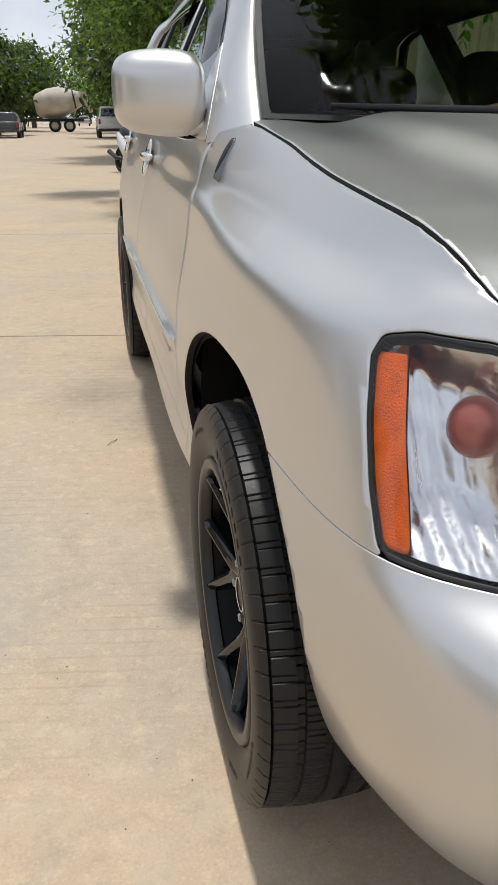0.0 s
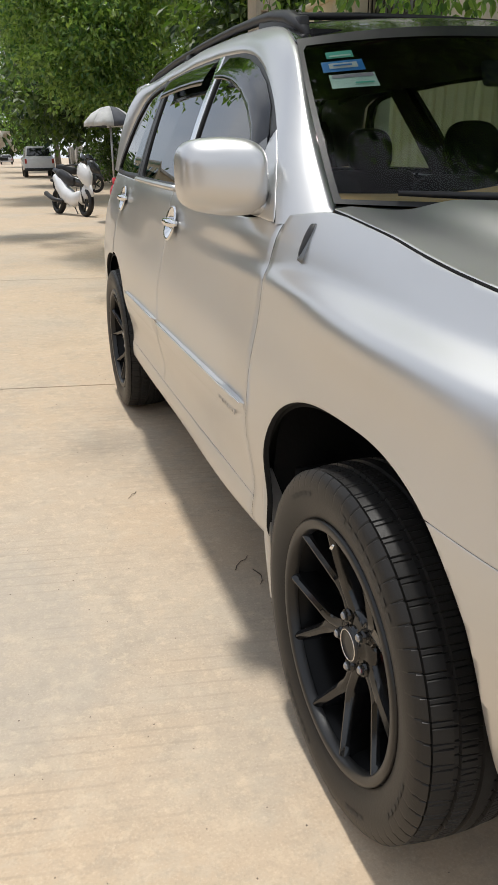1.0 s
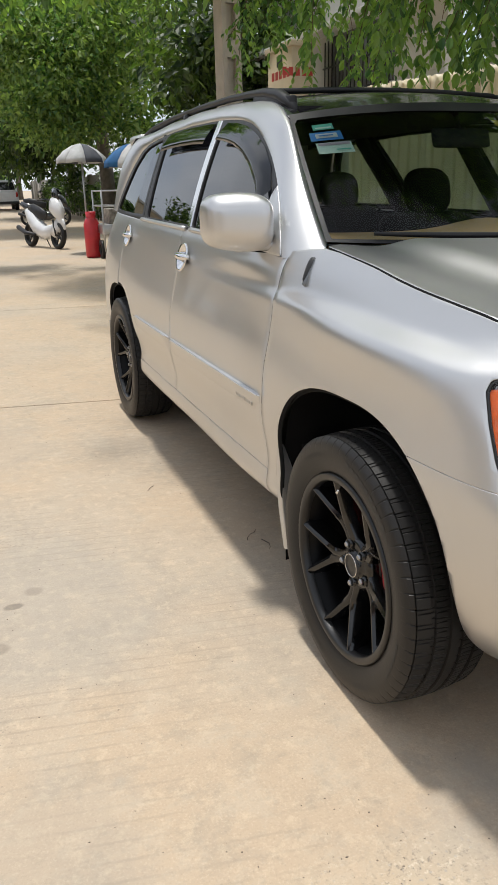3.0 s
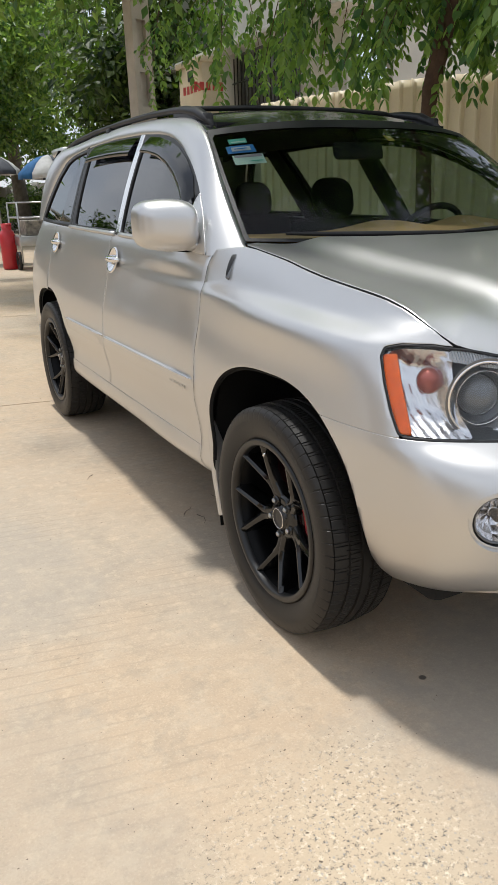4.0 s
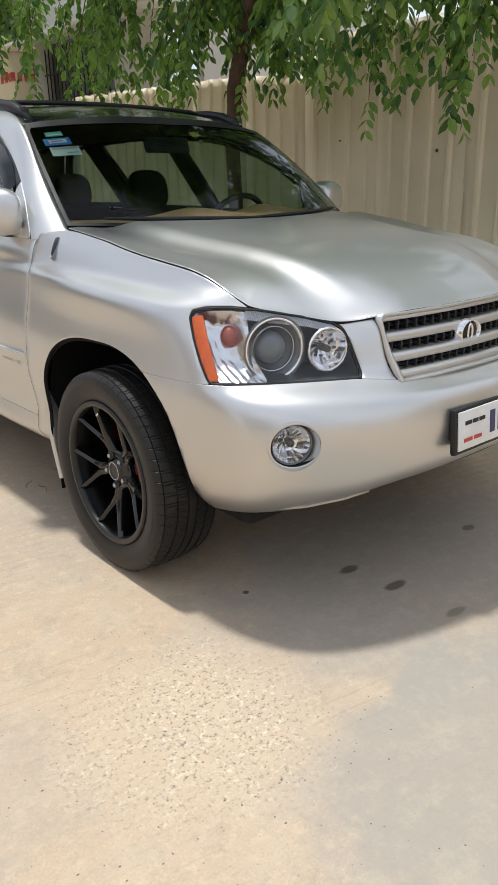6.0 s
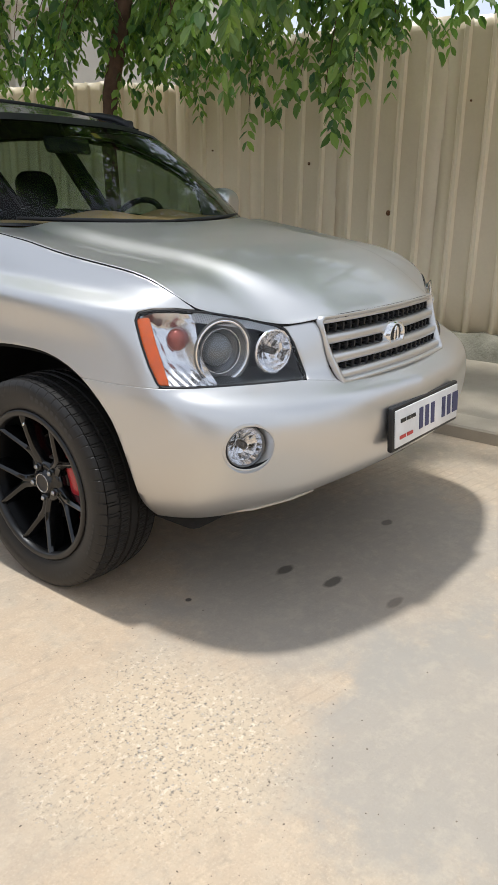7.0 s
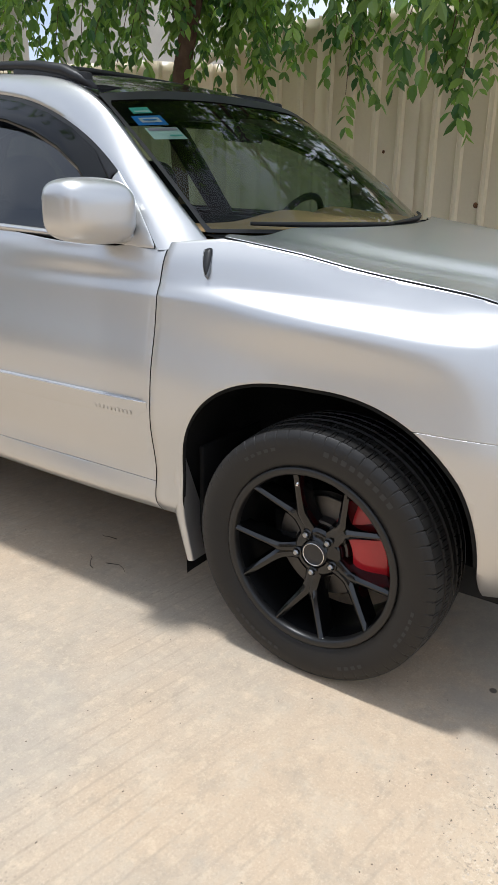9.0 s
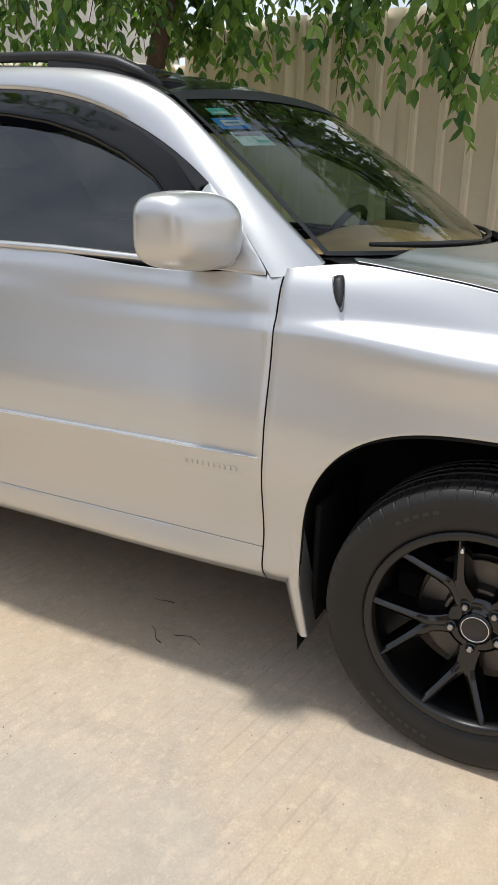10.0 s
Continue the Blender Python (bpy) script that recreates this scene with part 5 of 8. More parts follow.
for x, z in pts:
    y = grille_y(x, z)
    cx, cz = -x * 0.03 / 0.37, (0.81 - z) * 0.10
    rings.append([bm.verts.new(p) for p in ((x, y + 0.01, z), (x, y - 0.009, z), (x + cx * 0.15, y - 0.012, z + cz * 0.2), (x + cx * 0.4, y - 0.010, z + cz), (x + cx * 0.45, y + 0.02, z + cz * 1.05))])
for i in range(len(rings)):
    p, q = rings[i], rings[(i + 1) % len(rings)]
    for k in range(4):
        bm.faces.new((p[k], p[k + 1], q[k + 1], q[k]))
part("grille_frame", bm, PAINT, grille, "silver grille frame")
grille_bar("grille_bar", 0.733, 0.014, 0.004, PAINT, grille, label="silver lower grille bar")
grille_bar("grille_bar", 0.891, 0.009, 0.004, PAINT, grille, label="silver upper grille bar")
for z0 in (0.758, 0.810, 0.8675):
    grille_bar("slot_bar", z0, 0.0035, -0.016, BLACK, grille)
    for k in range(-9, 10):
        x = k * 0.0375 + 0.009
        if abs(x) < grille_half(z0) - 0.01 and not (abs(x) < 0.062 and z0 == 0.810):
            y = grille_y(x, z0)
            boxed("slot_divider", x - 0.004, x + 0.004, y + 0.010, y + 0.052, z0 - 0.012, z0 + 0.012, BLACK, grille, 0.001)
bm = bmesh.new()
y = grille_y(0, 0.812) - 0.004
lathe(bm, [(0.02, 0.056), (-0.012, 0.054), (-0.014, 0.050), (-0.010, 0.044), (0.0, 0.042)], 40, "y", Matrix.Translation((0, y, 0.812)) @ Matrix.Diagonal((1, 1, 0.80, 1)))
badge = part("badge", bm, CHROME, grille, "plain oval chrome badge")
bm = bmesh.new()
lathe(bm, [(0.0, 0.043), (-0.004, 0.03), (-0.005, 0.001)], 32, "y", Matrix.Translation((0, y, 0.812)) @ Matrix.Diagonal((1, 1, 0.80, 1)))
part("badge_face", bm, BLACK, badge)
bm = bmesh.new()
lathe(bm, [(-0.006, 0.026), (-0.012, 0.023), (-0.006, 0.019)], 28, "y", Matrix.Translation((0, y, 0.812)) @ Matrix.Diagonal((0.5, 1, 1.2, 1)))
part("badge_ring", bm, CHROME, badge)

# number plate on a black holder, its print as bars
pm = Matrix.Translation((0.0, -0.893, 0.566)) @ Matrix.Rotation(radians(-4), 4, "X")
pl = boxed("number_plate", -0.245, 0.245, -0.012, 0.008, -0.075, 0.068, BLACK, car, 0.008, "number plate in a black holder", pm)
face = boxed("plate_face", -0.232, 0.232, -0.0165, -0.011, -0.062, 0.058, WHITE, pl, 0.003, "white enamel plate", pm)
bm = bmesh.new()
for x, w, z0, z1 in [(-0.07 + 0.043 * k, 0.026, -0.036, 0.034) for k in (0, 1, 2, 4, 5, 6)] + [(0.058 + 0.043, 0.018, -0.006, 0.004), (-0.07 + 0.043 * 6.6, 0.018, -0.036, 0.034)]:
    cube(bm, x, x + w, -0.0182, -0.0165, z0, z1, 0, 2, pm)
tagged(part("dark_strip", bm, NAVY, face, smooth=False), kind="stuff")
bm = bmesh.new()
for x, w, z0, z1 in ((-0.20, 0.034, 0.006, 0.034), (-0.160, 0.026, 0.006, 0.034), (-0.128, 0.030, 0.006, 0.034)):
    cube(bm, x, x + w, -0.0182, -0.0165, z0 + 0.008, z1 - 0.008, 0, 2, pm)
tagged(part("script_bars", bm, BLACK, face, smooth=False), kind="stuff")
bm = bmesh.new()
for x, w in ((-0.205, 0.042), (-0.155, 0.04)):
    cube(bm, x, x + w, -0.0182, -0.0165, -0.038, -0.027, 0, 2, pm)
tagged(part("red_bars", bm, REDINK, face, smooth=False), kind="stuff")

# ---- wheels ----
TYRE_R, RIM_R = 0.354, 0.249


def build_wheel():
    """A wheel about the x axis with its outside towards -x; the tread centre lies at x = 0."""
    bm = bmesh.new()
    half = 0.116
    prof = [(-0.085, RIM_R - 0.012), (-0.098, RIM_R - 0.002), (-0.106, RIM_R + 0.008), (-0.114, RIM_R + 0.03), (-0.1175, RIM_R + 0.055), (-0.1155, RIM_R + 0.078), (-0.109, RIM_R + 0.090), (-0.101, RIM_R + 0.097)]
    tread = []
    for x0, x1 in ((-0.098, -0.062), (-0.052, -0.022), (-0.012, 0.012), (0.022, 0.052), (0.062, 0.098)):
        r0 = TYRE_R - 0.9 * x0 ** 2
        r1 = TYRE_R - 0.9 * x1 ** 2
        tread += [(x0, r0 - 0.006), (x0 + 0.0015, r0), (x1 - 0.0015, r1), (x1, r1 - 0.006)]
    prof += tread + [(-x, r) for x, r in reversed(prof)]
    n = 1080
    lathe(bm, prof, n, "x")
    # cross cuts in the shoulder and the ribs
    bm.verts.ensure_lookup_table()
    for ring, (x, r) in enumerate(prof):
        for k in range(n):
            v = bm.verts[ring * n + k]
            step = 18 if abs(x) > 0.06 else 12
            cutk = (k + int(abs(x) * 160) + (5 if x > 0 else 0)) % step == 0
            if cutk and r > TYRE_R - 0.016 and abs(x) > 0.02:
                q = (r - 0.005) / r
                v.co.y *= q
                v.co.z *= q
    tyre = part("tyre", bm, RUBBER, None, "black low-profile tyre", angle=38)
    # raised marks round the sidewall
    bm = bmesh.new()
    for a0, count, w, h in ((118, 9, 3.4, 0.020), (62, 5, 3.2, 0.013), (-60, 8, 3.0, 0.013), (-118, 4, 3.0, 0.014), (200, 6, 3.0, 0.012)):
        for k in range(count):
            t = radians(a0 + (k - count / 2) * w * 1.35)
            r0 = RIM_R + 0.047
            for lo, hi, d0, d1 in ((h * 0.15, h * 0.85, 0, w * 0.8),):
                c = []
                for rr, tt_ in ((r0 + lo, t + radians(d0)), (r0 + hi, t + radians(d0)), (r0 + hi, t + radians(d1)), (r0 + lo, t + radians(d1))):
                    xo = float(np.interp(rr, [RIM_R + 0.03, RIM_R + 0.055, RIM_R + 0.078], [-0.114, -0.1175, -0.1155]))
                    c.append((xo - 0.0012, rr * math.cos(tt_), rr * math.sin(tt_)))
                bm.faces.new([bm.verts.new(p) for p in c])
    tagged(part("raised_strip", bm, RAISED, tyre, "raised sidewall lettering", smooth=False), kind="stuff")
    # rim barrel and flange
    bm = bmesh.new()
    lathe(bm, [(-0.099, RIM_R - 0.002), (-0.103, RIM_R + 0.002), (-0.106, RIM_R - 0.001), (-0.104, RIM_R - 0.007), (-0.097, RIM_R - 0.011), (-0.085, RIM_R - 0.014), (-0.07, RIM_R - 0.024), (-0.03, RIM_R - 0.03), (0.09, RIM_R - 0.026), (0.10, RIM_R - 0.004)], 72, "x")
    rim = part("rim", bm, RIMDARK, None, "gloss black multi-spoke alloy rim", angle=50)
    bm = bmesh.new()
    lathe(bm, [(-0.098, RIM_R + 0.002), (-0.1075, RIM_R + 0.0015), (-0.1100, RIM_R - 0.003), (-0.1090, RIM_R - 0.015), (-0.1050, RIM_R - 0.019), (-0.086, RIM_R - 0.021)], 90, "x")
    part("rim_lip", bm, RIMLIP, rim, "gloss black rim lip", angle=60)
    # spokes: five pairs, each pair spreading from one bolt
    for k in range(5):
        for e in (-1, 1):
            t0 = radians(132 + 72 * k)
            bm = bmesh.new()
            rows = []
            out_d, side_d = np.array((math.cos(t0), math.sin(t0))), np.array((-math.sin(t0), math.cos(t0))) * e
            tip = (RIM_R - 0.006) * np.array((math.cos(t0 + e * radians(18)), math.sin(t0 + e * radians(18))))
            apex = out_d * 0.112 + side_d * 0.0075
            knots = [out_d * 0.048 + side_d * 0.010, out_d * 0.080 + side_d * 0.0065, apex, apex + (tip - apex) * 0.30, apex + (tip - apex) * 0.65, tip]
            ts_ = [0, 0.17, 0.32, 0.52, 0.76, 1.0]
            for f in np.linspace(0, 1, 19):
                q = np.array([np.interp(f, ts_, [c[i] for c in knots]) for i in (0, 1)])
                q0 = np.array([np.interp(max(f - 0.04, 0), ts_, [c[i] for c in knots]) for i in (0, 1)])
                q1 = np.array([np.interp(min(f + 0.04, 1), ts_, [c[i] for c in knots]) for i in (0, 1)])
                q = (q0 + 2 * q + q1) / 4 if 0.03 < f < 0.97 else q
                g = (q1 - q0) / np.linalg.norm(q1 - q0)
                d = Vector((0, -g[1], g[0]))
                w = float(np.interp(f, [0, 0.17, 0.32, 0.5, 1.0], [0.0185, 0.0170, 0.0160, 0.0125, 0.0100]))
                x = float(np.interp(f, [0, 0.2, 0.4, 1.0], [-0.058, -0.062, -0.072, -0.1045]))
                p = Vector((x, q[0], q[1]))
                rows.append([bm.verts.new(p + d * a * w + Vector((b, 0, 0))) for a, b in ((-1.5, 0.052), (-1.15, 0.016), (-0.85, 0.005), (-0.18, -0.0015), (0.18, -0.0015), (0.85, 0.005), (1.15, 0.016), (1.5, 0.052))])
            for p, q in zip(rows, rows[1:]):
                for j in range(7):
                    bm.faces.new((p[j], p[j + 1], q[j + 1], q[j]))
            part("spoke", bm, RIMBLACK, rim, angle=32)
    bm = bmesh.new()
    lathe(bm, [(0.0, 0.075), (-0.045, 0.073), (-0.056, 0.066), (-0.060, 0.055), (-0.060, 0.040), (-0.066, 0.037), (-0.070, 0.034), (-0.070, 0.030)], 40, "x")
    hub = part("hub", bm, RIMBLACK, rim)
    bm = bmesh.new()
    lathe(bm, [(-0.066, 0.036), (-0.0725, 0.034), (-0.0735, 0.031), (-0.071, 0.0295), (-0.0712, 0.015), (-0.0712, 0.0005)], 40, "x")
    part("centre_cap", bm, mat("centre_cap", (0.05, 0.048, 0.047), 0.4, 0.5), rim, "dark grey centre cap")
    bm = bmesh.new()
    lathe(bm, [(-0.0735, 0.0315), (-0.0748, 0.0305), (-0.0735, 0.0295)], 40, "x")
    part("cap_ring", bm, CHROME, rim)
    for k in range(5):
        t = radians(132 + 72 * k)
        c = Vector((-0.062, 0.0555 * math.cos(t), 0.0555 * math.sin(t)))
        bm = bmesh.new()
        lathe(bm, [(0.01, 0.013), (-0.006, 0.0125), (-0.004, 0.0095), (0.004, 0.009)], 16, "x", Matrix.Translation(c))
        part("bolt_seat", bm, RIMBLACK, rim)
        bm = bmesh.new()
        lathe(bm, [(0.006, 0.0088), (-0.010, 0.0085), (-0.013, 0.006), (-0.0132, 0.0005)], 6, "x", Matrix.Translation(c))
        part("wheel_nut", bm, NUT, rim, smooth=False)
    bm = bmesh.new()
    t = radians(77)
    sweep(bm, [Vector((-0.07, 0.218 * math.cos(t), 0.218 * math.sin(t))), Vector((-0.088, 0.205 * math.cos(t), 0.205 * math.sin(t))), Vector((-0.096, 0.196 * math.cos(t), 0.196 * math.sin(t)))], [0.004, 0.0045, 0.004], 8)
    part("valve", bm, CHROME, rim, "small metal tyre valve")
    bm = bmesh.new()
    lathe(bm, [(-0.004, 0.142), (-0.006, 0.140), (-0.006, 0.085), (-0.030, 0.080), (-0.034, 0.06), (0.02, 0.06), (0.014, 0.085), (0.014, 0.148), (0.012, 0.150)], 56, "x")
    part("brake_disc", bm, STEEL, rim, "steel brake disc", angle=40)
    # caliper bridging the disc at the front, with ribs
    bm = bmesh.new()
    rows = []
    for i in range(15):
        t = radians(-20 + 86 * i / 14)
        fl = 1 - 0.25 * abs(i / 7 - 1) ** 3
        rows.append([bm.verts.new((x, -r * math.cos(t), r * math.sin(t))) for x, r in ((0.03, 0.203), (-0.030 * fl, 0.203), (-0.040 * fl, 0.194), (-0.044 * fl, 0.158), (-0.044 * fl - (0.004 if i % 3 == 1 else 0), 0.125), (-0.038 * fl, 0.098), (-0.012, 0.092))])
    for p, q in zip(rows, rows[1:]):
        for j in range(6):
            bm.faces.new((p[j], p[j + 1], q[j + 1], q[j]))
    for r in (rows[0], rows[-1][::-1]):
        bm.faces.new(r)
    part("brake_caliper", bm, RED, rim, "red brake caliper cover", angle=35)
    bm = bmesh.new()
    sweep(bm, [(0.005, 0.19 * math.cos(radians(a)), 0.19 * math.sin(radians(a))) for a in range(80, 150, 6)], 0.009, 8, flat=0.8)
    part("dust_shield", bm, RED, rim, "red edge of the brake shield")
    return rim, tyre


rim, tyre = build_wheel()
tyre.parent = rim
rim.name = "wheel"
rim["label"] = "black alloy wheel with red brake caliper"
rim.parent = car
rim.matrix_basis = pose(-0.797, 0.011, 0.350)
copy_thing(rim, pose(-0.797, 2.715, 0.350, 23))
copy_thing(rim, pose(0.797, 0.011, 0.350, 0, 0, 180))
copy_thing(rim, pose(0.797, 2.715, 0.350, 0, 0, 180))

# ---- windshield fittings and cabin ----
for name, a0, a1, v0, v1, material, label in (("inspection_sticker", -0.90, -0.80, 0.835, 0.885, STICK_GREEN, "small green sticker"), ("inspection_sticker", -0.925, -0.775, 0.74, 0.815, STICK_BLUE, "blue bordered tax sticker"),
                                              ("inspection_sticker", -0.91, -0.75, 0.63, 0.72, STICK_PALE, "pale green paper sticker"), ("inspection_sticker", 0.10, 0.155, 0.80, 0.855, STICK_YELLOW, "small yellow sticker")):
    bm = bmesh.new()
    g = [[bm.verts.new(ws_point(np.array(a), np.array(v)) + np.array((0, 0.004, -0.005))) for v in (v0, v1)] for a in np.linspace(a0, a1, 5)]
    for p, q in zip(g, g[1:]):
        bm.faces.new((p[0], q[0], q[1], p[1]))
    st = part(name, bm, material, ws, label, smooth=False)
    bars = {STICK_BLUE: [(0.16, 0.84, 0.25, 0.75, WHITE), (0.25, 0.70, 0.42, 0.55, STICK_BLUE)], STICK_PALE: [(0.05, 0.95, 0.70, 0.95, mat("lilac_band", (0.52, 0.42, 0.50), 0.6)), (0.5, 0.9, 0.2, 0.3, STICK_GREEN)], STICK_GREEN: [(0.1, 0.9, 0.15, 0.4, STICK_PALE)]}.get(material, [])
    for i, (b0, b1, c0, c1, mm) in enumerate(bars):
        bm = bmesh.new()
        off = np.array((0, 0.004 - 0.0015 * (i + 1), -0.005 + 0.0012 * (i + 1)))
        bm.faces.new([bm.verts.new(ws_point(np.array(a0 + (a1 - a0) * b), np.array(v0 + (v1 - v0) * c)) + off) for b, c in ((b0, c0), (b1, c0), (b1, c1), (b0, c1))])
        part("printed_bar", bm, mm, st, smooth=False)

bm = bmesh.new()
xs = np.linspace(-0.715, 0.715, 25)
rows = [[bm.verts.new((x, float(COWL_Y(x)) + dy, 1.101 + 0.013 * (abs(x) / 0.72) ** 2 + dz)) for dy, dz in ((-0.004, -0.03), (0.0, 0.0), (0.03, 0.004), (0.06, 0.010), (0.09, 0.014))] for x in xs]
for p, q in zip(rows, rows[1:]):
    for i in range(4):
        bm.faces.new((p[i], p[i + 1], q[i + 1], q[i]))
part("cowl", bm, BLACK, car, "black plastic cowl below the windshield")
for a0, a1, v0, v1 in ((-0.84, 0.03, 0.035, 0.012), (-0.03, 0.84, 0.015, 0.035)):
    bm = bmesh.new()
    sweep(bm, [tuple(ws_point(np.array(a0 + (a1 - a0) * f), np.array(v0 + (v1 - v0) * f)) + np.array((0, -0.010, 0.012))) for f in np.linspace(0, 1, 12)], [0.004 + 0.003 * math.sin(math.pi * f) for f in np.linspace(0, 1, 12)], 8, flat=1.3)
    part("wiper", bm, BLACK, car, "black wiper blade")

# cabin
bm = bmesh.new()
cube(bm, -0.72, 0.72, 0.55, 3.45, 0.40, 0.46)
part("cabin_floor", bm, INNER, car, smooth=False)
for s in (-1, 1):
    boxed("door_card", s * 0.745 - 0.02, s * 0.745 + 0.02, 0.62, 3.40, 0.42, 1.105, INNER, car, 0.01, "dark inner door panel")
bm = bmesh.new()
xs = np.linspace(-0.73, 0.73, 41)
rows = []
for x in xs:
    cowl = 0.262 + 0.225 * (abs(x) / 0.72) ** 2.4
    hump = 0.036 * math.exp(-((x + 0.04) / 0.17) ** 2) + 0.036 * math.exp(-((x - 0.40) / 0.15) ** 2)
    rows.append([bm.verts.new((x, cowl + dy, 1.131 + 0.004 * (abs(x) / 0.72) ** 2 + h * hump + dz)) for dy, h, dz in ((0.02, 0.0, 0.0), (0.06, 0.1, 0.005), (0.12, 0.25, 0.007), (0.24, 0.7, 0.007), (0.32, 0.95, 0.007), (0.38, 1.0, 0.006), (0.43, 0.85, 0.0), (0.45, 0, -0.3))])
for p, q in zip(rows, rows[1:]):
    for i in range(7):
        bm.faces.new((p[i], p[i + 1], q[i + 1], q[i]))
part("dashboard_cover", bm, DASH, car, "tan cloth dashboard cover")
sw = Matrix.Translation((0.37, 0.86, 1.05)) @ Matrix.Rotation(radians(-62), 4, "X")
bm = bmesh.new()
lathe(bm, [(0.014 * math.sin(2 * math.pi * k / 10), 0.185 + 0.014 * math.cos(2 * math.pi * k / 10)) for k in range(10)], 40, "z", sw, closed=True)
wheel_o = part("steering_wheel", bm, INNER, car, "dark steering wheel")
bm = bmesh.new()
cube(bm, -0.09, 0.09, -0.06, 0.06, -0.03, 0.02, 0.02, 2, sw)
cube(bm, -0.18, 0.18, -0.018, 0.018, -0.012, 0.008, 0.005, 2, sw)
part("steering_boss", bm, INNER, wheel_o, angle=50)


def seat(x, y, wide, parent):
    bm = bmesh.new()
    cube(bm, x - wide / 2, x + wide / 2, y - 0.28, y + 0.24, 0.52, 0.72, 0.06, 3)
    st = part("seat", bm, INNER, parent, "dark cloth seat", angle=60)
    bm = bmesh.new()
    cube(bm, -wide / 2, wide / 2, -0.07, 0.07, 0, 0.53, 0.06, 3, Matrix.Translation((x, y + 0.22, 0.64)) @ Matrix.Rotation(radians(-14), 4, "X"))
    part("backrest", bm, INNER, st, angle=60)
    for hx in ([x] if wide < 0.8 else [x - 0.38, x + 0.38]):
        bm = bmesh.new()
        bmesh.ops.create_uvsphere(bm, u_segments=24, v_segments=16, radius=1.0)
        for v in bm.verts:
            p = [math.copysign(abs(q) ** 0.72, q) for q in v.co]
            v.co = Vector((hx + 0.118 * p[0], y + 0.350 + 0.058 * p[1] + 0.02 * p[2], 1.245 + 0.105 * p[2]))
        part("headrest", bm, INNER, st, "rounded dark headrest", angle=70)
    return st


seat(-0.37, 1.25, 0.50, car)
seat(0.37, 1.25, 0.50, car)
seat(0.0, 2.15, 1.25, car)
bm = bmesh.new()
cube(bm, -0.12, 0.12, -0.012, 0.012, -0.035, 0.035, 0.014, 3, Matrix.Translation((0.0, 0.86, 1.435)) @ Matrix.Rotation(radians(-20), 4, "X"))
sweep(bm, [(0, 0.865, 1.45), (0, 0.90, 1.51), (0, 0.91, 1.54)], 0.009, 8)
part("inside_mirror", bm, INNER, car, "inside rear-view mirror", angle=60)
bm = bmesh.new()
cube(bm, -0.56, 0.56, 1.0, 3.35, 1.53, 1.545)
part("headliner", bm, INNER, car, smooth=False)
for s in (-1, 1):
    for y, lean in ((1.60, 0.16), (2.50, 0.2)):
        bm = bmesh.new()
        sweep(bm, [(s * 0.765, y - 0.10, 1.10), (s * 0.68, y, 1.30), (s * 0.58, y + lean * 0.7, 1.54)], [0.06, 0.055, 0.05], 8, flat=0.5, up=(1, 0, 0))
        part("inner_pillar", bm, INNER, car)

# ---- place ----
bm = bmesh.new()
j = Vector((math.cos(radians(-10.5)), math.sin(radians(-10.5)), 0))
nrm = Vector((-j.y, j.x, 0))
prof = [(-300, 0)]
for q in (2.86, 6.9, 11.2):
    prof += [(q - 0.007, 0), (q - 0.004, -0.009), (q + 0.004, -0.009), (q + 0.007, 0)]
prof += [(400, 0)]
rows = [[bm.verts.new(j * a + nrm * q + Vector((0, 0, z))) for a in (-400, 400)] for q, z in prof]
for p, q in zip(rows, rows[1:]):
    bm.faces.new((p[0], p[1], q[1], q[0]))
tagged(part("ground", bm, CONCRETE, None, smooth=False), "dusty beige concrete road with broom lines and joints", "road", kind="structure")

FENCE = mat("beige_fence_sheet", (0.83, 0.72, 0.535), 0.42, 0.0, vary=0.09, scale=1.2, fine=40, coat=0.0, second=(0.70, 0.585, 0.42), rvary=0.08)
RUST = mat("rust", (0.16, 0.07, 0.03), 0.9)
MOSS = mat("mossy_footing", (0.30, 0.28, 0.22), 0.95, vary=0.35, scale=5, fine=60, bump=0.006, second=(0.09, 0.085, 0.055))
PAVE = mat("pavement_concrete", (0.46, 0.40, 0.31), 0.9, vary=0.12, scale=3, fine=120, bump=0.0015, second=(0.30, 0.26, 0.20))
BARK = mat("brown_bark", (0.145, 0.082, 0.052), 0.9, vary=0.25, scale=12, fine=80, bump=0.004)
GREYBARK = mat("grey_bark", (0.17, 0.145, 0.115), 0.9, vary=0.25, scale=8, fine=50, bump=0.006)
LEAF = leaf_mat("street_tree_leaf", (0.046, 0.110, 0.044), (0.110, 0.225, 0.080), (0.26, 0.36, 0.09))
LEAF_LIGHT = leaf_mat("light_leaf", (0.048, 0.112, 0.046), (0.118, 0.215, 0.078), (0.28, 0.35, 0.10))
LEAF_DARK = leaf_mat("dark_leaf", (0.010, 0.027, 0.011), (0.027, 0.060, 0.020), (0.10, 0.14, 0.03))
POLE = mat("pole_concrete", (0.47, 0.42, 0.36), 0.9, vary=0.12, scale=5, fine=90, bump=0.002)
WALL = mat("pale_house_wall", (0.60, 0.58, 0.53), 0.85, vary=0.12, scale=1.5, bump=0.001)
CREAM = mat("cream_wall", (0.62, 0.52, 0.36), 0.85, vary=0.12, scale=2, bump=0.001)
GREYWALL = mat("grey_yard_wall", (0.28, 0.27, 0.24), 0.9, vary=0.2, scale=2, bump=0.003)
IRON = mat("dark_iron", (0.02, 0.02, 0.022), 0.5)
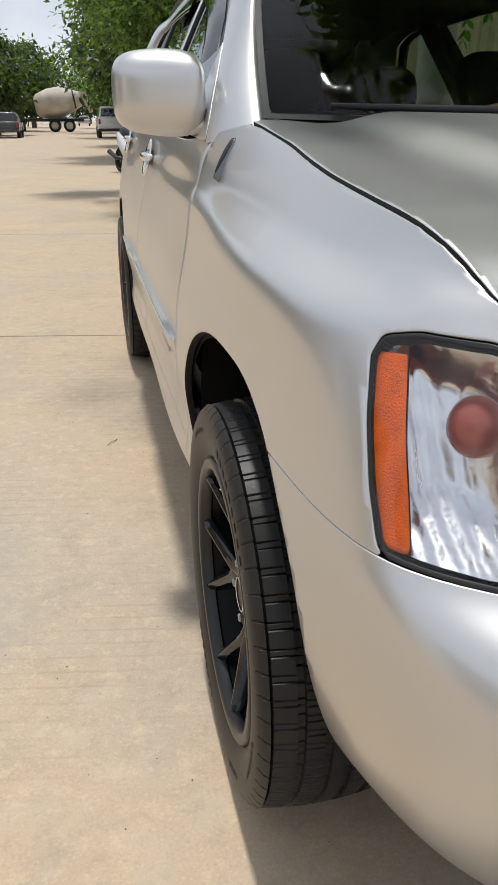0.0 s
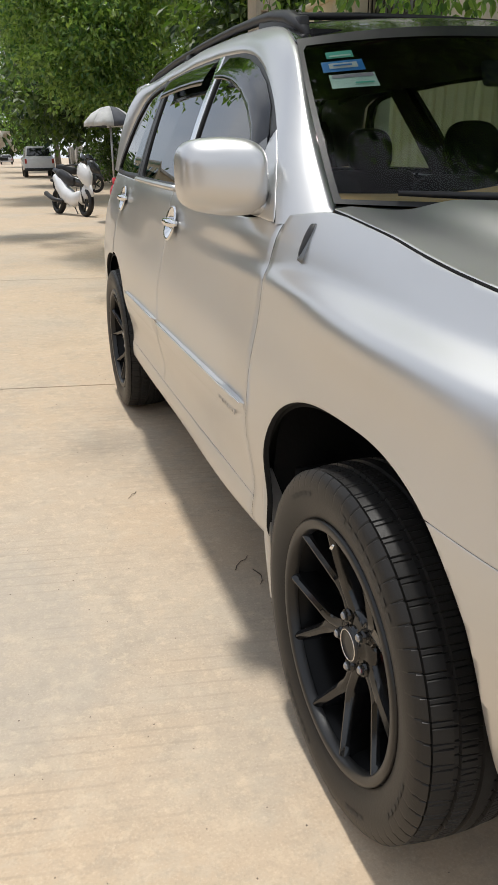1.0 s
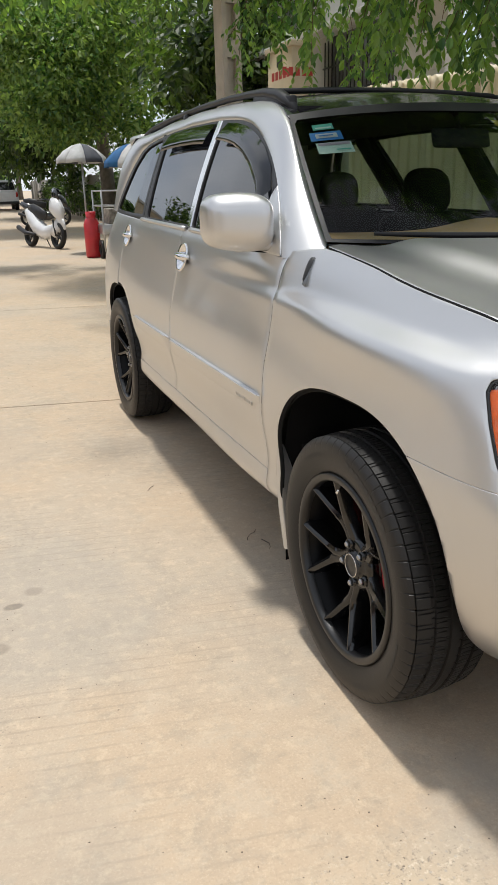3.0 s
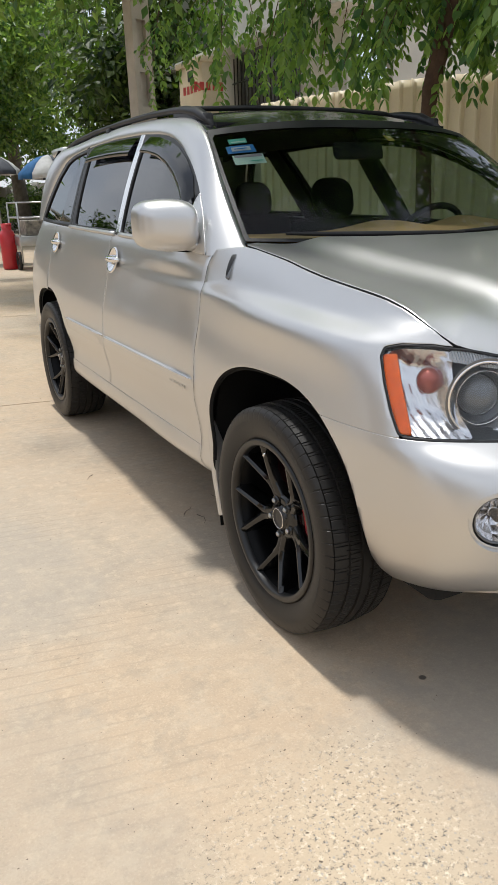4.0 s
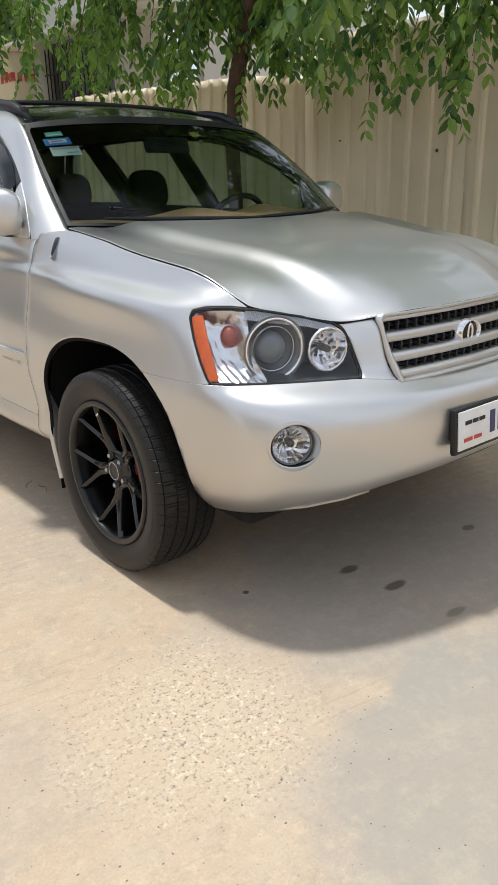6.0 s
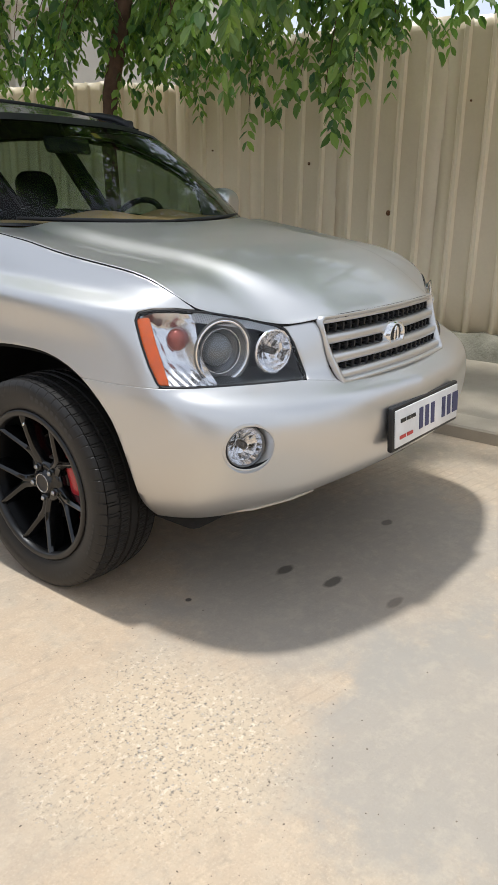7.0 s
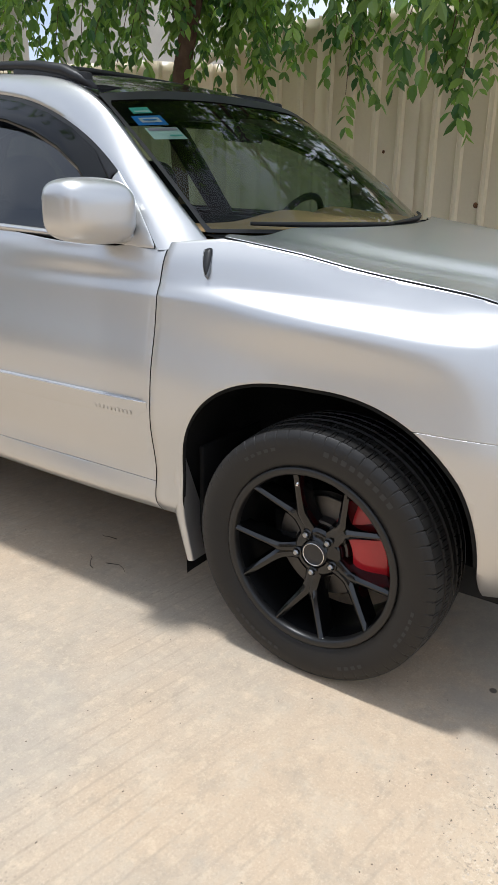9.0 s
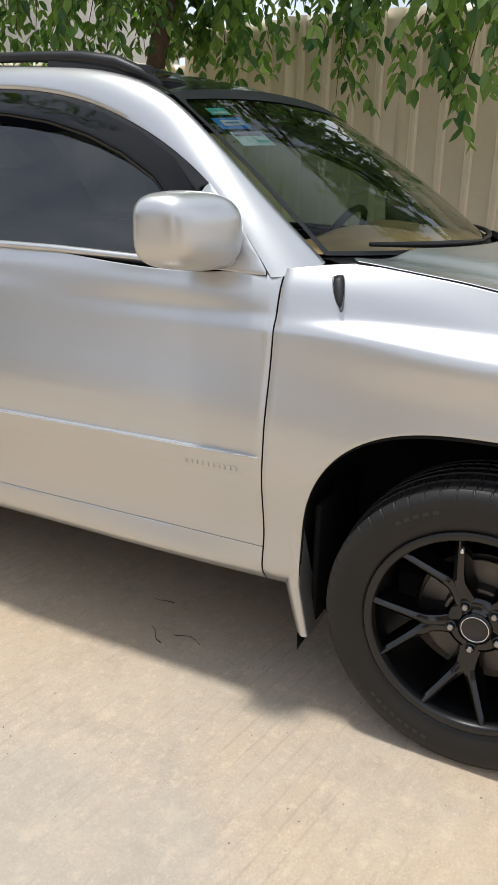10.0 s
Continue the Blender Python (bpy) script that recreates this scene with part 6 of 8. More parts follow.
STEELPIPE = mat("cart_steel", (0.5, 0.5, 0.5), 0.35, 0.8, vary=0.15)
CANVAS_W = mat("grey_canvas", (0.55, 0.55, 0.54), 0.8, vary=0.15)
CANVAS_D = mat("dark_canvas", (0.08, 0.085, 0.10), 0.8, vary=0.15)
CANVAS_B = mat("blue_canvas", (0.02, 0.12, 0.30), 0.8, vary=0.15)
WHITE_PAINT = mat("white_vehicle_paint", (0.72, 0.72, 0.72), 0.3, coat=0.8, vary=0.05)
DARK_PAINT = mat("dark_vehicle_paint", (0.035, 0.038, 0.045), 0.3, coat=0.8, vary=0.1)
REDPLASTIC = mat("red_plastic", (0.55, 0.02, 0.03), 0.4, coat=0.3)
DARKGLASS = mat("dark_vehicle_glass", (0.015, 0.017, 0.018), 0.08, coat=0.6)

# pavement with its kerb, broken footing under the fence
bm = bmesh.new()
prof = [(1.50, -0.02), (1.50, 0.062), (1.508, 0.073), (1.522, 0.078), (1.70, 0.080), (1.705, 0.076), (1.712, 0.080), (3.60, 0.095)]
ys = np.linspace(-30, 11.5, 120)
rows = [[bm.verts.new((x + 0.006 * noise.noise(Vector((y * 1.7, x, 0))), y, z + 0.004 * noise.noise(Vector((x, y * 0.8, 3))) * (z > 0))) for x, z in prof] for y in ys]
for p, q in zip(rows, rows[1:]):
    for i in range(len(prof) - 1):
        bm.faces.new((p[i], q[i], q[i + 1], p[i + 1]))
tagged(part("pavement", bm, PAVE, None, angle=30), "raised concrete pavement strip with a low kerb", "pavement", kind="structure")
bm = bmesh.new()
prof = [(3.06, 0.07), (3.09, 0.12), (3.14, 0.19), (3.22, 0.245), (3.40, 0.25), (3.5, 0.08)]
rows = []
for k in range(200):
    y = -9 + 17.2 * k / 199
    rows.append([bm.verts.new((x + 0.05 * noise.noise(Vector((y * 3, x * 4, 1))), y, z + 0.05 * noise.noise(Vector((y * 4, x * 5, 7))) * (z > 0.09))) for x, z in prof])
for p, q in zip(rows, rows[1:]):
    for i in range(len(prof) - 1):
        bm.faces.new((p[i], q[i], q[i + 1], p[i + 1]))
tagged(part("fence_footing", bm, MOSS, None), "rough mossy concrete footing under the fence", "footing", kind="structure")

# ---- corrugated fence: sheets with folded ribs, one taller stretch with a torn corner ----
fence = thing("metal_fence", "beige corrugated metal fence with a torn top corner", "fence", (3.32, 0, 0.2))


def fence_sheet(y0, y1, top0, top1, seed, torn=False):
    rnd = random.Random(seed)
    bm = bmesh.new()
    pts = []
    y = y0
    while y < y1 - 1e-4:
        for dy, dx in ((0.0, 0.0), (0.128, 0.0), (0.142, -0.026), (0.158, -0.030), (0.172, -0.026), (0.186, 0.0)):
            if y + dy <= y1:
                pts.append((y + dy, dx))
        y += 0.208
    pts.append((y1, 0.0))
    zs = [0.0, 0.35, 0.7, 1.05, 1.4, 1.7, 1.95, 2.1, 2.2, 1.0]
    rows = []
    for y, dx in pts:
        top = top0 + (top1 - top0) * (y - y0) / (y1 - y0) + rnd.uniform(-0.006, 0.006) - 0.2
        col = []
        for i, z in enumerate(zs):
            f = min(z, 2.2) / 2.2
            zz = top if i == 9 else z / 2.2 * (top - 0.08)
            wob = 0.012 * noise.noise(Vector((y * 1.3, zz * 1.1, seed))) + 0.004 * noise.noise(Vector((y * 5, zz * 4, seed)))
            curl = 0.0
            if torn and y > y1 - 0.55 and zz > top - 0.35:
                q = (y - (y1 - 0.55)) / 0.55
                curl = -0.16 * q * ((zz - top + 0.35) / 0.35) ** 2
                zz -= 0.10 * q * ((zz - top + 0.35) / 0.35) ** 2
            col.append(bm.verts.new((dx + wob + curl + rnd.uniform(-0.001, 0.001), y, 0.0 + zz)))
        rows.append(col)
    for p, q in zip(rows, rows[1:]):
        for i in range(len(zs) - 1):
            bm.faces.new((p[i], q[i], q[i + 1], p[i + 1]))
    ob = part("fence_sheet", bm, FENCE, fence, angle=25)
    sol = ob.modifiers.new("thickness", "SOLIDIFY")
    sol.thickness = 0.002
    return ob


for k in range(14):
    y0 = -9.3 + 0.9 * k + 0.004 * k
    fence_sheet(y0, y0 + 0.912, 2.29 + 0.016 * k - 0.02 * (k % 3 == 1), 2.30 + 0.016 * k - 0.02 * (k % 3 == 1), k, False).location.x = 0.004 * (k % 2)
fence_sheet(3.345, 4.25, 2.20, 2.30, 30, False).location.x = 0.012
for k in range(4):
    fence_sheet(4.25 + 0.9 * k, 5.16 + 0.9 * k, 2.30 + 0.03 * k, 2.33 + 0.03 * k, 40 + k).location.x = 0.012 + 0.004 * (k % 2)
# loose flap of torn sheet at the joint
bm = bmesh.new()
rows = []
for i in range(9):
    f = i / 8
    rows.append([bm.verts.new((-0.02 - 0.10 * math.sin(f * 2.6) + 0.015 * noise.noise(Vector((f * 4, g * 3, 2))), 3.10 + 0.62 * f * (1 - 0.12 * g), 2.02 + 0.10 * g + 0.05 * math.sin(f * 5) - 0.06 * f)) for g in (0, 0.5, 1.0)])
for p, q in zip(rows, rows[1:]):
    for i in range(2):
        bm.faces.new((p[i], q[i], q[i + 1], p[i + 1]))
fl = part("torn_flap", bm, FENCE, fence, "crumpled torn edge of a sheet")
fl.modifiers.new("thickness", "SOLIDIFY").thickness = 0.003
for y, z, r in ((1.051, 1.115, 0.016), (1.825, 1.493, 0.010), (0.45, 1.9, 0.006), (2.9, 1.62, 0.006), (5.0, 1.7, 0.008)):
    bm = bmesh.new()
    lathe(bm, [(-0.018, 0.001), (-0.0175, r * 0.7), (-0.014, r), (0.0, r * 1.1)], 10, "x", Matrix.Translation((0, y, z - 0.2)) @ Matrix.Diagonal((1, 1, 1.25, 1)))
    part("rust_spot", bm, RUST, fence, "rusty screw mark")
for y in np.arange(-9, 8, 2.4):
    boxed("fence_post", 0.03, 0.08, y, y + 0.05, -0.1, 2.0, IRON, fence, 0.003)
for z in (0.5, 1.7):
    boxed("fence_rail", 0.034, 0.07, -9.2, 7.85, z - 0.02, z + 0.02, IRON, fence, 0.003)

# ---- leaves and trees ----


class Leaves:
    """Collects leaf blades: folded six-cornered blades near by, folded kites far off."""

    def __init__(self, seed):
        self.r = np.random.default_rng(seed)
        self.v, self.f, self.n = [], [], 0

    def blades(self, base, way, up, length, width, near=True):
        """base, way, up: arrays (n, 3); a blade from each base along way."""
        n = len(base)
        way = way / np.linalg.norm(way, axis=1)[:, None]
        side = np.cross(way, up)
        side /= np.linalg.norm(side, axis=1)[:, None] + 1e-9
        nn = np.cross(side, way)
        L, W = length[:, None], width[:, None]
        if near:
            P = [base, base + way * L * 0.28 + side * W * 0.42 + nn * W * 0.14, base + way * L * 0.62 + side * W * 0.46 + nn * W * 0.10 - nn * L * 0.03, base + way * L - nn * L * 0.10,
                 base + way * L * 0.62 - side * W * 0.46 + nn * W * 0.10 - nn * L * 0.03, base + way * L * 0.28 - side * W * 0.42 + nn * W * 0.14]
            quads = ((0, 1, 2, 3), (0, 3, 4, 5))
        else:
            P = [base, base + way * L * 0.45 + side * W * 0.5 + nn * W * 0.15, base + way * L, base + way * L * 0.45 - side * W * 0.5 + nn * W * 0.15]
            quads = ((0, 1, 2), (0, 2, 3))
        k = len(P)
        V = np.stack(P, 1).reshape(-1, 3)
        self.v.append(V)
        o = self.n + np.arange(n) * k
        for q in quads:
            self.f.append(np.stack([o + i for i in q], 1))
        self.n += n * k

    def spray(self, start, end, leaves, size, droop=0.25):
        """A drooping twig with feathered leaves along it. Returns its path."""
        r = self.r
        start, end = np.array(start, float), np.array(end, float)
        d = end - start
        L = np.linalg.norm(d)
        path = [start + d * t + np.array((0, 0, droop * L * t * (1 - t))) for t in np.linspace(0, 1, 7)]
        for k in range(leaves):
            t = 0.12 + 0.88 * (k + r.random()) / leaves
            i = min(5, int(t * 6))
            p = path[i] + (path[i + 1] - path[i]) * (t * 6 - i)
            axis = np.array((r.normal(), r.normal(), -0.75 - 0.5 * r.random()))
            axis += d / max(L, 0.1) * 0.6
            axis /= np.linalg.norm(axis)
            pairs = r.integers(4, 7)
            rl = size * pairs * 0.62
            s = np.repeat((np.arange(pairs) + 0.6) / pairs, 2)
            sgn = np.tile((1.0, -1.0), pairs)
            cr = np.cross(axis, (0, 0, 1)) + 1e-4
            cr /= np.linalg.norm(cr)
            base = p + axis * (s * rl)[:, None] + np.array((0, 0, -0.25)) * ((s ** 2) * rl)[:, None]
            way = cr * sgn[:, None] * 0.75 + axis * 0.55 + np.array((0, 0, -0.55)) + r.normal(0, 0.22, (len(s), 3))
            up = np.array((0, 0, 1.0)) + axis * 0.3 + r.normal(0, 0.35, (len(s), 3))
            ln = size * r.uniform(0.8, 1.25, len(s))
            self.blades(base, way, up, ln, ln * r.uniform(0.42, 0.56, len(s)))
        return [tuple(p) for p in path]

    def cloud(self, centre, radii, n, size, clumps=40, hang=0.5):
        """Clumps of kites through an ellipsoid, denser towards its skin."""
        r = self.r
        c = r.normal(size=(clumps, 3))
        c /= np.linalg.norm(c, axis=1)[:, None]
        c *= (r.random((clumps, 1)) ** 0.45)
        c = np.array(centre) + c * np.array(radii)
        pick = r.integers(0, clumps, n)
        spread = np.array(radii).mean() * 0.18
        base = c[pick] + r.normal(0, spread, (n, 3)) * np.array((1, 1, 0.7))
        way = r.normal(0, 1, (n, 3)) + (base - c[pick]) / spread * 0.5 + np.array((0, 0, -hang))
        up = np.array((0, 0, 1.0)) + r.normal(0, 0.5, (n, 3))
        ln = size * r.uniform(0.7, 1.35, n)
        self.blades(base, way, up, ln, ln * r.uniform(0.4, 0.6, n), near=False)

    def ob(self, name, material, parent, label=""):
        V = np.concatenate(self.v)
        me = bpy.data.meshes.new(name)
        me.from_pydata(V.tolist(), [], [tuple(map(int, q)) for F in self.f for q in F])
        me.materials.append(material)
        o = new(name, me)
        o.parent = parent
        if label:
            o["label"] = label
        return o


TREE = Vector((1.94, 2.75, 0.08))
tree = thing("street_tree", "slender brown-trunked street tree with drooping feathered green leaves", "tree", (0, 0, 0))
bm = bmesh.new()
trunk_path = [(1.94, 2.75, 0.06), (1.93, 2.78, 0.5), (1.935, 2.74, 1.1), (1.945, 2.78, 1.6), (1.95, 2.74, 1.95), (2.0, 2.70, 2.25), (2.05, 2.62, 2.7), (2.08, 2.50, 3.3), (2.0, 2.4, 4.2), (1.95, 2.3, 5.4)]
sweep(bm, trunk_path, [0.085, 0.063, 0.058, 0.055, 0.060, 0.062, 0.055, 0.048, 0.035, 0.02], 14)
part("trunk", bm, BARK, tree, "reddish brown trunk")
limbs = [[(2.05, 2.62, 2.7), (1.85, 2.95, 3.0), (1.6, 3.4, 3.2), (1.3, 3.9, 3.35), (1.0, 4.8, 3.5)], [(2.05, 2.62, 2.7), (1.95, 2.0, 2.95), (1.7, 1.2, 3.0), (1.3, 0.5, 2.85), (0.9, 0.1, 2.6)],
         [(2.05, 2.62, 2.7), (2.2, 1.9, 2.9), (2.2, 1.1, 2.85), (2.1, 0.5, 2.5)], [(2.05, 2.62, 2.7), (2.15, 3.4, 3.0), (2.2, 4.6, 3.2), (2.2, 6.2, 3.4)],
         [(2.08, 2.5, 3.3), (1.5, 2.4, 3.7), (0.8, 2.3, 3.9), (0.2, 2.2, 3.95)], [(2.05, 2.62, 2.7), (2.5, 2.4, 3.1), (2.9, 1.9, 3.3)], [(2.08, 2.5, 3.3), (2.3, 1.4, 3.7), (2.3, 0.2, 3.8), (2.2, -0.8, 3.5)],
         [(2.0, 2.4, 4.2), (1.2, 4.0, 4.6), (0.4, 6.0, 4.8)]]
limb_pts = []
for lp in limbs:
    bm = bmesh.new()
    n = len(lp)
    sweep(bm, lp, [0.036 * (1 - 0.8 * i / (n - 1)) + 0.004 for i in range(n)], 8)
    part("limb", bm, BARK, tree)
    for a, b in zip(lp, lp[1:]):
        limb_pts += [tuple(np.array(a) + (np.array(b) - np.array(a)) * t) for t in (0.25, 0.5, 0.75, 1.0)]
LP = np.array(limb_pts)
rnd = np.random.default_rng(11)
lv = Leaves(5)
twigs = bmesh.new()


def low_edge(y):
    return float(np.interp(y, [-1.5, 0.3, 0.8, 1.2, 2.0, 3.0, 3.8, 4.5, 5.2, 6.5, 7.5], [2.35, 2.15, 2.15, 2.1, 2.12, 1.98, 1.98, 2.05, 2.18, 2.38, 2.75]))


ends = []
for k in range(117):
    y = rnd.uniform(-1.3, 3.6) if k < 100 else rnd.uniform(3.6, 7.4)
    x = rnd.uniform(1.0, 2.95) if y > 1.2 else rnd.uniform(1.25, 2.9)
    ends.append((x, y, low_edge(y) + 0.07 + abs(rnd.normal(0, 0.40))))
for k in range(30):
    y = rnd.uniform(1.2, 3.6)
    ends.append((rnd.uniform(1.7, 2.9), y, max(low_edge(y) + 0.45, rnd.uniform(2.5, 3.4))))
for k in range(13):
    ends.append((rnd.uniform(1.2, 2.3), rnd.uniform(2.6, 5.2), low_edge(3.5) + abs(rnd.normal(0, 0.22))))
# the lowest hanging sprays before the fence
ends += [(2.13, 0.84, 1.66), (2.15, 0.95, 1.75), (2.1, 1.10, 1.86), (2.12, 1.22, 1.92), (2.2, 1.60, 1.68), (2.27, 1.62, 1.80), (2.18, 1.68, 1.95), (2.0, 0.66, 1.82), (1.95, 0.60, 1.95), (2.05, 0.40, 2.0), (2.1, 1.35, 2.0), (2.2, 1.45, 2.08),
         (1.19, 1.77, 1.86), (1.25, 1.9, 1.96), (1.1, 1.6, 2.0), (1.24, 0.05, 2.14), (0.75, 0.62, 1.98), (0.6, 0.5, 2.05), (0.45, 0.35, 2.10), (0.95, 1.2, 2.05), (1.85, 2.94, 1.98), (1.8, 3.2, 2.0)]
ends = [(x, y, z + (0.11 if y < 1.75 and z < 2.2 and x > 1.9 else 0)) for x, y, z in ends]
view = np.array((4.14, 4.55)) / math.hypot(4.14, 4.55)
ends = [e for e in ends if not (e[0] < 1.93 and e[2] < 2.5 and abs((e[0] + 2.2) * view[1] - (e[1] + 1.8) * view[0]) < 0.26)]       # the trunk stands free
for e in ends:
    q = np.array(e) + np.array((0, 0, 0.55))
    s = LP[np.argmin(np.linalg.norm((LP - q) * np.array((1, 1, 1.2)), axis=1))]
    d = np.array(e) - s
    L = np.linalg.norm(d)
    if L > 0.9:
        s = np.array(e) - d / L * 0.75 + np.array((0, 0, 0.25))
    path = lv.spray(s, e, int(4 + 5 * min(1, L)), rnd.uniform(0.066, 0.098))
    sweep(twigs, path[::2] + [path[-1]], [0.005, 0.004, 0.003, 0.002, 0.0015][:len(path[::2]) + 1], 5, caps=False)
tagged(part("twig", twigs, BARK, tree), kind="stuff")
tagged(lv.ob("crown", LEAF, tree, "drooping green feathered leaves"), kind="stuff")
lv = Leaves(9)
lv.cloud((1.9, 3.0, 4.4), (1.2, 3.6, 0.9), 2600, 0.13, 60)
lv.cloud((1.4, 6.5, 4.7), (1.5, 3.0, 1.0), 2600, 0.13, 50)
lv.cloud((0.9, 5.2, 4.4), (1.3, 3.2, 0.9), 5200, 0.16, 60)
lv.cloud((0.65, 2.7, 4.6), (1.15, 1.7, 0.7), 7500, 0.15, 60)
lv.cloud((0.8, 9.5, 5.0), (1.6, 2.5, 1.2), 6000, 0.18, 50)
lv.cloud((1.5, 2.1, 4.6), (1.3, 1.3, 0.7), 3300, 0.15, 60)
lv.cloud((2.4, 2.6, 4.5), (0.8, 1.6, 0.6), 1500, 0.15, 40)
lv.cloud((2.4, 2.0, 3.05), (0.55, 1.2, 0.32), 2000, 0.085, 30)
lv.cloud((2.4, 0.3, 3.0), (0.5, 1.1, 0.28), 1200, 0.085, 20)
tagged(lv.ob("upper_crown", LEAF, tree), kind="stuff")
# bright leaves of a closer branch tip above the hood
lv = Leaves(21)
for e in ((0.42, 0.40, 1.92), (0.55, 0.55, 1.96), (0.30, 0.25, 2.0), (0.75, 0.25, 2.05)):
    lv.spray((0.9, 0.1, 2.6), e, 4, 0.085, 0.1)
tagged(lv.ob("young_leaves", LEAF_LIGHT, tree, "bright young leaves"), kind="stuff")


def far_tree(x, y, h, crowns, material, seed, size=0.3, trunk_r=0.18, lean=0.3, label="tall green roadside tree", low=1.5):
    """A tree far off: tapered trunk, limbs to each crown mass, clumped leaves."""
    t = thing("tree", label, "tree", (x, y, 0), "trees along the road")
    r = random.Random(seed)
    bm = bmesh.new()
    top = Vector((r.uniform(-lean, lean), r.uniform(-lean, lean), h * 0.55))
    sweep(bm, [(0, 0, -0.05), top * 0.35, top * 0.7, top], [trunk_r * 1.3, trunk_r, trunk_r * 0.8, trunk_r * 0.6], 10)
    part("trunk", bm, GREYBARK, t)
    lv = Leaves(seed)
    for cx, cy, cz, ra, rb, rc, n in crowns:
        bm = bmesh.new()
        m = top * 0.8 + (Vector((cx, cy, cz)) - top * 0.8) * 0.5 + Vector((0, 0, 0.2))
        sweep(bm, [top * 0.75, m, (cx, cy, cz)], [trunk_r * 0.5, trunk_r * 0.32, trunk_r * 0.12], 7)
        part("limb", bm, GREYBARK, t)
        lv.cloud((cx, cy, cz), (ra, rb, rc), n, size, max(14, n // 70), 0.7)
    tagged(lv.ob("crown", material, t), kind="stuff")
    return t


# right side of the street
far_tree(5.6, 15.5, 9, [(0, 0, 5.2, 2.6, 3.0, 2.4, 9500), (-1.6, -1.2, 3.4, 1.7, 2.0, 1.4, 6500), (0.6, 1.5, 7.5, 2.6, 2.6, 1.8, 4500), (1.0, -2.6, 3.2, 1.7, 1.8, 1.6, 4500)], LEAF_DARK, 31, 0.20, 0.2, label="dense dark green roadside tree")
far_tree(3.2, 24.0, 9, [(-1.2, -1.0, 5.2, 2.6, 3.0, 2.2, 16000), (-2.6, 0.5, 5.6, 2.0, 2.4, 2.0, 9000), (0.8, -0.5, 6.4, 2.6, 3.0, 2.2, 9500), (-1.6, -2.0, 3.4, 1.9, 1.6, 1.1, 7000), (-3.4, -1.0, 7.0, 1.6, 2.0, 1.4, 2200), (0.6, -2.8, 3.0, 1.3, 1.2, 0.8, 1800)], LEAF_LIGHT, 32, 0.165, 0.22, label="light green roadside tree with low boughs")
far_tree(5.0, 34.0, 10, [(-2.0, 0, 5.0, 3.4, 3.5, 2.6, 4200), (0, 0, 7.5, 3.6, 3.6, 2.4, 3600), (-2.5, 1, 3.2, 2.6, 2.4, 1.2, 2400)], LEAF_DARK, 33, 0.34, 0.25)
far_tree(5.5, 48.0, 11, [(-2.2, 0, 5.2, 3.6, 4.5, 2.8, 3400), (-3.0, 2, 8, 3.6, 4, 2.4, 2600)], LEAF_DARK, 34, 0.42, 0.28)
far_tree(5.5, 66.0, 11, [(-2.5, 0, 5.4, 3.8, 5, 3.4, 3000), (-2.0, 2, 8.5, 3.4, 4, 2.4, 2000)], LEAF_DARK, 35, 0.5, 0.3)
far_tree(6.0, 95.0, 12, [(-3.0, 0, 6, 4, 6, 4.0, 2600)], LEAF, 36, 0.6, 0.3)
# left side and the end of the street
far_tree(-6.4, 58.0, 7, [(0, 0, 3.2, 2.2, 3, 2.0, 4600), (-2.4, 2, 4.4, 2.6, 3.0, 2.2, 4600)], LEAF_DARK, 41, 0.42, 0.2, label="dark leafy tree by the road")
far_tree(-5.8, 78.0, 8, [(0, 0, 3.8, 2.8, 4, 2.9, 5000), (-2.5, 4, 5.5, 3, 4, 2.5, 4200)], LEAF_DARK, 42, 0.5, 0.2, label="dark leafy tree by the road")
far_tree(-6.0, 105.0, 10, [(0, 0, 5.5, 3.2, 5, 4.2, 5000)], LEAF_DARK, 43, 0.6, 0.25)
far_tree(-4.5, 150.0, 12, [(0, 0, 6.5, 5, 6, 5.0, 2600)], LEAF_DARK, 44, 0.7, 0.3)
far_tree(2.5, 175.0, 12, [(0, 0, 5.5, 6, 5, 4.6, 2600)], LEAF_DARK, 45, 0.8, 0.3)
far_tree(-16.0, 45.0, 9, [(0, 0, 5, 4, 5, 3.5, 2600)], LEAF_DARK, 46, 0.45, 0.25)
# across the road and behind: what the paint and the glass mirror
for i, (x, y, z, w) in enumerate(((-12.5, 17.0, 3.8, 2.6), (-12.0, 29.0, 4.4, 3.0), (-10.8, 40.0, 6.6, 3.2))):
    far_tree(x, y, z * 1.6, [(0, 0, z, w, w * 1.3, z * 0.42, 2400), (0.4, 1.5, z * 0.72, w * 0.8, w, z * 0.3, 1500)], LEAF_DARK, 51 + i, 0.36, 0.2, label="dark green tree across the road")
# branch ends above the road that dapple the ground
lv = Leaves(77)
bough = thing("overhanging_bough", "leafy bough reaching out over the road", "branch", (0, 0, 0))
for e in ((-1.35, 2.95, 4.4), (-1.1, 2.75, 4.3), (-0.95, 2.6, 4.5), (-1.2, 3.0, 4.6), (-1.0, 2.9, 4.35)):
    lv.spray((0.4, 6.0, 4.8), e, 16, 0.07, 0.05)
lv.cloud((-0.6, 12.6, 4.6), (1.3, 1.2, 0.6), 1500, 0.16, 18)
# unseen clump added to block the sun's mirror spot on the windshield
lv.cloud((-0.66, 1.30, 4.6), (0.20, 0.26, 0.12), 420, 0.10, 12)
tagged(lv.ob("leaves", LEAF, bough), kind="stuff")
bm = bmesh.new()
